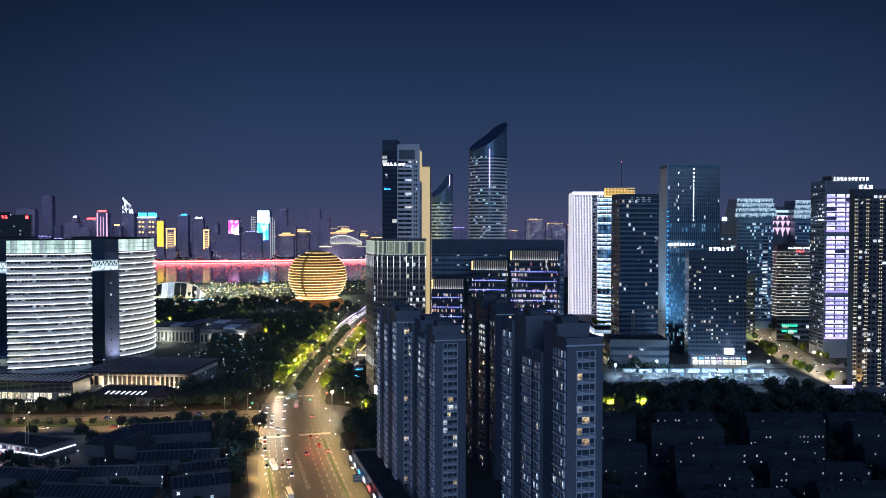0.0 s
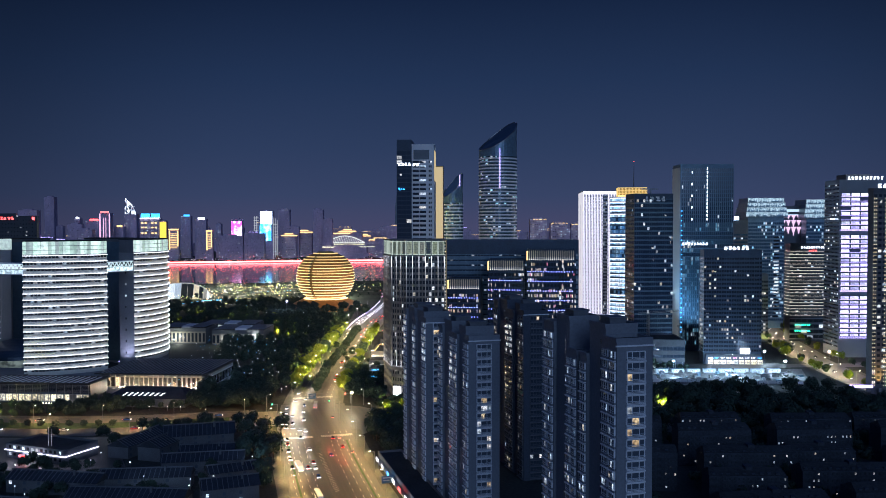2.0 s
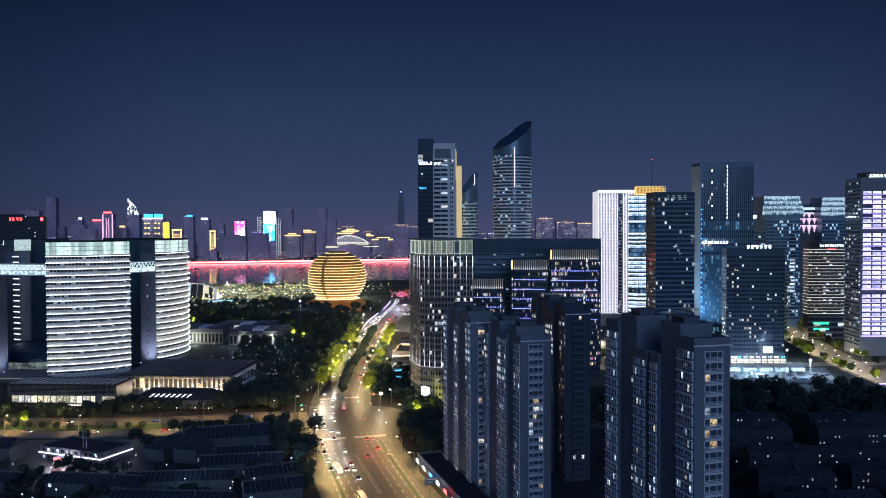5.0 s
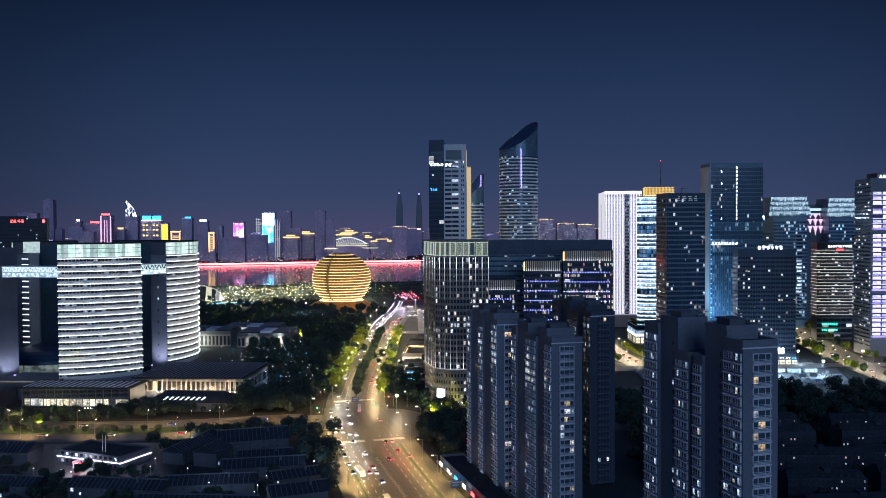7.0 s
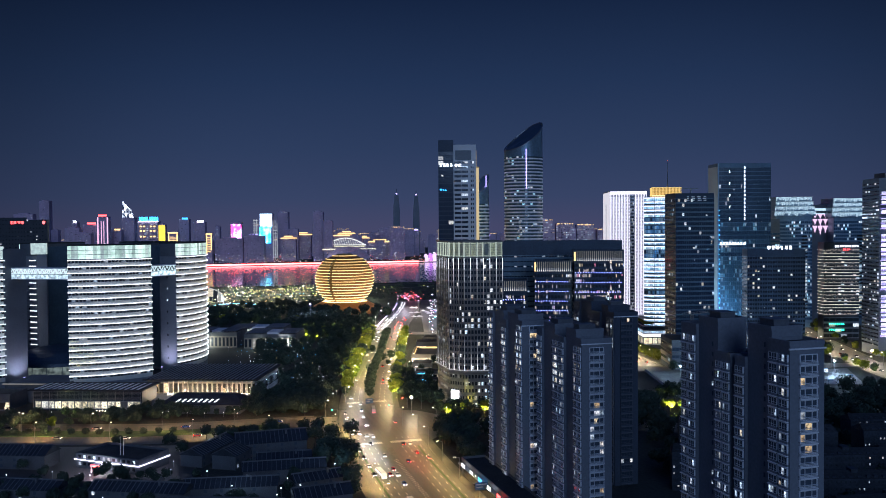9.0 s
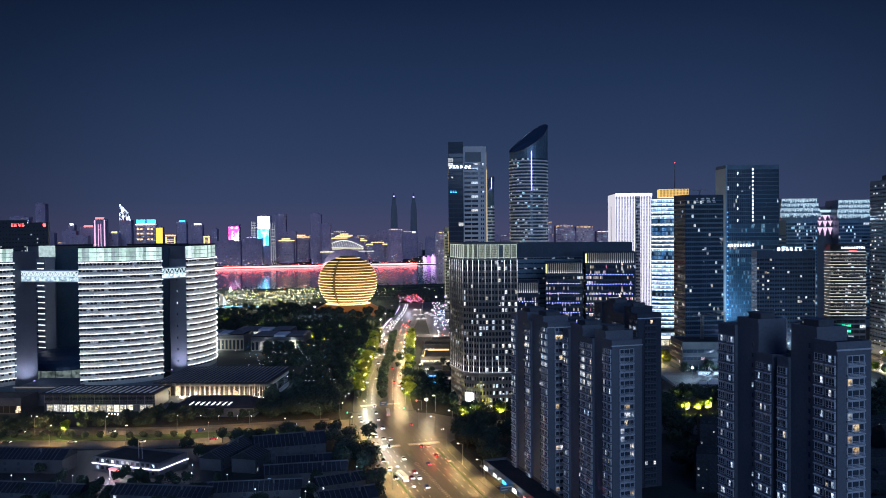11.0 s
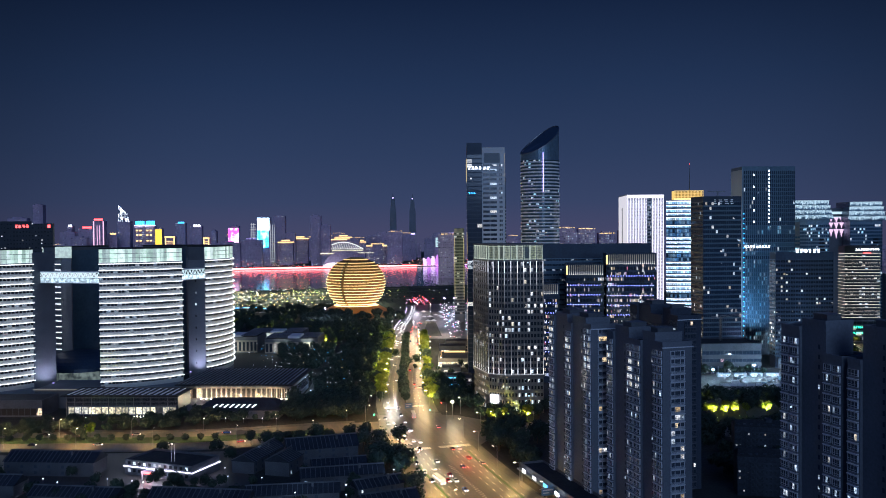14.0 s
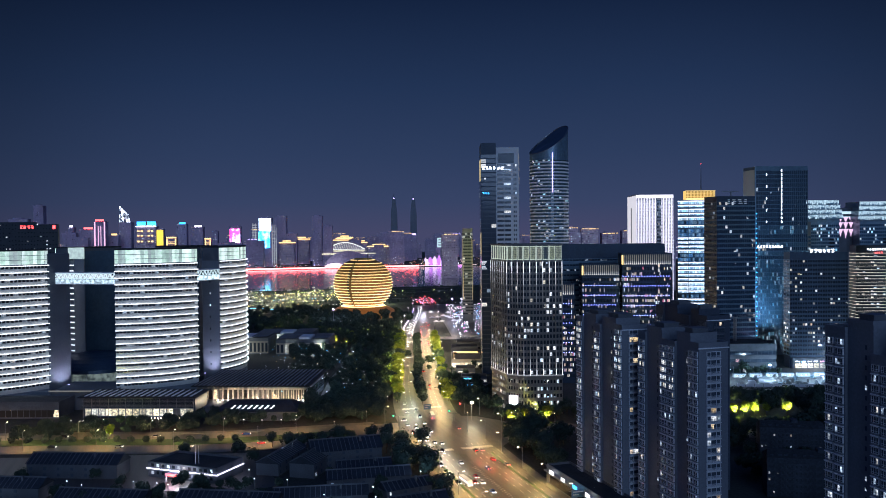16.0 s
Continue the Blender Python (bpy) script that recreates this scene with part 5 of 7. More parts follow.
rows(th, 76, 62, "front", 4.2, 13, 8, 3.5, "w_gold", "stone", sill=0.4, win=6.6, mull=0.3)
rows(th, 76, 62, "right", 3, 13, 8, 3.5, "w_dark", "concrete", sill=0.4, win=6.6, mull=0.3)
part("terrace", Shape().box(-4, 80, -22, -0.2, -0.5, 4).mesh("terrace", "concrete_d"), th)
for i in range(8):
    d = bpy.data.lights.new("column_glow", "POINT")
    d.energy, d.color, d.shadow_soft_size = 3200, (1.0, 0.74, 0.42), 0.3
    new("column_glow", d).matrix_basis = pose(-86, 652, 0, 0, 0, -20) @ pose(16 + i * 8, -4.6, 5.4)
th = thing("dark_pavilion", "dark tent-roofed pavilion with a row of slanting skylights", "pavilion", -76, 600, -20)
part("wall", Shape().box(0, 52, 0, 22, -0.5, 6).mesh("wall", "concrete_d"), th)
part("roof", Shape().prism([(-2, -2), (54, -2), (54, 24), (-2, 24)], 6, 11, 0, [(6, 11), (46, 11), (46, 15), (6, 15)]).mesh("roof", "tile"), th)
sk = Shape().poly([(0, 0, 0), (1.4, 0, 0), (2.9, 3.4, 1.4), (1.5, 3.4, 1.4)]).poly([(0, 0, 0), (0, 0, -0.2), (1.4, 0, -0.2), (1.4, 0, 0)]).mesh("skylight", "led_soft")
for i in range(8):
    part("skylight", sk, th, pose(9 + i * 3.6, 1.2, 7.35))

th = tower("civic_annexe", "low dark annexe under the civic slabs", -232, 660, -18, 62, 22, 11, "dim", category="building", parapet=0.5)
rows(th, 62, 22, "front", 0.5, 10, 8, 4.0, "w_gold", "dim", sill=0.5, win=4.5)
th = tower("entrance_canopy", "broad flat entrance canopy between the slabs", -182, 672, -20, 44, 34, 13.5, "dim", category="canopy", roof="concrete_d", parapet=0.4)
part("fascia", Shape().box(-1, 45, -1.2, -0.1, 12.6, 13.3).mesh("fascia", "glow_warm"), th)
bol = Shape().tube(0, 0, 0, 2.6, 0.09).tube(0, 0, 2.6, 3.0, 0.24, 0.2, 8, 1).mesh("garden_lamp", "metal", "led")
for i in range(15):
    tagged(placed(new("garden_lamp", bol), pose(-165 + i * 10.5 + rng.uniform(-2, 2), 622 - i * 3.6 + rng.uniform(-4, 4), 0)), "small white garden lamp before the civic podium", "garden lamp", "garden lamps")
for i in range(44):
    tagged(placed(new("garden_lamp", bol), pose(rng.uniform(-30, 62), rng.uniform(600, 1000), 0)), "small white garden lamp in the park", "garden lamp", "garden lamps")
for i in range(44):
    tagged(placed(new("garden_lamp", bol), pose(rng.uniform(-200, -5), rng.uniform(365, 520), 0)), "small white yard lamp among low houses", "garden lamp", "garden lamps")
for x, y in ((-180, 455), (-150, 418), (-118, 445), (-92, 398), (-66, 432), (-40, 398), (-14, 428), (-20, 388), (-160, 375), (-110, 372), (-48, 480), (8, 418)):
    th = thing("yard_lamp", "cold yard lamp between low houses", "yard lamp", x, y, group="yard lamps")
    part("pole", Shape().tube(0, 0, 0, 8.6, 0.1, 0.07).mesh("pole", "metal"), th)
    part("lamp_head", Shape().box(-0.25, 0.25, -0.2, 0.2, 8.6, 8.9).mesh("lamp_head", "led_soft"), th)
    d = bpy.data.lights.new("yard_glow", "POINT")
    d.energy, d.color, d.shadow_soft_size = 600, (0.62, 0.8, 1.0), 0.4
    new("yard_glow", d).location = (x, y - 0.6, 9.3)
# library blocks beyond the civic wing
for x, y, W, D, H in ((-58, 905, 46, 40, 16), (-8, 880, 52, 44, 15), (-20, 960, 60, 40, 12)):
    th = tower("library_block", "low stone library block with tall windows", x, y, -18, W, D, H, "dim", category="building", group="library")
    rows(th, W, D, "front", 1, H - 3, H - 4.5, 4, "w_dark", "stone", sill=1.0, win=H - 7, mull=1.6, proud=0.5)
    part("skylight", Shape().box(W * 0.4, W * 0.62, D * 0.2, D * 0.8, H - 1, H + 1).mesh("skylight", "slab"), th)
    s = Shape()
    for i in range(int(W / 2.6)):
        if not W * 0.38 < i * 2.6 < W * 0.62:
            s.box(1 + i * 2.6, 2.1 + i * 2.6, 1.5, D - 1.5, H + 0.6, H + 1.3)
    part("roof_louvre", s.mesh("roof_louvre", "concrete"), th, kind="stuff")

for x, y in ((-45, 892), (12, 868), (30, 862), (0, 948)):
    th = thing("library_lamp", "warm floodlight before the library", "floodlight", x, y, group="library lamps")
    part("pole", Shape().tube(0, 0, 0, 5, 0.12).mesh("pole", "metal"), th)
    part("lamp_head", Shape().box(-0.4, 0.4, -0.3, 0.3, 5, 5.5).mesh("lamp_head", "sodium"), th)
    d = bpy.data.lights.new("library_glow", "POINT")
    d.energy, d.color, d.shadow_soft_size = 11000, (0.95, 0.92, 0.7), 0.4
    new("library_glow", d).location = (x, y - 1, 6.2)
# ---- the golden sphere hotel ----
M["bronze"] = surface("bronze_panel", (0.3, 0.14, 0.035), 0.5, 0.4, var=0.3, big=0.2)
M["led_sphere"] = lamp_mat("sphere_led", (1.0, 0.64, 0.21), 2.3, True)
M["led_sphere_dim"] = lamp_mat("dim_sphere_led", (1.0, 0.6, 0.18), 1.1, True)
th = thing("sphere_hotel", "golden spherical hotel ringed with glowing light bands", "hotel", 154, 1233)
RS, RZ, ZC = 41.5, 36.0, 45.5
n, k = 40, 22


def ball(u, v, r=0.0):
    w = (RS + r) * max(0.0, math.cos(v)) ** 0.8
    return (w * math.cos(u), w * math.sin(u), ZC + (RZ + r) * math.sin(v))


s = Shape()
for j in range(k):
    v0, v1 = (-math.pi / 2 + math.pi * (j + q) / k for q in (0, 1))
    for i in range(n):
        u0, u1 = 2 * math.pi * i / n, 2 * math.pi * (i + 1) / n
        s.poly([ball(u0, v0), ball(u1, v0), ball(u1, v1), ball(u0, v1)])
part("shell", s.mesh("shell", "bronze"), th)
SLOT = radians(-132)
for j in range(17):
    v = math.asin(-0.80 + 1.72 * j / 16) if j < 16 else math.asin(0.94)
    s = Shape()
    for i in range(72):
        u0, u1 = 2 * math.pi * i / 72, 2 * math.pi * (i + 1) / 72
        if abs((u0 - SLOT + math.pi) % (2 * math.pi) - math.pi) < 0.045:
            continue
        s.poly([ball(u0, v, 0.9), ball(u1, v, 0.9), ball(u1, v + 0.016, 0.9), ball(u0, v + 0.016, 0.9)])
        s.poly([ball(u0, v + 0.016, 0.9), ball(u1, v + 0.016, 0.9), ball(u1, v + 0.016), ball(u0, v + 0.016)])
        s.poly([ball(u0, v), ball(u1, v), ball(u1, v, 0.9), ball(u0, v, 0.9)])
    part("light_ring", s.mesh("light_ring", "led_sphere_dim" if j > 11 else "led_sphere"), th)
s = Shape()
for j in range(20):
    v0, v1 = -1.0 + 2.2 * j / 20, -1.0 + 2.2 * (j + 1) / 20
    s.poly([ball(SLOT - 0.03, v0, 0.3), ball(SLOT + 0.03, v0, 0.3), ball(SLOT + 0.03, v1, 0.3), ball(SLOT - 0.03, v1, 0.3)])
part("lift_slot", s.mesh("lift_slot", "bark"), th, label="dark red lift shaft down the shell")
part("base_ring", Shape().tube(0, 0, -1, 14, 62, 33, 40).mesh("base_ring", "bronze"), th)
part("base_light", Shape().tube(0, 0, 14, 14.35, 32, 32, 40).mesh("base_light", "led_sphere"), th)
part("cap", Shape().tube(0, 0, 79.5, 82.5, 14, 11, 24).mesh("cap", "gold"), th)

# ---- opera house by the river ----
th = thing("opera_house", "crescent-shaped glass opera house edged with light", "opera house", -52, 1460, -10)
s, e = Shape(), Shape()
arc = [(46 * math.cos(math.pi * i / 14), 26 * math.sin(math.pi * i / 14) ** 0.8) for i in range(15)]
for i in range(14):
    (x0, h0), (x1, h1) = arc[i], arc[i + 1]
    s.poly([(x0, -18, -0.5), (x0, -6, h0), (x1, -6, h1), (x1, -18, -0.5)], 0)
    s.poly([(x0, -6, h0), (x0, 40, -0.5), (x1, 40, -0.5), (x1, -6, h1)], 1)
    e.bar((x0, -6.3, h0), (x1, -6.3, h1), 0.5)
    e.bar((x0, -18.2, 0), (x0, -6.2, h0), 0.15)
part("shell", s.mesh("shell", "w_half", "white"), th)
part("edge_light", e.mesh("edge_light", "led_dimfin"), th)
part("plinth", Shape().box(-55, 55, -30, 44, -0.5, 1).mesh("plinth", "pavement"), th)

# ---- low buildings near the camera's left ----
th = thing("station_building", "low two-storey building crossed by a white light line", "building", -113, 483, -38)
body(th, 40, 22, 7.6, "dim", z0=-0.3)
part("light_line", Shape().box(-0.6, 40.6, -0.6, -0.2, 4.1, 4.5).box(40.3, 40.7, -0.6, 22, 4.1, 4.5).mesh("light_line", "led_lilac"), th, label="white line of light above the ground floor")
wi = Shape().box(0, 1.6, -0.12, 0, 0, 1.5).mesh("window", "w_half")
for i in range(12):
    for z in (1.6, 5.2):
        part("window", wi, th, pose(2 + i * 3.1, 0, z))
part("porch", Shape().box(14, 22, -5, 0, 3.4, 4).box(14.3, 14.8, -4.8, -4.3, -0.3, 3.4).box(21.2, 21.7, -4.8, -4.3, -0.3, 3.4).mesh("porch", "white"), th)
part("porch_sign", Shape().box(15, 21, -5.3, -5, 3.2, 4.2).mesh("porch_sign", "led_red"), th, label="red lit entrance sign")
li = new("porch_lamp", bpy.data.lights.new("porch_lamp", "POINT"))
li.data.energy, li.data.color, li.data.shadow_soft_size = 8000, (1.0, 0.9, 0.95), 0.5
li.location = (-100, 460, 5)


part("flagpole", Shape().tube(25, 4, 7.6, 17, 0.1, 0.06).tube(27, 4, 7.6, 16.4, 0.1, 0.06).mesh("flagpole", "white"), th)


def low_house(x, y, rot, W, D, H, label, pitched=True):
    th = thing("low_house", label, "house", x, y, rot, group="low houses")
    part("wall", Shape().box(0, W, 0, D, -0.5, H).mesh("wall", "dim"), th)
    if pitched:
        s = Shape()
        s.poly([(-0.6, -0.6, H), (W + 0.6, -0.6, H), (W + 0.6, D / 2, H + D * 0.28), (-0.6, D / 2, H + D * 0.28)])
        s.poly([(-0.6, D / 2, H + D * 0.28), (W + 0.6, D / 2, H + D * 0.28), (W + 0.6, D + 0.6, H), (-0.6, D + 0.6, H)])
        s.poly([(-0.6, -0.6, H), (-0.6, D / 2, H + D * 0.28), (-0.6, D + 0.6, H)]).poly([(W + 0.6, -0.6, H), (W + 0.6, D + 0.6, H), (W + 0.6, D / 2, H + D * 0.28)])
        part("roof", s.mesh("roof", "tile"), th)
        s = Shape()
        for i in range(int(W / 2.2)):
            x0, zr = i * 2.2, D * 0.28
            s.bar((x0, -0.6, H + 0.1), (x0, D / 2, H + zr + 0.1), 0.14).bar((x0, D / 2, H + zr + 0.1), (x0, D + 0.6, H + 0.1), 0.14)
        s.bar((-0.7, D / 2, H + D * 0.28 + 0.15), (W + 0.7, D / 2, H + D * 0.28 + 0.15), 0.28)
        part("roof_seam", s.mesh("roof_seam", "dim"), th, kind="stuff")
        part("chimney", Shape().box(W * 0.7, W * 0.7 + 0.9, D * 0.3, D * 0.3 + 0.9, H, H + D * 0.28 + 1.2).mesh("chimney", "dim"), th)
    else:
        part("roof", Shape().box(-0.3, W + 0.3, -0.3, D + 0.3, H, H + 0.5).mesh("roof", "roof"), th)
        part("roof_hut", Shape().box(W * 0.3, W * 0.45, D * 0.3, D * 0.6, H + 0.5, H + 3).mesh("roof_hut", "dim"), th)
    wi = Shape().box(0, 1.3, -0.1, 0, 0, 1.4).mesh("window", "w_home")
    for i in range(int(W / 7)):
        for f in range(max(1, int(H / 3))):
            part("window", wi, th, pose(1.5 + i * 7, 0, 1 + f * 3))
    return th


for x, y, rot, W, D, H, p in ((-52, 462, 58, 34, 12, 6, True), (-36, 452, 58, 38, 13, 7, True), (-35, 466, 0, 36, 16, 9, False), (-34, 424, -6, 38, 11, 7, True), (-26, 444, -6, 26, 10, 6, True),
                              (-60, 408, -10, 40, 11, 6, True), (-12, 402, 10, 22, 10, 6, True), (-100, 420, -25, 44, 11, 6, True), (-150, 440, -25, 40, 11, 6, True), (-70, 380, -20, 50, 12, 7, True),
                              (-130, 390, -22, 48, 12, 6, True), (-190, 430, -22, 40, 12, 6, True), (-170, 500, -22, 46, 14, 7, False), (-190, 470, -22, 34, 12, 6, True), (-15, 375, 5, 24, 12, 7, True)):
    low_house(x, y, rot, W, D, H, "dark tiled low house among trees" if p else "dark flat-roofed low building")


def walkup(x, y, rot, W, H=17.5):
    """A six-storey block of flats with few lit windows."""
    th = thing("walk_up_block", "dark six-storey block of flats with few lit windows", "apartment block", x, y, rot, group="walk-up flats")
    body(th, W, 11, H, "shaded_wall", z0=-0.5)
    part("roof_ridge", Shape().prism([(0, 0), (W, 0), (W, 11), (0, 11)], H, H + 2.6, 0, [(1, 5), (W - 1, 5), (W - 1, 6), (1, 6)]).mesh("roof_ridge", "roof"), th)
    s = Shape()
    for i in range(int(W / 3.4)):
        x0 = 1.2 + i * 3.4 + rng.uniform(-0.5, 0.5)
        s.box(x0, x0 + 1.5, 1.2, 2.2, H + 0.2, H + rng.uniform(0.9, 1.6)).tube(x0 + 0.7, 8.6, H, H + 1.7, 0.5, 0.5, 8)
    part("water_heater", s.mesh("water_heater", "shaded_wall"), th, kind="stuff")
    part("stair_head", Shape().box(W * 0.5, W * 0.5 + 3, 3.5, 8, H, H + 3.4).mesh("stair_head", "shaded_wall"), th)
    me = row_mesh(W, 2.9, max(4, int(W / 1.9)), "w_flats", "shaded_wall", sill=1.1, win=1.0, mull=1.15, proud=0.3)
    for f in range(5):
        part("window_band", me, th, pose(0, 0, 0.6 + f * 2.9), kind="stuff")
    return th


for row, y in enumerate((250, 282, 314, 346, 378, 410)):
    for i in range(4):
        x = 158 + row * 15 + i * 48 + rng.uniform(-6, 6)
        walkup(x, y - i * 12 + rng.uniform(-5, 5), -14 + rng.uniform(-5, 5), rng.uniform(30, 44), rng.choice((14.6, 17.5, 17.5)))

walkup(151.3, 358.6, -28, 44)
walkup(185.9, 407.7, -28, 32)

# low hall, canopy and kiosks between the avenue and the towers
th = thing("low_hall", "low hall with a warm lit roof terrace", "building", 128, 742, -18)
body(th, 26, 44, 8, "stone", "pavement", z0=-0.5)
rows(th, 26, 44, "front", 0.5, 7, 6, 3.5, "w_shop", "stone", sill=0.5, win=4)
rows(th, 26, 44, "left", 0.5, 7, 6, 3.5, "w_gold", "stone", sill=0.5, win=4)
part("terrace_light", Shape().box(2, 24, 43, 43.3, 7.2, 8.6).box(2, 2.3, 4, 42, 7.2, 7.9).mesh("terrace_light", "led_gold"), th)
for x, y, W, D, H in ((112, 668, 20, 14, 6), (118, 700, 16, 18, 7), (104, 640, 22, 9, 5), (150, 812, 26, 20, 9), (168, 850, 24, 22, 8)):
    th = tower("kiosk", "small roadside building with lit shop front", x, y, -18, W, D, H, "dim", category="building", parapet=0.5, group="roadside buildings")
    rows(th, W, D, "front", 0.4, 4.2, 3.6, 3.0, "w_half", "stone", sill=0.4, win=2.4, mull=0.3)
    part("sign", sign_mesh(int(W / 3), 0.9, rng.choice(("led_soft", "led_gold", "led_cyan")), int(x)), th, pose(2, -0.2, 3.9), kind="stuff")
# fences, cabins and piles on the building site
for i in range(9):
    th = thing("site_cabin", "pale prefabricated site cabin", "site cabin", 326 + i * 12.5, 619 - i * 3.6, -16, group="site cabins")
    part("wall", Shape().box(0, 10, 0, 4, 0, 2.9).mesh("wall", "white"), th)
    part("roof", Shape().box(-0.2, 10.2, -0.2, 4.2, 2.9, 3.1).mesh("roof", "bluewall"), th)
    part("window", Shape().box(2, 4, -0.06, 0, 1, 2).box(6, 8, -0.06, 0, 1, 2).mesh("window", "w_shop"), th)
for i in range(26):
    a, b = rng.uniform(0.08, 0.92), rng.uniform(0.1, 0.8)
    x, y = 300 + a * 140 + b * 25, 588 - a * 50 + b * 46
    r, h = rng.uniform(2, 5), rng.uniform(0.8, 2.4)
    s = Shape().tube(0, 0, -0.3, h, r, r * 0.35, 9)
    tagged(placed(new("soil_heap", s.mesh("soil_heap", "soil")), pose(x, y, 0.1)), "heap of pale soil on the building site", "soil heap", "soil heaps")
th = thing("tower_crane", "slim tower crane over the building site", "crane", 352, 652, 20)
s = Shape()
for x, y in ((0, 0), (1.6, 0), (1.6, 1.6), (0, 1.6)):
    s.bar((x, y, 0), (x, y, 44), 0.14)
for i in range(22):
    s.bar((0, 0, i * 2), (1.6, 0, i * 2 + 2), 0.07).bar((0, 0, i * 2), (0, 1.6, i * 2 + 2), 0.07)
part("mast", s.mesh("mast", "metal"), th)
s = Shape().bar((-12, 0.8, 44), (42, 0.8, 44), 0.2).bar((-12, 0.8, 45.4), (40, 0.8, 45), 0.14)
for i in range(26):
    s.bar((-12 + i * 2, 0.8, 44), (-11 + i * 2, 0.8, 45.3), 0.07)
part("jib", s.mesh("jib", "metal"), th)

# ---- far bank: embankment lights, skyline, stadium and screens ----
th = thing("embankment", "far river wall lined with red and white light strips", "embankment", kind="structure")
part("wall", Shape().box(-900, 700, 2842, 2850, -3, 5).mesh("wall", "concrete"), th)
M["led_hot"] = lamp_mat("hot_white_led", (1.0, 0.6, 0.55), 1.7, True)
M["led_hotred"] = lamp_mat("deep_red_led", (1.0, 0.07, 0.06), 11.0, True)
part("white_strip", Shape().box(-900, 690, 2841.3, 2841.9, 1.6, 3.4).mesh("white_strip", "led_hot"), th)
part("red_strip", Shape().box(-900, 690, 2841.3, 2841.9, -1.2, 1.5).box(-900, 690, 2841.3, 2841.9, 3.5, 5.0).mesh("red_strip", "led_hotred"), th)
M["led_orchid"] = lamp_mat("orchid_led", (0.62, 0.12, 0.95), 3.0, True)
part("white_strip", Shape().box(640, 900, 2838, 2839, 1.8, 3.2).mesh("white_strip", "led_hot"), th)
part("orchid_strip", Shape().box(760, 880, 2839.2, 2841, 0, 2.2).mesh("orchid_strip", "led_orchid"), th)
lm = Shape().tube(0, 0, 0, 9, 0.25).box(-1.2, 1.2, -1.2, 1.2, 9, 10.8, 1).mesh("promenade_lamp", "metal", "led_soft")
for i in range(46):
    tagged(placed(new("promenade_lamp", lm), pose(-420 + i * 28 + rng.uniform(-5, 5), 2856, 0)), "small bright lamp on the far promenade", "lamp", "promenade lamps")


def screen_mat(name, cols, strength, cell):
    m, n, l, b = blank(name)
    co, ns, rp = n.new("ShaderNodeTexCoord"), n.new("ShaderNodeTexNoise"), n.new("ShaderNodeValToRGB")
    ns.inputs["Scale"].default_value, ns.inputs["Detail"].default_value = cell, 3
    l.new(co.outputs["Object"], ns.inputs["Vector"])
    l.new(ns.outputs["Fac"], rp.inputs[0])
    while len(rp.color_ramp.elements) < len(cols):
        rp.color_ramp.elements.new(0.5)
    for i, (e, c) in enumerate(zip(rp.color_ramp.elements, cols)):
        e.position, e.color = 0.36 + 0.3 * i / (len(cols) - 1), (*c, 1)
    l.new(rp.outputs[0], b.inputs["Emission Color"])
    b.inputs["Emission Strength"].default_value = strength
    m.cycles.emission_sampling = "NONE"
    return m


def far_block(x, y, W, D, H, label, lit="w_far", trim=None, wall="hazewall", density=0.22):
    th = thing("far_tower", label, "high-rise", x, y, -16, group="far skyline")
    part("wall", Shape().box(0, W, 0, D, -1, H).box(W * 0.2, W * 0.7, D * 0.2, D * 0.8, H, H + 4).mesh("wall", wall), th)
    me = Shape()
    nx = max(2, int(W / 5))
    for f in range(int(H / 6.5)):
        for i in range(nx):
            if rng.random() < density:
                a, b, z = i * W / nx + 1.2, (i + 1) * W / nx - rng.uniform(1.0, 2.4), 5 + f * 6.5 + rng.uniform(0, 1)
                me.poly([(a, -0.3, z), (b, -0.3, z), (b, -0.3, z + 1.7), (a, -0.3, z + 1.7)])
    if me.v:
        part("window_light", me.mesh("window_light", lit), th, kind="stuff")
    if trim:
        s, a = Shape(), rng.uniform(0, W * 0.2)
        while a < W:
            b = min(W, a + rng.uniform(2, 9))
            s.box(a, b, -0.8, 0, H - rng.uniform(1.0, 2.0), H)
            a = b + rng.uniform(1.2, 5)
        part("roof_light", s.mesh("roof_light", trim), th, kind="stuff")
    return th


M["led_glare"] = lamp_mat("glaring_screen", (0.7, 0.93, 1.0), 2.6)
M["led_board"] = lamp_mat("pale_board", (0.75, 0.95, 0.85), 0.7)
M["w_swirl"] = panes("swirl_screen", (0.3, 0.3, 0.35), 1.0, (WHITE, (0.8, 0.85, 1.0)), 1.6, spread=1.0, cell=0.09)
M["led_yellow"] = lamp_mat("yellow_led", (1.0, 0.62, 0.03), 1.2)
M["led_rose"] = lamp_mat("rose_led", (1.0, 0.5, 0.62), 1.1)
M["led_sky"] = screen_mat("sky_blue_screen", ((0.02, 0.2, 1.0), (0.05, 0.6, 1.0), (0.3, 0.9, 1.0), (0.9, 1.0, 1.0)), 2.2, 0.05)
M["led_magenta"] = screen_mat("magenta_screen", ((1.0, 0.02, 0.2), (1.0, 0.05, 0.4), (1.0, 0.6, 0.95), (1.0, 0.9, 1.0)), 2.4, 0.06)
q = random.Random(8)
s = Shape()
for i in range(2600):
    x, y = q.uniform(-900, 760), q.uniform(2866, 2900)
    p = Vector((x, y, 1 + q.random() * (8 + 6 * math.sin(x * 0.05))))
    u, v = (Vector((q.gauss(0, 1), q.gauss(0, 1), q.gauss(0, 1))).normalized() * q.uniform(1.4, 2.6) for _ in (0, 1))
    s.poly([p - u, p - v, p + u, p + v])
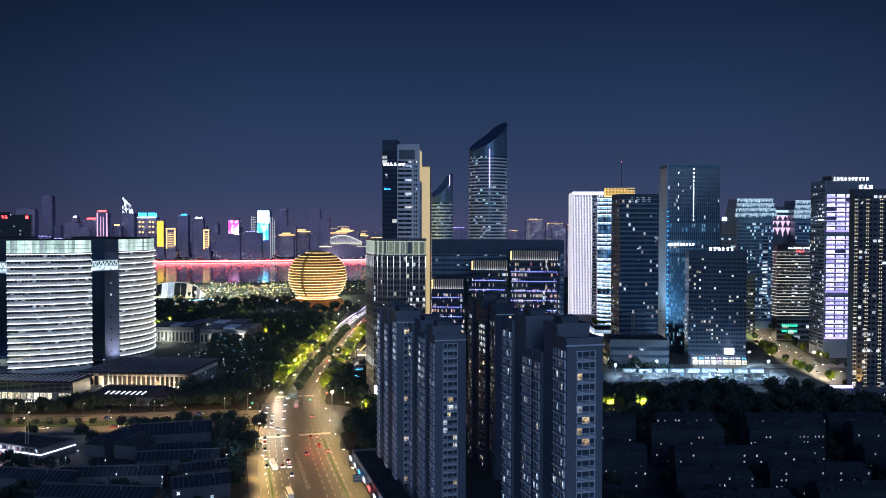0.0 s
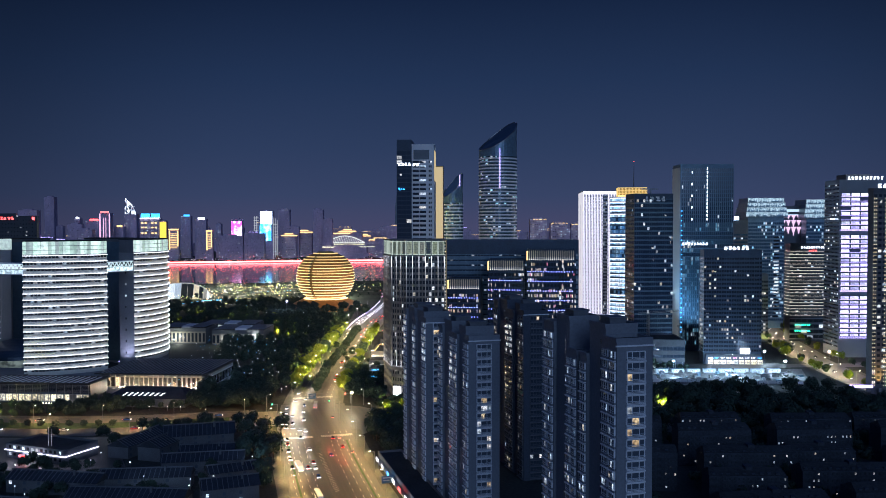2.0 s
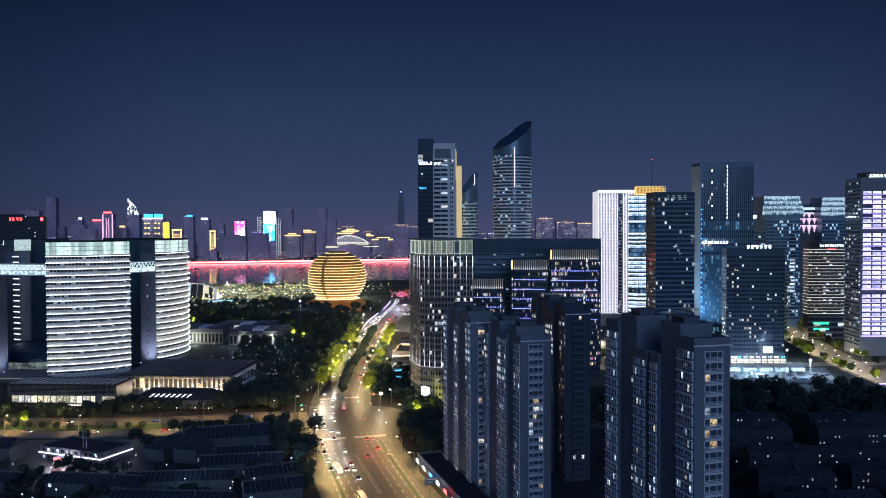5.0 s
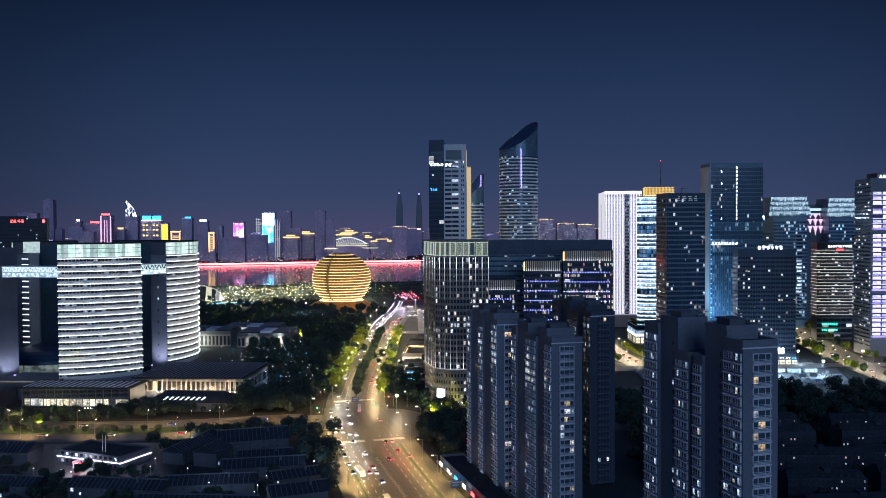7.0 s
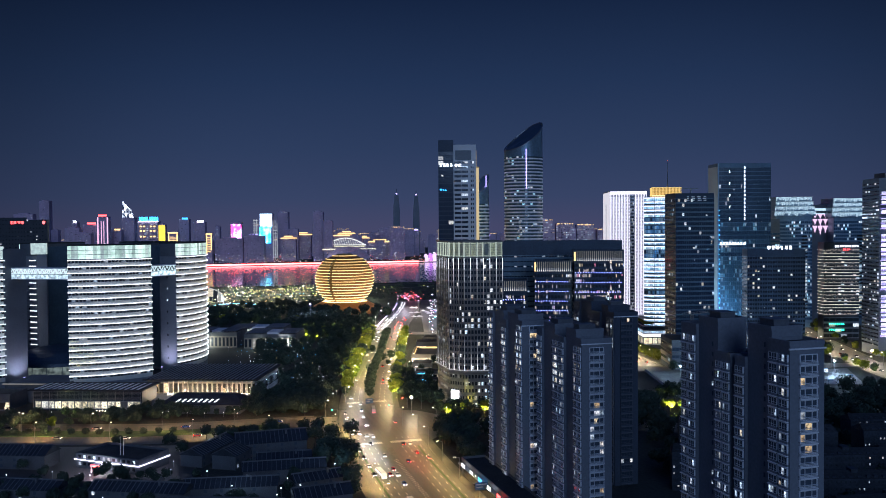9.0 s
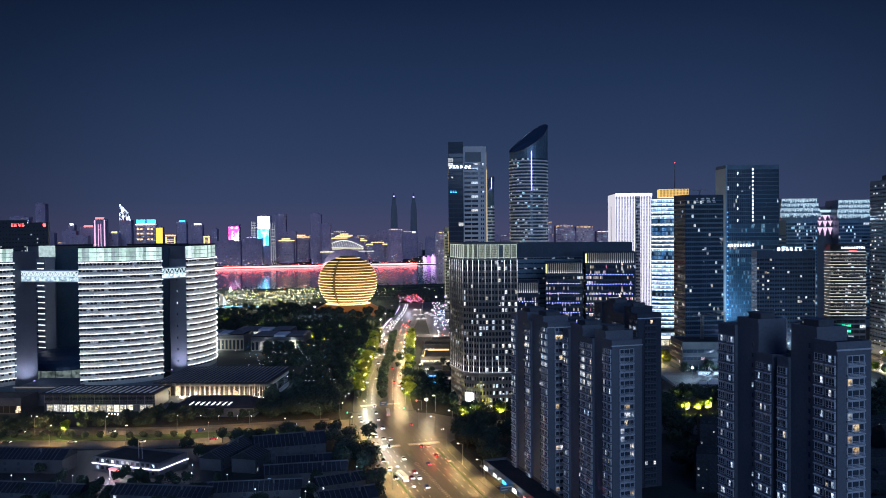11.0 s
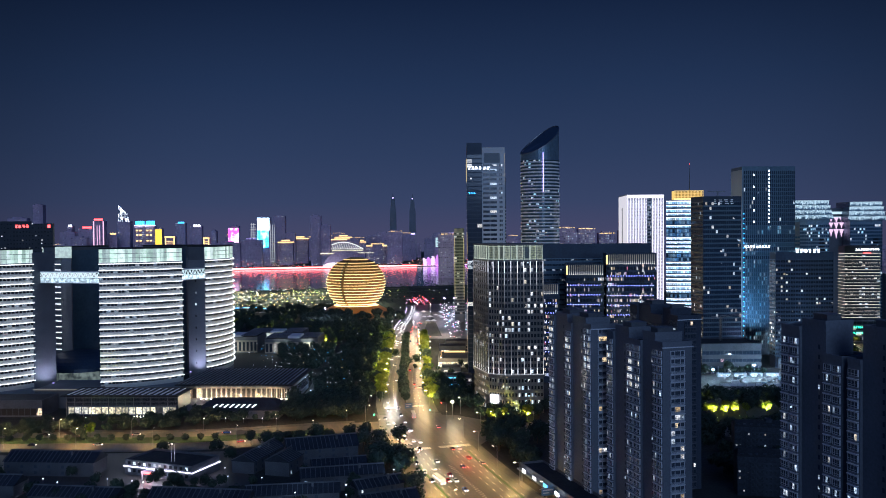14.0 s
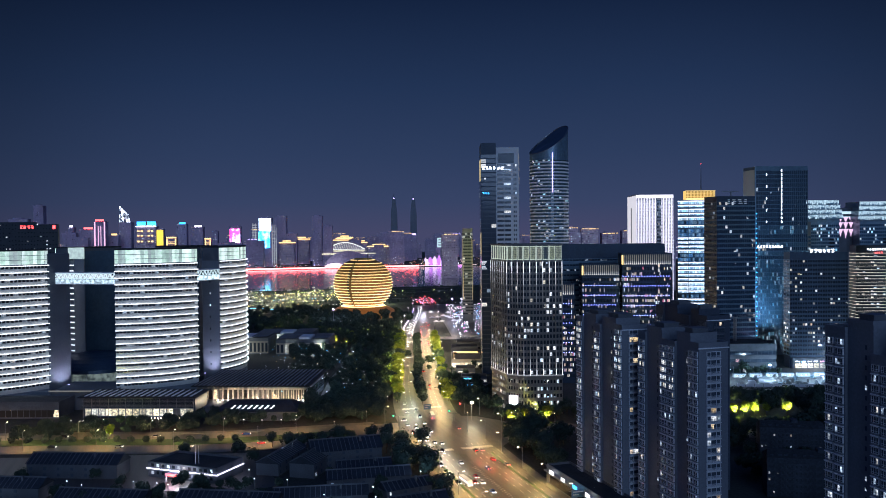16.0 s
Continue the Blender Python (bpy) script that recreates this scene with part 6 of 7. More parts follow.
tagged(new("embankment_trees", s.mesh("embankment_trees", "leaf")), "row of trees on the far bank reddened by the light strips", "trees", kind="stuff")
th = far_block(-381, 3224, 38, 30, 166, "high-rise outlined with pink light lines")
part("pink_line", Shape().box(0, 4, -1, 0, 20, 164).box(34, 38, -1, 0, 20, 164).box(13, 15, -0.6, 0, 30, 150).box(22, 24, -0.6, 0, 30, 150).mesh("pink_line", "led_rose"), th)
part("red_sign", Shape().box(4, 34, -1, 0, 167, 173).mesh("red_sign", "led_red"), th)
th = far_block(-310, 3361, 46, 30, 165, "high-rise with a swirling white lit crown")
s = Shape()
for i in range(10):
    s.poly([(2 + i * 4.2, 0, 164 - i * 0.3), (6 + i * 4.2, 0, 164), (9 + i * 3.4, 0, 222 - i * 4.2), (4 + i * 3.6, 0, 224 - i * 3.2)])
part("swirl_crown", s.mesh("swirl_crown", "w_swirl"), th, label="white lit swirling crown")
th = far_block(-242, 3185, 70, 30, 148, "pair of high-rises with bright blue caps", density=0.8)
for x in (2, 38):
    part("blue_cap", Shape().box(x + 2, x + 26, -2, 20, 150, 164).mesh("blue_cap", "led_cyan"), th)
    part("cap_brim", Shape().box(x - 2, x + 30, -4, 20, 146.5, 148.6).mesh("cap_brim", "led"), th)
    for z in (92, 112, 128):
        part("gold_window", Shape().box(x + 3, x + 10, -1, 0, z, z + 5).box(x + 15, x + 22, -1, 0, z, z + 5).mesh("gold_window", "led_gold"), th, kind="stuff")
th = far_block(-172, 3123, 23, 20, 137, "high-rise carrying a yellow lit wall")
part("yellow_wall", Shape().box(0, 23, -1, 0, 44, 134).mesh("yellow_wall", "led_yellow"), th)
th = far_block(70, 3076, 38, 24, 144, "high-rise with a magenta screen")
part("magenta_screen", Shape().box(1, 37, -1, 0, 78, 136).mesh("magenta_screen", "led_magenta"), th)
th = far_block(169, 3070, 46, 30, 172, "high-rise with a huge blue and white screen")
part("screen", Shape().box(0, 40, -1, 0, 67, 124).box(2, 42, -1, 0, 124, 128).mesh("screen", "led_sky"), th, label="huge screen of blue and white patterns")
part("bright_screen", Shape().box(2, 44, -1.6, -1.1, 128, 172).mesh("bright_screen", "led_glare"), th, label="glaring bluish white upper half of the screen")
for i in range(10):
    part("floor_line", Shape().box(-22, -4, -1, 0, 66 + i * 9, 68.5 + i * 9).box(47, 62, -1, 0, 16 + i * 12, 18 + i * 12).mesh("floor_line", "led_dimfin"), th, kind="stuff")
for x0, z0, z1 in ((-20, 60, 154), (-12, 60, 154), (47, 8, 150), (54, 8, 148), (61, 14, 140)):
    part("light_line", Shape().box(x0, x0 + 2.0, -1, 0, z0, z1).mesh("light_line", "led_dimfin"), th)
for x, y, W, H, lb in ((27, 3056, 84, 86, 0), (113, 3042, 70, 94, 0), (257, 3358, 44, 184, 0), (358, 3070, 36, 179, 0), (386, 3009, 32, 144, 0), (-681, 3933, 42, 244, 0), (-724, 3632, 74, 183, 0)):
    far_block(x, y, W, 30, H, "dark distant high-rise in the haze", density=0.13)
for x, y in ((765, 3553), (871, 3624)):
    th = thing("supertall_tower", "dark supertall tower fading into the night haze", "skyscraper", x, y, -16, group="far skyline")
    part("wall", Shape().prism([(0, 0), (32, 0), (32, 32), (0, 32)], 0, 215, 0, [(3, 3), (29, 3), (29, 29), (3, 29)]).prism([(5, 5), (27, 5), (27, 27), (5, 27)], 215, 262, 0, [(9, 9), (23, 9), (23, 23), (9, 23)]).mesh("wall", "concrete"), th)
    part("spire", Shape().tube(16, 16, 262, 285, 3, 0.5).mesh("spire", "metal"), th)
    part("beacon", Shape().box(13, 19, 9, 10, 262, 267).mesh("beacon", "led_violet"), th)
th = thing("stadium", "distant stadium with a white trussed arch roof", "stadium", 420, 2996, -16)
part("stand", Shape().box(0, 118, 0, 60, 0, 50).mesh("stand", "hazewall"), th)
s = Shape()
for i in range(18):
    t0, t1 = i / 18, (i + 1) / 18
    rise = lambda t: 60 + 24 * math.sin(math.pi * (0.2 + 0.8 * t))
    a, b = (112 * t0, -1, rise(t0)), (112 * t1, -1, rise(t1))
    s.bar(a, b, 1.3).bar((112 * t0, -1, 60), b, 0.5).bar((112 * t0, -1, 60), (112 * t1, -1, 60), 0.8)
part("arch_truss", s.mesh("arch_truss", "led_pearl"), th)
part("gold_band", Shape().box(2, 112, -1.5, 0, 52, 57).mesh("gold_band", "w_shop"), th)
part("gold_band", Shape().box(-40, 30, -1.5, 0, 42, 46).box(60, 150, -1.5, 0, 44, 47).mesh("gold_band", "w_shop"), th)
th = thing("white_dome", "low white lit dome on the far bank", "dome", 402, 2866)
s = Shape()
for i in range(16):
    t0, t1 = math.pi * i / 16, math.pi * (i + 1) / 16
    s.poly([(36 * math.cos(t0), 0, 17 * math.sin(t0)), (36 * math.cos(t1), 0, 17 * math.sin(t1)), (24 * math.cos(t1), 30, 15 * math.sin(t1)), (24 * math.cos(t0), 30, 15 * math.sin(t0))], 1)
    s.poly([(36 * math.cos(t0), 0, 17 * math.sin(t0)), (0, -6, 2), (36 * math.cos(t1), 0, 17 * math.sin(t1))], 0)
M["dome_glow"] = screen_mat("dome_glow", ((1.0, 0.55, 0.5), (1.0, 0.75, 0.72), (1.0, 0.9, 0.9)), 1.0, 0.06)
part("shell", s.mesh("shell", "dome_glow", "led_soft"), th)
th = thing("dark_dome", "broad dark domed hall on the far bank", "hall", 455, 2900)
s = Shape()
for i in range(20):
    t0, t1 = math.pi * i / 20, math.pi * (i + 1) / 20
    s.poly([(80 * math.cos(t0), 0, 56 * math.sin(t0)), (80 * math.cos(t1), 0, 56 * math.sin(t1)), (40 * math.cos(t1), 70, 40 * math.sin(t1)), (40 * math.cos(t0), 70, 40 * math.sin(t0))])
    s.poly([(80 * math.cos(t0), 0, 56 * math.sin(t0)), (0, 0, 0), (80 * math.cos(t1), 0, 56 * math.sin(t1))])
part("shell", s.mesh("shell", "hazewall"), th)
th = far_block(803, 3013, 70, 20, 62, "block carrying a pale lit board")
part("board", Shape().box(6, 62, -1, 0, 62, 96).mesh("board", "led_board"), th)
for i in range(5):
    part("lettering", Shape().box(10, 58 - i % 3 * 7, -1.6, -1.1, 66 + i * 6, 68.4 + i * 6).mesh("lettering", "hazewall"), th)
th = thing("lotus_hall", "petal-roofed hall floodlit in violet", "hall", 776, 2866)
M["lotus_glow"], M["petal_glow"] = lamp_mat("violet_petal", (0.75, 0.22, 0.95), 0.9), lamp_mat("pale_violet_petal", (0.95, 0.6, 1.0), 1.1)
for i in range(8):
    x = -48 + i * 13.7
    part("petal", Shape().poly([(x - 5, 0, 0), (x + 5, 0, 0), (x + 7.5 + (i - 3.5) * 1.5, -5, 22), (x + 2 + (i - 3.5) * 3, -9, 38 - abs(i - 3.5) * 3), (x - 1 + (i - 3.5) * 3, -9, 38 - abs(i - 3.5) * 3), (x - 7 + (i - 3.5) * 1.5, -5, 20)]).poly([(x - 5, 0, 0), (x - 7.5, -5, 26), (x - 6, 12, 24), (x - 4, 12, 0)]).mesh("petal", "lotus_glow" if i % 2 else "petal_glow"), th)
th = far_block(-401, 1577, 120, 6, 137, "broad dark office block with a red sign", "w_off", wall="glasswall", density=0.8)
part("red_sign", sign_mesh(4, 7, "led_red", 20), th, pose(58, 0, 130) @ Matrix.Scale(0.8, 4), "red illuminated rooftop sign")
part("red_lamp", Shape().box(112, 116, -1, 0, 130, 135).mesh("red_lamp", "led_red"), th)
for x, y, W, H in ((-15, 3000, 20, 105), (-139, 3050, 33, 110)):
    th = far_block(x, y, W, 20, H, "high-rise outlined with golden lights", density=0.3)
    s = Shape().box(-1, W + 1, -1, 0, H - 5, H).box(0, 4, -1, 0, H * 0.35, H - 7).box(W - 4, W, -1, 0, H * 0.45, H - 7)
    for i in range(9):
        s.box(5, W - 5, -1, 0, H * 0.4 + i * 6, H * 0.4 + i * 6 + 1.6)
    part("gold_line", s.mesh("gold_line", "led_gold"), th, kind="stuff")
for x, y, W, H in ((322, 3300, 59, 101), (470, 3350, 113, 95), (578, 3150, 87, 72), (593, 3400, 35, 84), (257, 3200, 54, 89), (505, 3380, 60, 104)):
    th = far_block(x, y, W, 24, H, "long block crowned with bright golden eaves", density=0.5)
    s = Shape().prism([(-3, -3), (W + 3, -3), (W + 3, 20), (-3, 20)], H - 7, H - 3.5, 0, [(0, 0), (W, 0), (W, 18), (0, 18)]).box(W * 0.2, W * 0.75, -2, 10, H - 1, H + 3)
    part("golden_eave", s.mesh("golden_eave", "led_gold"), th, kind="stuff")
for x, y, W, H, k in ((-106, 3300, 36, 157, "led_cyan"), (20, 3250, 18, 128, ""), (-55, 3200, 41, 145, "led"), (-437, 3300, 53, 141, "led_red"), (-490, 3250, 50, 127, ""), (-474, 3300, 19, 148, "led"), (-200, 3380, 40, 120, "led"), (-340, 3300, 34, 118, "led_gold"), (640, 3450, 50, 100, ""), (820, 3500, 46, 108, "led_violet")):
    th = far_block(x, y, W, 24, H, "hazy distant high-rise with a lit roof sign", density=0.2)
    if k:
        part("roof_sign", Shape().box(W * 0.3, W * 0.9, -1.2, 0, H - 1, H + 5).mesh("roof_sign", k), th)
for i in range(8):
    far_block(-520 + i * 14 + rng.uniform(-30, 30), 1500 + rng.uniform(0, 120), rng.uniform(24, 40), 24, rng.uniform(50, 95), "mid-rise block near the river", "w_off", wall="concrete_d")
for i in range(5):
    th = far_block(800 + i * 52, 2062 - i * 14, 44, 26, (137, 127, 124, 112, 118)[i], "residential high-rise with golden roof lights", trim="led_gold", density=0.85)
for i in range(70):
    x = -1250 + i * 37 + rng.uniform(-14, 14)
    y = rng.uniform(2980, 3900)
    H = rng.choice((45, 60, 70, 85, 100, 115)) * rng.uniform(0.8, 1.2)
    far_block(x * y / 3000, y, rng.uniform(26, 60), 26, H, "distant high-rise with scattered lit windows", trim=rng.choice((None, None, None, None, "led_gold", "led_gold", "led_violet")), density=rng.choice((0.08, 0.12, 0.3)))
for i in range(26):
    x = 560 + i * 62 + rng.uniform(-20, 20)
    far_block(x, 1450 + rng.uniform(0, 700), rng.uniform(30, 54), 26, rng.uniform(60, 118), "residential high-rise behind the business quarter", trim=rng.choice((None, "led_gold")), density=0.6)
for i in range(22):
    far_block(-700 + i * 130 + rng.uniform(-40, 40), rng.uniform(4000, 4700), rng.uniform(60, 130), 30, rng.uniform(55, 105), "long distant block with golden roof lights", trim="led_gold", density=0.12)

# ---- trees, lamps and vehicles ----


def crown_mesh(seed, h, r, n):
    """A broken crown of leaf clumps: small crossed blades round several limbs."""
    q = random.Random(seed)
    s = Shape()
    lobes = [(q.uniform(-0.45, 0.45) * r, q.uniform(-0.45, 0.45) * r, h * q.uniform(0.5, 0.86), r * q.uniform(0.4, 0.66)) for _ in range(9)] + [(0, 0, h * 0.72, r * 0.7)]
    for i in range(n):
        x, y, z, b = lobes[i % len(lobes)]
        d = Vector((q.gauss(0, 1), q.gauss(0, 1), q.gauss(0, 0.85))).normalized()
        p = Vector((x, y, z)) + d * b * q.uniform(0.72, 1.05)
        u = Vector((q.gauss(0, 1), q.gauss(0, 1), q.gauss(0, 1))).normalized()
        v = d.cross(u).normalized()
        u = (u - 0.6 * d * u.dot(d)).normalized()
        k = q.uniform(0.35, 0.75) * (0.6 + r * 0.1)
        s.poly([p - u * k, p - v * k * 0.8 + d * 0.15, p + u * k, p + v * k * 0.8 - d * 0.1])
    return s.mesh("crown", "leaf")


def trunk_mesh(seed, h):
    q = random.Random(seed)
    s = Shape().tube(0, 0, -0.3, h * 0.45, 0.24, 0.15, 7)
    for i in range(5):
        a = i * 1.3 + q.uniform(-0.3, 0.3)
        s.bar((0, 0, h * (0.3 + 0.03 * i)), (math.cos(a) * h * 0.22, math.sin(a) * h * 0.22, h * q.uniform(0.6, 0.75)), 0.07)
    return s.mesh("trunk", "bark")


FOREST = [(crown_mesh(k, h, r, n), trunk_mesh(k, h)) for k, h, r, n in ((1, 9.5, 4.2, 620), (2, 11.5, 5.0, 760), (3, 8.0, 3.6, 480), (4, 13.0, 4.6, 760), (5, 10.5, 5.4, 760))]
REST, UPLIT = [], [(22, 935), (52, 915), (60, 930), (-2, 1010), (30, 1040), (-139, 563), (97, 524), (108, 526), (120, 522), (88, 488), (236.4, 493.6), (243.4, 491.6), (252.4, 492.6), (270.9, 485), (34.4, 942.6), (70.4, 922.6)]


LIT_CROWNS = {}


def lit_crown(k):
    """The crown of a lamplit tree, with the light put into a yellow-green leaf colour."""
    if k not in LIT_CROWNS:
        LIT_CROWNS[k] = FOREST[k][0].copy()
        LIT_CROWNS[k].materials[0] = M["leaf_lit"]
    return LIT_CROWNS[k]


WALK = [(-9, 606), (-4, 636), (4, 664), (20, 722), (34, 764), (50, 812), (64, 868)]
GLADES = [(*a, *b, 5) for a, b in zip(WALK, WALK[1:])] + [(244, 492, 226, 464, 13), (268, 486, 252, 462, 8), (472, 545, 428, 470, 22), (150, 338, 175, 326, 14), (190, 386, 205, 378, 13), (20, 912, 76, 890, 24), (104, 508, 120, 502, 12), (90, 476, 108, 486, 6)]


def cleared(x, y):
    """True on paths, in glades and in front of lit tree groups."""
    for x0, y0, x1, y1, r in GLADES:
        k = max(0, min(1, ((x - x0) * (x1 - x0) + (y - y0) * (y1 - y0)) / ((x1 - x0) ** 2 + (y1 - y0) ** 2)))
        if math.hypot(x - x0 - k * (x1 - x0), y - y0 - k * (y1 - y0)) < r:
            return True
    return False


def tree(x, y, kind=None, size=1.0, label="dark leafy street tree", rest=False):
    k = rng.randrange(5) if kind is None else kind
    m = pose(x, y, 0, 0, 0, rng.uniform(0, 360)) @ Matrix.Scale(size * rng.uniform(0.85, 1.15), 4)
    if "lit" not in label and cleared(x, y):
        return
    if rest:
        REST.append((k, m, "yellow" in label))
        return
    cm, tm = FOREST[k]
    th = tagged(new("tree"), label, "tree", "trees")
    th.matrix_basis = m
    part("trunk", tm, th)
    part("crown", lit_crown(k) if "yellow" in label else cm, th)


def mid(y):
    c = [p for p, w in AVE if abs(p.y - y) < 14]
    return min(c, key=lambda p: abs(p.y - y)).x if c else 50


AVE = curve(AVENUE)
y = 592
while y < 1060:
    x = -14 + (y - 586) * 0.075
    end = mid(y) - 23
    while x < end:
        if not (-5 < x < 52 and 870 < y < 1000):
            tree(x + rng.uniform(-3, 3), y + rng.uniform(-3, 3), size=1.05, label="dark park tree in a dense grove", rest=y > 640)
        x += 10.5
    y += 10.5
for x, y, a in along(AVENUE, 7.5, 0, 596, 940):
    tree(x, y, rng.choice((0, 2)), 1.05, "clipped tree on the avenue median")
for off in (-17, 19):
    for x, y, a in along(AVENUE, 13, off, 598, 960, 8):
        lit = rng.random() < (0.8 if off < 0 else 0.55)
        tree(x, y, rng.choice((0, 2, 4)), rng.uniform(0.95, 1.35) if off < 0 else rng.uniform(0.8, 1.1), *(("roadside tree lit yellow-green from below",) if lit else ("dark roadside tree beside the avenue",)))
        if lit:
            UPLIT.append((x + (-0.5 if off < 0 else 0.5) - 1.6, y - 7.4))
for x, y in ((-49, 520), (-42, 508), (-36, 500), (-30, 512), (-24, 503), (12, 500), (18, 492), (14, 452), (20, 444), (22, 462), (10, 460), (14, 470), (27, 482), (8, 486), (4, 505), (-6, 514), (-14, 508), (14, 425), (10, 410), (5, 440), (12, 395)):
    tree(x, y, size=1.0)
for i in range(34):
    tree(rng.uniform(80, 112), rng.uniform(462, 500), size=1.0)
for i in range(24):
    tree(rng.uniform(77, 86), rng.uniform(415, 486), size=0.95)
for i in range(22):
    tree(rng.uniform(104, 150), rng.uniform(640, 820), size=0.7, rest=True)
for i in range(9):
    tree(321 + i * 5.6 + rng.uniform(-2, 2), 629.5 - i * 1.8, size=0.62 + 0.25 * (i % 3 == 0), rest=True)
for i in range(26):
    tree(rng.uniform(92, 150), rng.uniform(528, 556), size=0.8)
for i in range(40):
    tree(rng.uniform(98, 146), rng.uniform(572, 655), size=0.75, rest=True)
for i in range(120):
    a, b = rng.random(), rng.random()
    tree(270 + a * 165 - b * 18, 540 - a * 104 - b * 40, size=1.0, rest=i > 30)
for i in range(380):
    tree(rng.uniform(150, 430), rng.uniform(235, 440), size=0.85, rest=True)
for i in range(170):
    x = rng.uniform(190, 440)
    tree(x, 432 - (x - 190) * 0.12 + rng.uniform(0, 105), size=1.1, rest=True)
for i in range(28):
    tree(rng.uniform(-200, -60), rng.uniform(375, 520), size=0.75, label="tree among low houses", rest=True)
for i in range(110):
    tree(rng.uniform(-210, 12), rng.uniform(360, 455), size=0.62, rest=True)
for x, y in ((-1, 985), (6, 990), (86, 968), (93, 962), (100, 960), (108, 900), (112, 860), (82, 980), (40, 1060), (-20, 1130), (-60, 1050), (-45, 1085), (20, 1100), (58, 1030), (-90, 1120), (70, 1090)):
    tree(x, y, 0, 1.0, "park tree lit yellow-green from below")
    UPLIT.append((x - 1.6, y - 7.4))
for x, y in ((235, 503), (238, 501), (245, 499), (249, 501), (254, 500), (260, 497), (272.5, 492.4), (23.6, 942.4), (36, 950), (53.6, 922.4), (61.6, 937.4), (72, 930), (98.6, 531.4), (109.6, 533.4), (121.6, 529.4), (89.6, 495.4), (-137.4, 570.4)):
    tree(x, y, 0, 0.9, "garden tree lit yellow-green from below")
for i in range(150):
    tree(rng.uniform(-190, 24), rng.uniform(572, 602), size=0.66, rest=True)
for i in range(30):
    tree(rng.uniform(-12, 28), rng.uniform(600, 700), size=0.95, rest=True)
for i in range(34):
    tree(rng.uniform(-24, 26), rng.uniform(566, 606), size=0.9, rest=True)
for i in range(70):
    a = rng.random()
    tree(rng.uniform(-4, 26) + a * 8, 564 + a * 66, size=0.95, rest=True)
for i in range(30):
    tree(rng.uniform(84, 104), rng.uniform(560, 640), size=0.8, rest=True)
for i in range(16):
    tree(rng.uniform(82, 102), rng.uniform(588, 640), size=0.65, rest=True)
for x, y, a in along(COURT, 9, -13.5, 672, 800) + along(COURT, 8, 13.5, 672, 760) + along(COURT, 9, 20, 684, 740):
    tree(x, y, 2, 1.0, "court tree lit yellow-green by a lamp", rest=True)
UPLIT += [(x, y) for x, y, a in along(SOUTH, 39, 14.5, 480, 880)]
for x, y, a in along(SOUTH, 13, 17, 480, 880) + along(SOUTH, 13, -17, 480, 880):
    if rng.random() < 0.7:
        tree(x + rng.uniform(-3, 3), y + rng.uniform(-5, 5), size=rng.uniform(0.55, 1.1), label="street tree lit yellow-green" if rng.random() < 0.45 else "dark street tree", rest=True)
for i in range(430):
    tree(rng.uniform(-200, 130), rng.uniform(1040, 1310), size=1.05, rest=True)
for i in range(60):
    tree(rng.uniform(60, 205), rng.uniform(1100, 1185), size=1.15, rest=True)
for x, y in ((-141, 566), (-152, 590), (-120, 600), (-100, 592), (-60, 586), (-30, 578), (-150, 604)):
    tree(x, y, 2, 0.9)
for i in range(14):
    v, u = (2.6, 1.5 + i * 1.4) if i < 7 else (4 + (i - 7) * 5.4, 2.6)
    cm, tm = FOREST[2]
    th = tagged(new("tree"), "small terrace tree lit pale green", "tree", "trees")
    th.matrix_basis = pose(377.7, 778, 19, 0, 0, -18) @ pose(u, v, 0, 0, 0, i * 77) @ Matrix.Scale(0.5, 4)
    part("trunk", tm, th)
    part("crown", lit_crown(2), th)
bush = crown_mesh(9, 3.2, 2.6, 260)
for x, y, a in along(WEST, 8.5, 0, 540, 640):
    if x < -60:
        tagged(placed(new("round_bush", bush), pose(x, y, -0.2, 0, 0, rng.uniform(0, 360))), "round clipped bush on the median", "bush", "bushes")
# the woods and groves past the trees that stand singly
for lamplit in (False, True):
    gather = [[], [], 0]
    for k, m, f in REST:
        if f != lamplit:
            continue
        me = FOREST[k][0]
        co = np.empty(len(me.vertices) * 3)
        me.vertices.foreach_get("co", co)
        w = np.array(m)
        gather[0].append(co.reshape(-1, 3) @ w[:3, :3].T + w[:3, 3])
        gather[1].append(np.arange(len(me.vertices)).reshape(-1, 4) + gather[2])
        gather[2] += len(me.vertices)
    me = bpy.data.meshes.new("grove")
    me.from_pydata(np.concatenate(gather[0]).tolist(), [], np.concatenate(gather[1]).tolist())
    me.materials.append(M["leaf_lit" if lamplit else "leaf"])
    tagged(new("roadside_grove" if lamplit else "grove", me), "street trees lit yellow-green along the curving road" if lamplit else "dense dark groves of leafy city trees", "grove", kind="stuff")
# riverside park: joined far woods
s = Shape()
q = random.Random(5)
for i in range(5200):
    x, y = q.uniform(-420, 620), q.uniform(1290, 1800)
    if 196 < x < 420 and y < 1370 or (x + 52) ** 2 + (y - 1465) ** 2 < 3600:
        continue
    z, k = q.uniform(1, 8), q.uniform(1.0, 2.2)
    u, v = Vector((q.gauss(0, 1), q.gauss(0, 1), q.gauss(0, 1))).normalized() * k, Vector((q.gauss(0, 1), q.gauss(0, 1), q.gauss(0, 1))).normalized() * k
    p = Vector((x, y, z))
    s.poly([p - u, p - v, p + u, p + v])
tagged(new("riverside_wood", s.mesh("riverside_wood", "leaf")), "dark riverside park wood with scattered lights", "wood", kind="stuff")
s = Shape()
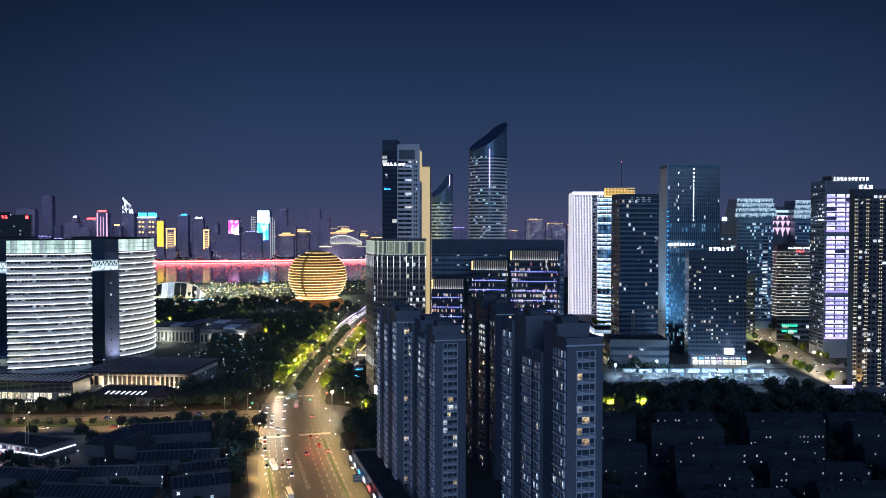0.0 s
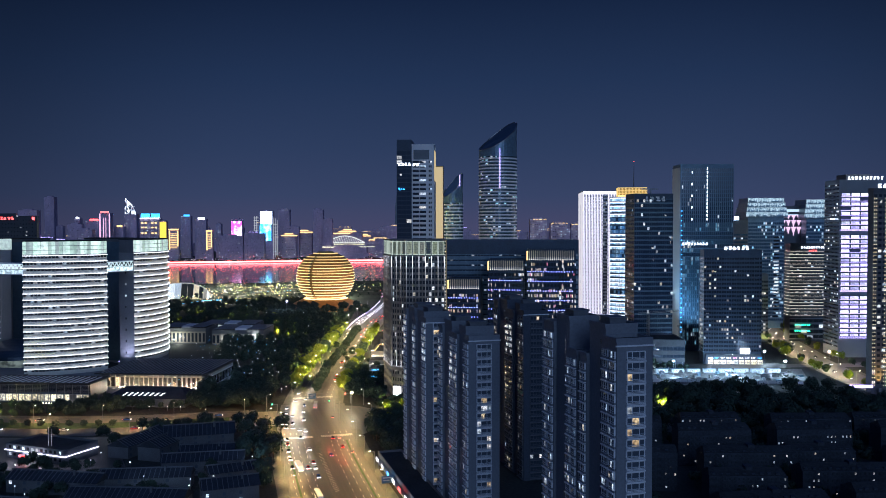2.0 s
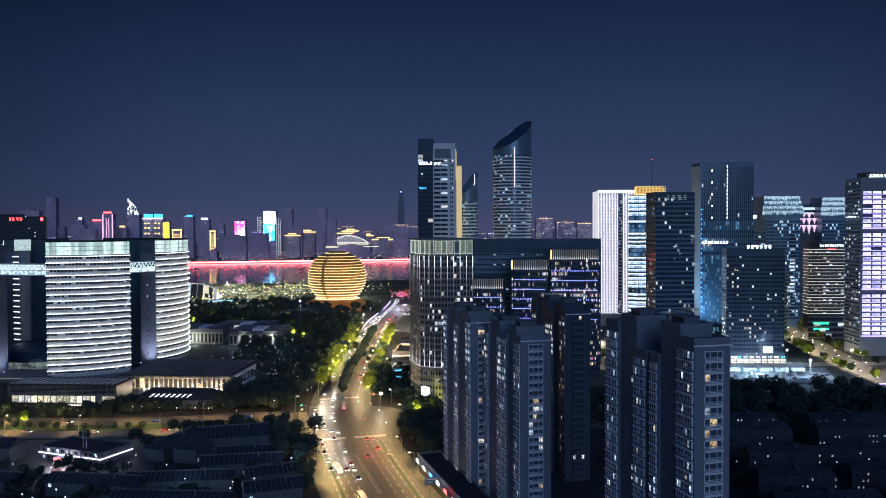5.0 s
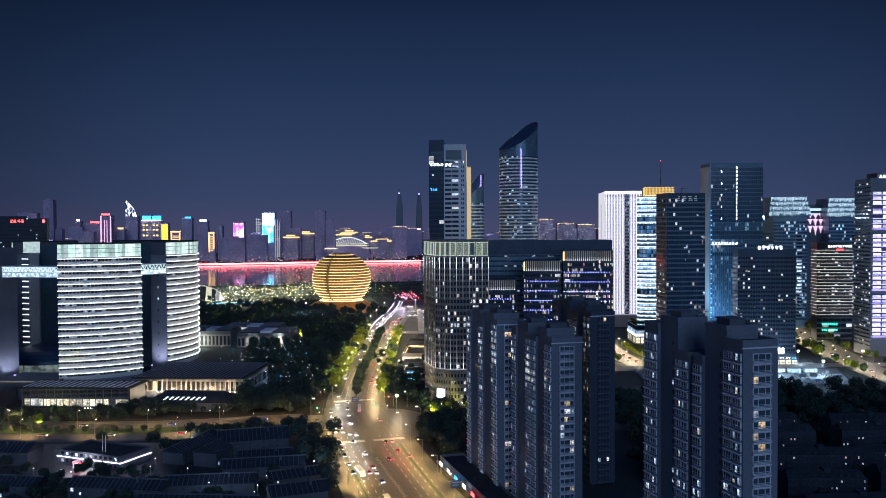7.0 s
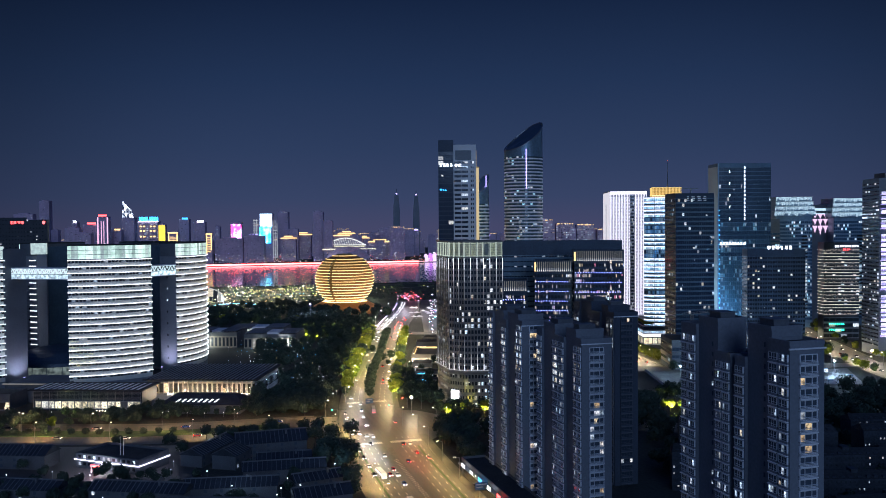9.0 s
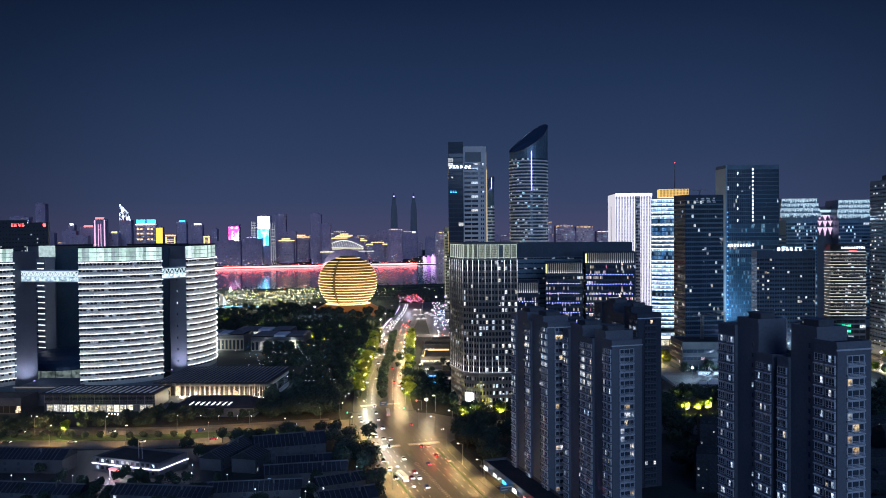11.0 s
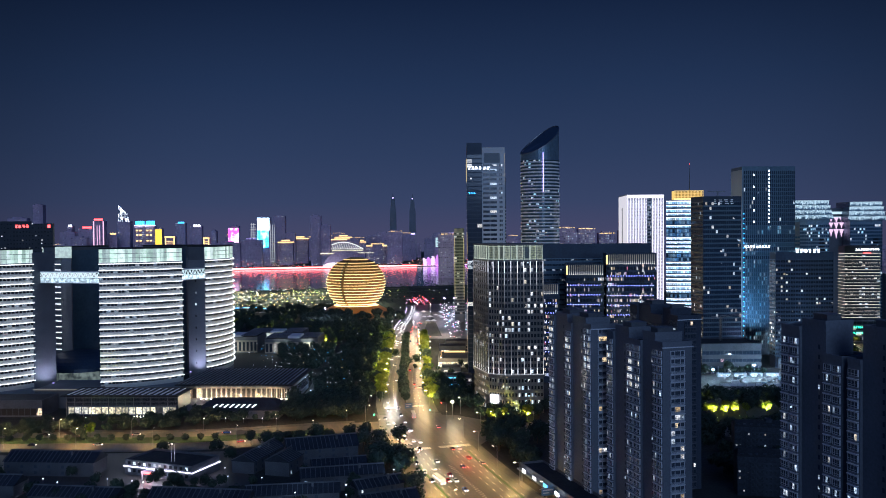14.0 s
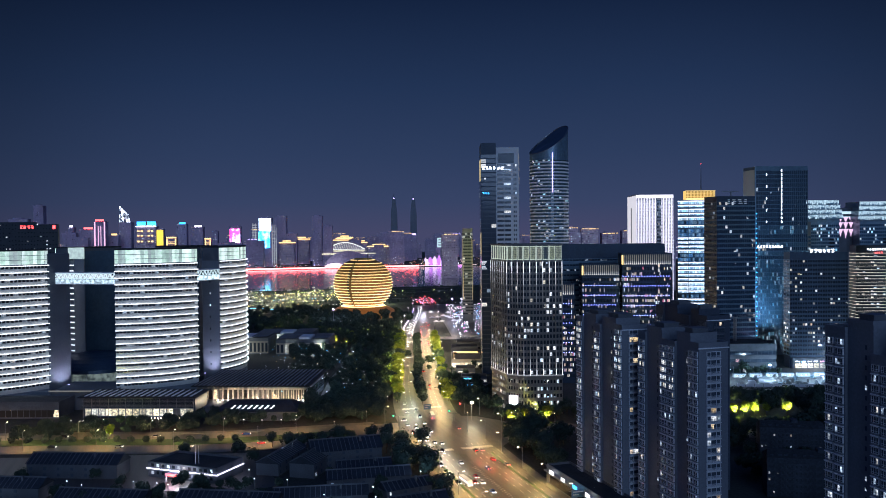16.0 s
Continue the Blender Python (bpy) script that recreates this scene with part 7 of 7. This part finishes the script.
for p in range(17):
    x, y, a = q.uniform(-260, 180), q.uniform(1300, 1720), q.uniform(-0.5, 0.5) + (math.pi if q.random() < 0.5 else 0)
    tone = q.choice((1, 1, 2, 1, 2, 3))
    for i in range(q.randrange(14, 34)):
        a += q.uniform(-0.22, 0.22)
        x, y = x + 6 * math.cos(a), min(1795, max(1290, y + 6 * math.sin(a)))
        k = q.uniform(0.25, 0.5)
        s.box(x - k, x + k, y - 0.3, y + 0.3, 3, 3 + k * 1.4, tone)
for i in range(760):
    cx, cy = ((-40, 1500), (60, 1560), (120, 1680), (-120, 1700), (20, 1400), (200, 1600), (-160, 1420))[i % 7]
    x, y = q.gauss(cx, 70), min(1795, max(1290, q.gauss(cy, 70)))
    z, k = q.uniform(1, 7), q.uniform(0.25, 0.9)
    s.box(x - k, x + k, y - 0.3, y + 0.3, z, z + k * 1.4, q.choice((0, 0, 1, 1, 2, 0, 1, 2)))
for i in range(240):
    x, y = q.uniform(-190, 130), q.uniform(880, 1300)
    z, k = q.uniform(4, 11), q.uniform(0.12, 0.34)
    s.box(x - k, x + k, y - 0.2, y + 0.2, z, z + k * 1.5, q.choice((1, 2, 2, 0, 3)))
for i in range(120):
    y = q.uniform(602, 900)
    x, z, k = q.uniform(-40, 34) + (y - 602) * 0.08, q.uniform(9, 13), q.uniform(0.1, 0.24)
    s.box(x - k, x + k, y - 0.2, y + 0.2, z, z + k * 1.5, q.choice((1, 2, 2, 2, 3)))
M["warm_glare"] = lamp_mat("warm_glare_lamp", (1.0, 0.78, 0.42), 6.0)
M["led_lime"] = lamp_mat("lime_lamp", (0.8, 0.9, 0.2), 2.2)
tagged(new("park_lights", s.mesh("park_lights", "led_lime", "led_gold", "led_soft", "led_cyan")), "hundreds of small park lights among riverside trees", "park lights", kind="stuff")
s = Shape()
for i in range(1100):
    x, y = q.uniform(-420, 1300), q.uniform(2858, 3060)
    z, k = 2 + 32 * q.random() ** 2, q.uniform(0.35, 0.95)
    s.box(x - k, x + k, y - 0.3, y, z, z + k * 1.4, q.choice((0, 4, 1, 2, 4, 4, 0, 3)))
tagged(new("far_bank_lights", s.mesh("far_bank_lights", "led_rose", "led_violet", "led", "led_red", "led_gold")), "small coloured lights scattered along the far bank", "city lights", kind="stuff")
s = Shape()
for i in range(640):
    a, b = q.random(), q.random()
    x, y = 200 + a * 90 + b * 110, 945 - a * 15 + b * 390
    z, k = q.uniform(0.4, 5), q.uniform(0.2, 0.75)
    s.box(x - k, x + k, y - 0.2, y, z, z + k * 1.6, q.choice((0, 0, 0, 1, 2)))
for i in range(70):
    x, y = q.gauss(283, 9), q.gauss(1365, 22)
    z, k = q.uniform(0.5, 12), q.uniform(0.25, 0.7)
    s.box(x - k, x + k, y - 0.2, y, z, z + k * 1.6, q.choice((2, 2, 3, 3, 0)))
tagged(new("plaza_lights", s.mesh("plaza_lights", "led_soft", "led_cyan", "led_pink", "led_red")), "crowd of small white and blue lights on the plaza", "plaza lights", kind="stuff")


def lamp_parts():
    pole = Shape().tube(0, 0, 0, 10.5, 0.16, 0.09, 8).bar((0, 0, 10.4), (2.4, 0, 11.0), 0.07).mesh("pole", "metal")
    head = Shape().box(1.7, 3.0, -0.28, 0.28, 10.95, 11.15).mesh("lamp_head", "metal")
    bulb = Shape().box(1.8, 2.9, -0.22, 0.22, 10.83, 10.94).mesh("bulb", "sodium")
    return pole, head, bulb


POLE, HEAD, BULB = lamp_parts()


def street_lamp(x, y, rot, watts=32000, col=(1.0, 0.62, 0.19), beam="SPOT"):
    th = thing("street_lamp", "tall steel street lamp with a warm light", "street lamp", x, y, rot, group="street lamps")
    part("pole", POLE, th)
    h = part("lamp_head", HEAD, th)
    part("bulb", BULB, h)
    if watts:
        d = bpy.data.lights.new("street_light", beam)
        d.energy, d.color, d.shadow_soft_size = watts, col, 0.35
        if beam == "SPOT":
            d.spot_size, d.spot_blend = radians(150), 0.8
        li = new("street_light", d)
        li.matrix_basis = th.matrix_basis @ pose(2.35, 0, 10.7, 0, -28, 0)


for off in (-21.5, 21.5):
    for x, y, a in along(AVENUE, 32, off, 350, 520, 8):
        street_lamp(x, y, a + 90 if off > 0 else a - 90, 22000 if off > 0 else 36000)
    for x, y, a in along(AVENUE, 30, off * 0.74, 590, 960, 8):
        street_lamp(x, y, a + 90 if off > 0 else a - 90, 14000, (1.0, 0.66, 0.26), "POINT")
for x, y, a in ((24, 556, -45), (88, 560, -135), (84, 510, 135), (22, 512, 45)):
    street_lamp(x, y, a, 14000 if x < 50 else 2500)
for x, y, a in ((110, 684, 40), (124, 728, 10), (134, 792, 30), (146, 836, 20)):
    street_lamp(x, y, a, 11000, (1.0, 0.75, 0.42), "POINT")
for x, y, a in along(WEST, 42, 18, 530, 640) + along(WEST, 42, -4.6, 530, 640, 20):
    if x < 20:
        street_lamp(x, y, a + 90, 24000, (1.0, 0.56, 0.2))
for x, y, a in along(EAST, 26, 9.5, 480, 535, 10):
    street_lamp(x, y, a + 90, 6000, (1.0, 0.52, 0.17))
for x, y, a in along(SOUTH, 32, 12, 470, 860):
    street_lamp(x, y, a + 90, 54000, (1.0, 0.72, 0.36))
for x, y, a in along(COURT, 24, 10.5, 640, 800) + along(COURT, 24, -10.5, 640, 800, 12):
    street_lamp(x, y, a + 90 if x > 325 else a - 90, 34000, (1.0, 0.74, 0.38))
for x, y, a in along(SHOP, 45, 8, 400, 700):
    street_lamp(x, y, a + 90, 7000 if x > 320 else 9000, (0.85, 0.92, 1.0) if x > 320 else (1.0, 0.8, 0.5))
for x, y, z, w, col, nm in ((77.5, 545, 11, 6500, (1.0, 0.82, 0.45), "sodium"), (388, 612, 10, 12000, (0.62, 0.85, 1.0), "floodm"), (454, 633, 10, 10000, (0.75, 0.9, 1.0), "floodm"), (512, 622, 9, 6000, (1.0, 0.8, 0.5), "sodium"), (385, 580, 12, 40000, (0.62, 0.85, 1.0), "floodm"), (344, 598, 12, 22000, (0.66, 0.86, 1.0), "floodm"), (428, 572, 12, 26000, (0.66, 0.86, 1.0), "floodm"), (312, 606, 9, 6000, (0.6, 0.82, 1.0), "floodm")):
    th = thing("floodlight_mast", "floodlight on a steel mast", "floodlight", x, y, group="floodlight masts")
    part("pole", Shape().tube(0, 0, 0, z - 0.4, 0.18, 0.12).mesh("pole", "metal"), th)
    head = Shape().tube(0, 0, z - 0.4, z + 0.4, 0.7, 1.1, 12).tube(0, 0, z + 0.4, z + 1.1, 1.1, 0.6, 12) if x < 100 else Shape().box(-0.7, 0.7, -0.5, 0.5, z - 0.4, z + 0.6)
    part("lamp_head", head.mesh("lamp_head", "warm_glare" if x < 100 else nm), th)
    d = bpy.data.lights.new("floodlight_glow", "POINT")
    d.energy, d.color, d.shadow_soft_size = w, col, 0.6
    li = new("floodlight_glow", d)
    li.location = (x, y - 1.4, z - 0.8)
for x, y in ((84, 1080), (268, 1170), (280, 1166)):
    th = thing("plaza_mast", "plaza mast with a cold white lamp", "lamp mast", x, y, group="plaza masts")
    part("pole", Shape().tube(0, 0, 0, 24, 0.15, 0.1).mesh("pole", "metal"), th)
    part("lamp_head", Shape().tube(0, 0, 24, 25.4, 0.8).mesh("lamp_head", "led_mast"), th)
    d = bpy.data.lights.new("plaza_glow", "POINT")
    d.energy, d.color, d.shadow_soft_size = 20000, (0.8, 0.75, 1.0), 0.8
    new("plaza_glow", d).location = (x, y - 2, 23)

PPOLE, PHEAD = Shape().tube(0, 0, 0, 4.4, 0.09, 0.06, 8).mesh("pole", "metal"), Shape().tube(0, 0, 4.4, 4.9, 0.22, 0.34, 10).mesh("lamp_head", "led")
for x, y, a in along(WALK, 25, 3.6, 600, 880, 6):
    th = thing("park_lamp", "short park lamp with a cold white head", "park lamp", x, y, group="park lamps")
    part("pole", PPOLE, th)
    part("lamp_head", PHEAD, th)
    d = bpy.data.lights.new("park_glow", "POINT")
    d.energy, d.color, d.shadow_soft_size = 800, (0.7, 0.85, 1.0), 0.3
    new("park_glow", d).location = (x - 0.8, y - 0.5, 5.2)

# garden floodlights under the roadside trees
UPL, UPG = Shape().tube(0, 0, 0, 0.5, 0.2).mesh("housing", "metal"), Shape().tube(0, 0, 0.5, 0.56, 0.17).mesh("lens", "led_lime")
for x, y in UPLIT:
    th = thing("tree_uplight", "small garden floodlight under a tree", "floodlight", x, y, 0, 0.0, group="tree uplights")
    part("housing", UPL, th)
    part("lens", UPG, th)
    d = bpy.data.lights.new("tree_glow", "SPOT")
    d.energy, d.color, d.shadow_soft_size, d.spot_size, d.spot_blend = (60000 if x < 125 and y < 530 else 130000 if y < 570 and x < 330 else 34000) if x > 84 and (y < 530 or x > 250) else 130000, (1.0, 0.93, 0.16), 0.3, radians(48), 0.6
    new("tree_glow", d).matrix_basis = look((x, y, 0.9), (x + 1.6, y + 7.4, 6.2 if x > 200 and y < 530 else 4.6))

# traffic lights and a gantry sign
for x, y, c in ((66.4, 546.6, "led_green"), (30, 545, "led_green"), (80, 566, "led_red")):
    th = thing("traffic_light", "traffic light on a curved mast", "traffic light", x, y, 0, group="traffic lights")
    part("pole", Shape().tube(0, 0, 0, 6.6, 0.15).bar((0, 0, 6.4), (-3.5, 0, 6.7), 0.08).mesh("pole", "metal"), th)
    part("housing", Shape().box(-4.0, -2.8, -0.2, 0.2, 6.2, 7.4).mesh("housing", "tyre"), th)
    part("lens", Shape().tube(-3.4, -0.4, 6.4, 7.2, 0.42).mesh("lens", c), th)
for x, y, W, lb in ((62, 372, 9, "blue road sign on a gantry"), (52, 566, 7, "dark road sign on a gantry")):
    th = thing("gantry_sign", lb, "road sign", x, y, 0, group="gantry signs")
    part("post", Shape().tube(W + 2, 0, 0, 8, 0.2).bar((-1, 0, 7.6), (W + 2, 0, 7.6), 0.12).mesh("post", "metal"), th)
    part("board", Shape().box(0, W * 0.7, -0.25, -0.1, 4.6, 8).mesh("board", "bluewall"), th)
    part("lettering", Shape().box(0.6, W * 0.6, -0.3, -0.26, 6.8, 7.3).box(0.6, W * 0.4, -0.3, -0.26, 5.6, 6.1).mesh("lettering", "marking"), th)

# cars
PAINTS = [("paint_white", (0.75, 0.75, 0.74)), ("paint_silver", (0.4, 0.41, 0.43)), ("paint_black", (0.03, 0.03, 0.035)), ("paint_red", (0.4, 0.03, 0.03)), ("paint_blue", (0.05, 0.1, 0.3))]
for nm, c in PAINTS:
    M[nm] = surface(nm, c, 0.25, 0.2, var=0.08, spec=0.6, bump=0.02)


def hull(x0, x1, w0, w1, z0, z1, t0, t1):
    return Shape().prism([(x0, -w0), (x1, -w0), (x1, w0), (x0, w0)], z0, z1, 0, [(t0, -w1), (t1, -w1), (t1, w1), (t0, w1)])


CABIN = hull(-1.7, 1.1, 0.86, 0.66, 0.95, 1.46, -1.2, 0.45).mesh("cabin", "carglass")
LOWER = {}
for nm, c in PAINTS:
    s = hull(-2.25, 2.25, 0.88, 0.9, 0.28, 0.62, -2.3, 2.3)
    t = hull(-2.3, 2.3, 0.9, 0.84, 0.62, 0.98, -2.2, 2.0)
    r = hull(-1.2, 0.45, 0.66, 0.62, 1.46, 1.5, -1.1, 0.35)
    for o in (t, r):
        k = len(s.v)
        s.v += o.v
        s.f += [tuple(i + k for i in f) for f in o.f]
        s.m += o.m
    LOWER[nm] = s.mesh("body", nm)
ws = Shape()
a8 = [2 * math.pi * i / 12 for i in range(12)]
for y0 in (-0.1,):
    kv = len(ws.v)
    ws.v += [(0.33 * math.cos(t), yy, 0.33 * math.sin(t)) for yy in (-0.1, 0.1) for t in a8]
    ws.f += [(i, (i + 1) % 12, 12 + (i + 1) % 12, 12 + i) for i in range(12)] + [tuple(range(11, -1, -1)), tuple(range(12, 24))]
    ws.m += [0] * 14
WHEEL = ws.mesh("wheel", "tyre")
HL, TL = Shape().box(2.2, 2.36, -0.26, 0.26, 0.58, 0.86).mesh("headlight", "headlight"), Shape().box(-2.34, -2.2, -0.22, 0.22, 0.68, 0.92).mesh("taillight", "taillight")
NAMES = {"paint_white": "white", "paint_silver": "silver", "paint_black": "black", "paint_red": "red", "paint_blue": "blue"}


def make_car(nm):
    th = tagged(new("car"), NAMES[nm] + " car with its lamps on", "car", "cars")
    bd = part("body", LOWER[nm], th)
    part("cabin", CABIN, th)
    for x in (-1.4, 1.4):
        for y in (-0.82, 0.82):
            part("wheel", WHEEL, th, pose(x, y, 0.33))
    for y in (-0.6, 0.6):
        part("headlight", HL, th, pose(0, y, 0))
        part("taillight", TL, th, pose(0, y, 0))
    return th


PROTO, used = {}, set()
spots = []
for off, way in ((-16.5, 180), (-12.5, 180), (-9, 180), (-5.6, 180), (4.6, 0), (8.6, 0), (12.2, 0), (16, 0)):
    for x, y, a in along(AVENUE, 1.0, off, 372, 1120):
        if y > 566 and abs(off) > 13:
            continue
        spots.append((x, y, a + way, off))
taken = []
for x, y, a, off in rng.sample(spots, len(spots)):
    dense = 0.07
    if off < 0 and 400 < y < 590 or off > 0 and 425 < y < 478:
        dense = 0.9
    elif y > 880:
        dense = 0.75
    if rng.random() > dense * 0.7 or len(taken) > 92:
        continue
    if any((x - u) ** 2 + (y - v) ** 2 < (2.6 if abs(x - u) > 2.2 else 8.5) ** 2 for u, v in taken):
        continue
    taken.append((x, y))
    nm = rng.choice([p for p, c in PAINTS] + ["paint_white", "paint_silver", "paint_white"])
    if nm not in PROTO:
        PROTO[nm] = make_car(nm)
        PROTO[nm].matrix_basis = pose(x, y, 0.115 if y > 560 else 0.09, 0, 0, a)
    else:
        copy_thing(PROTO[nm], pose(x, y, 0.115 if y > 560 else 0.09, 0, 0, a))


def bus(x, y, rot):
    th = thing("bus", "white city bus with lit windows", "bus", x, y, rot, 0.09, group="buses")
    part("body", Shape().prism([(-5.6, -1.2), (5.6, -1.2), (5.7, 1.2), (-5.6, 1.2)], 0.35, 3.1, 0, [(-5.5, -1.15), (5.5, -1.15), (5.5, 1.15), (-5.5, 1.15)]).mesh("body", "paint_white"), th)
    part("window_band", Shape().box(-5.2, 5.2, -1.24, 1.24, 1.6, 2.6).mesh("window_band", "w_half"), th)
    for u in (-3.6, 3.2):
        for v in (-1.1, 1.1):
            part("wheel", WHEEL, th, pose(u, v, 0.45) @ Matrix.Scale(1.4, 4))
    for v in (-0.8, 0.8):
        part("headlight", HL, th, pose(3.45, v, 0.2))
        part("taillight", TL, th, pose(-3.45, v, 0.2))


for x, y, a in along(COURT, 19, 3.4, 655, 745) + along(COURT, 26, -3.4, 655, 745, 5):
    copy_thing(PROTO[rng.choice(sorted(PROTO))], pose(x, y, 0.1, 0, 0, a))
for x, y, a in ((30.5, 420, -86), (34, 372, -88), (56, 560, 80)):
    bus(x, y, a)
for x, y, a in along(WEST, 38, 12, 530, 640) + along(WEST, 55, -12, 530, 640, 14) + along(SOUTH, 30, 5, 480, 840) + along(SOUTH, 42, -5, 480, 840, 12):
    if x < 10 or x > 200:
        nm = rng.choice([p for p, c in PAINTS])
        copy_thing(PROTO.get(nm) or PROTO["paint_white"], pose(x, y, 0.115 if y > 560 else 0.09, 0, 0, a))

# headlight beams of the queue that waits at the crossing
for x, y, a in along(AVENUE, 11, -12, 455, 600) + along(AVENUE, 16, -6.5, 440, 640):
    li = new("headlight_beam", bpy.data.lights.new("headlight_beam", "SPOT"))
    li.data.energy, li.data.color, li.data.spot_size, li.data.spot_blend, li.data.shadow_soft_size = 850, (1.0, 0.93, 0.84), radians(64), 0.7, 0.15
    m = pose(x, y, 0.9, 0, 0, a + 180)
    li.matrix_basis = look(m @ Vector((2.6, 0, 0)), m @ Vector((12, 0, -0.9)))
for x, y in ((45.5 + 7, 440), (55, 428), (50.5, 455), (58, 462)):
    d = bpy.data.lights.new("brake_glow", "POINT")
    d.energy, d.color, d.shadow_soft_size = 420, (1.0, 0.06, 0.03), 0.3
    new("brake_glow", d).location = (x, y, 1.1)
# white tents and floodlights added on the plaza, in place of the traffic glare
TENT = Shape().prism([(-3, -3), (3, -3), (3, 3), (-3, 3)], 2.6, 4.6, 0, [(-0.2, -0.2), (0.2, -0.2), (0.2, 0.2), (-0.2, 0.2)]).mesh("canopy", "white")
TLEG = Shape().box(-2.9, -2.8, -2.9, -2.8, 0, 2.6).box(2.8, 2.9, -2.9, -2.8, 0, 2.6).box(-2.9, -2.8, 2.8, 2.9, 0, 2.6).box(2.8, 2.9, 2.8, 2.9, 0, 2.6).mesh("frame", "metal")
for i in range(20):
    a, b = rng.random(), rng.random()
    th = thing("market_tent", "added white tent that catches the plaza glow", "tent", 214 + a * 45 + b * 34, 1090 + b * 130 - a * 16, rng.uniform(0, 90), 0.1, group="market tents")
    part("canopy", TENT, th)
    part("frame", TLEG, th)
for x, y, e in ((172, 1070, 30000), (226, 1100, 20000), (204, 1170, 26000), (256, 1200, 20000), (245, 1240, 24000), (172, 985, 30000), (205, 960, 30000), (150, 1000, 50000)):
    th = thing("plaza_flood", "added floodlight mast standing in for the traffic glare", "floodlight", x, y, group="plaza floods")
    part("pole", Shape().tube(0, 0, 0, 14, 0.12, 0.08).mesh("pole", "metal"), th)
    part("lamp_head", Shape().box(-0.4, 0.4, -0.3, 0.3, 14, 14.5).mesh("lamp_head", "led"), th)
    d = bpy.data.lights.new("plaza_flood", "POINT")
    d.energy, d.color, d.shadow_soft_size = e, (1.0, 0.82, 0.92) if e in (26000, 24000) else (1.0, 0.75, 0.45), 0.6
    new("plaza_flood", d).location = (x, y - 1.5, 13.5)
for x, y, a in along(QUAY, 34, 4, 905, 990) + along(QUAY, 40, -3.6, 905, 990, 3):
    copy_thing(PROTO["paint_white"] if rng.random() < 0.6 else PROTO["paint_silver"], pose(x, y, 0.1, 0, 0, a + (180 if rng.random() < 0.5 else 0)))
s = Shape()
for x, y, a in along(AVENUE, 3.2, -17, 960, 1300):
    s.tube(x, y, 1.0, 1.5, 0.45, 0.3, 6)
    s.tube(x, y, 0, 1.0, 0.08, 0.08, 5)
for x, y, a in along(AVENUE, 9, -9, 985, 1330) + along(AVENUE, 10, -5.5, 985, 1330, 3):
    m = pose(x + rng.uniform(-0.5, 0.5), y + rng.uniform(-2, 2), 0.12, 0, 0, a + 180)
    for k in (-0.6, 0.6):
        c = m @ Vector((2.3, k, 0.7))
        s.box(c.x - 0.3, c.x + 0.3, c.y - 0.3, c.y + 0.3, c.z - 0.25, c.z + 0.3, 1)
tagged(new("rail_lights", s.mesh("rail_lights", "led_violet", "led_soft")), "pale violet rail lamps and bare headlight boxes along the road", "rail lights", kind="stuff")
# cabins, fence panels and stacks on the building site
FENCE = Shape().box(0, 6, -0.08, 0.08, 0, 2.2).box(0, 0.15, -0.2, 0.2, 0, 2.4).mesh("site_fence", "white")
for i in range(19):
    tagged(placed(new("site_fence", FENCE), pose(304 + i * 6.1, 585 - i * 2.35, 0.12, 0, 0, -21)), "white sheet fence panel along the building site", "fence", "site fence")
for i in range(10):
    tagged(placed(new("site_fence", FENCE), pose(280.5 + i * 1.92, 579 + i * 6.0, 0.12, 0, 0, 72.5)), "white sheet fence panel along the building site", "fence", "site fence")
for i in range(50):
    a, b = rng.uniform(0.04, 0.96), rng.uniform(0.06, 0.9)
    x, y = 300 + a * 128 + b * 34, 588 - a * 50 + b * 52
    w, dd, h = rng.uniform(1.5, 7), rng.uniform(1, 3), rng.uniform(0.6, 3.2)
    s = Shape().box(-w / 2, w / 2, -dd / 2, dd / 2, 0, h * 0.4).box(-w / 2 + 0.2, w / 2 - 0.3, -dd / 2 + 0.1, dd / 2 - 0.2, h * 0.4, h * 0.75).box(-w / 2, w / 2 - 0.9, -dd / 2, dd / 2, h * 0.75, h)
    tagged(placed(new("material_stack", s.mesh("material_stack", rng.choice(("white", "metal", "soil", "bluewall", "concrete")))), pose(x, y, 0.1, 0, 0, rng.uniform(-40, 40))), "stack of building material on the floodlit site", "stack", "material stacks")
# lamps along the riverside paths
for x, y, e, c in [(q.uniform(-230, 240), q.uniform(1310, 1770), 70000, q.choice(((1.0, 0.8, 0.4), (0.95, 0.95, 0.45), (1.0, 0.9, 0.7)))) for _ in range(16)] + list(((-20, 1400, 60000, (1.0, 0.8, 0.35)), (60, 1500, 60000, (1.0, 0.8, 0.35)), (-110, 1560, 60000, (0.95, 0.95, 0.4)), (140, 1600, 60000, (1.0, 0.75, 0.35)), (10, 1660, 50000, (0.9, 0.95, 0.6)), (-60, 1340, 50000, (1.0, 0.85, 0.4)), (90, 1350, 50000, (1.0, 0.75, 0.3)))):
    th = thing("path_lamp", "tall lamp over a riverside path", "lamp", x, y, group="path lamps")
    part("pole", Shape().tube(0, 0, 0, 13, 0.2, 0.12).mesh("pole", "metal"), th)
    part("bulb", Shape().tube(0, 0, 13, 13.8, 0.5, 0.4).mesh("bulb", "led_lime"), th)
    d = bpy.data.lights.new("path_glow", "POINT")
    d.energy, d.color, d.shadow_soft_size = e, c, 0.5
    new("path_glow", d).location = (x, y - 1.2, 13)
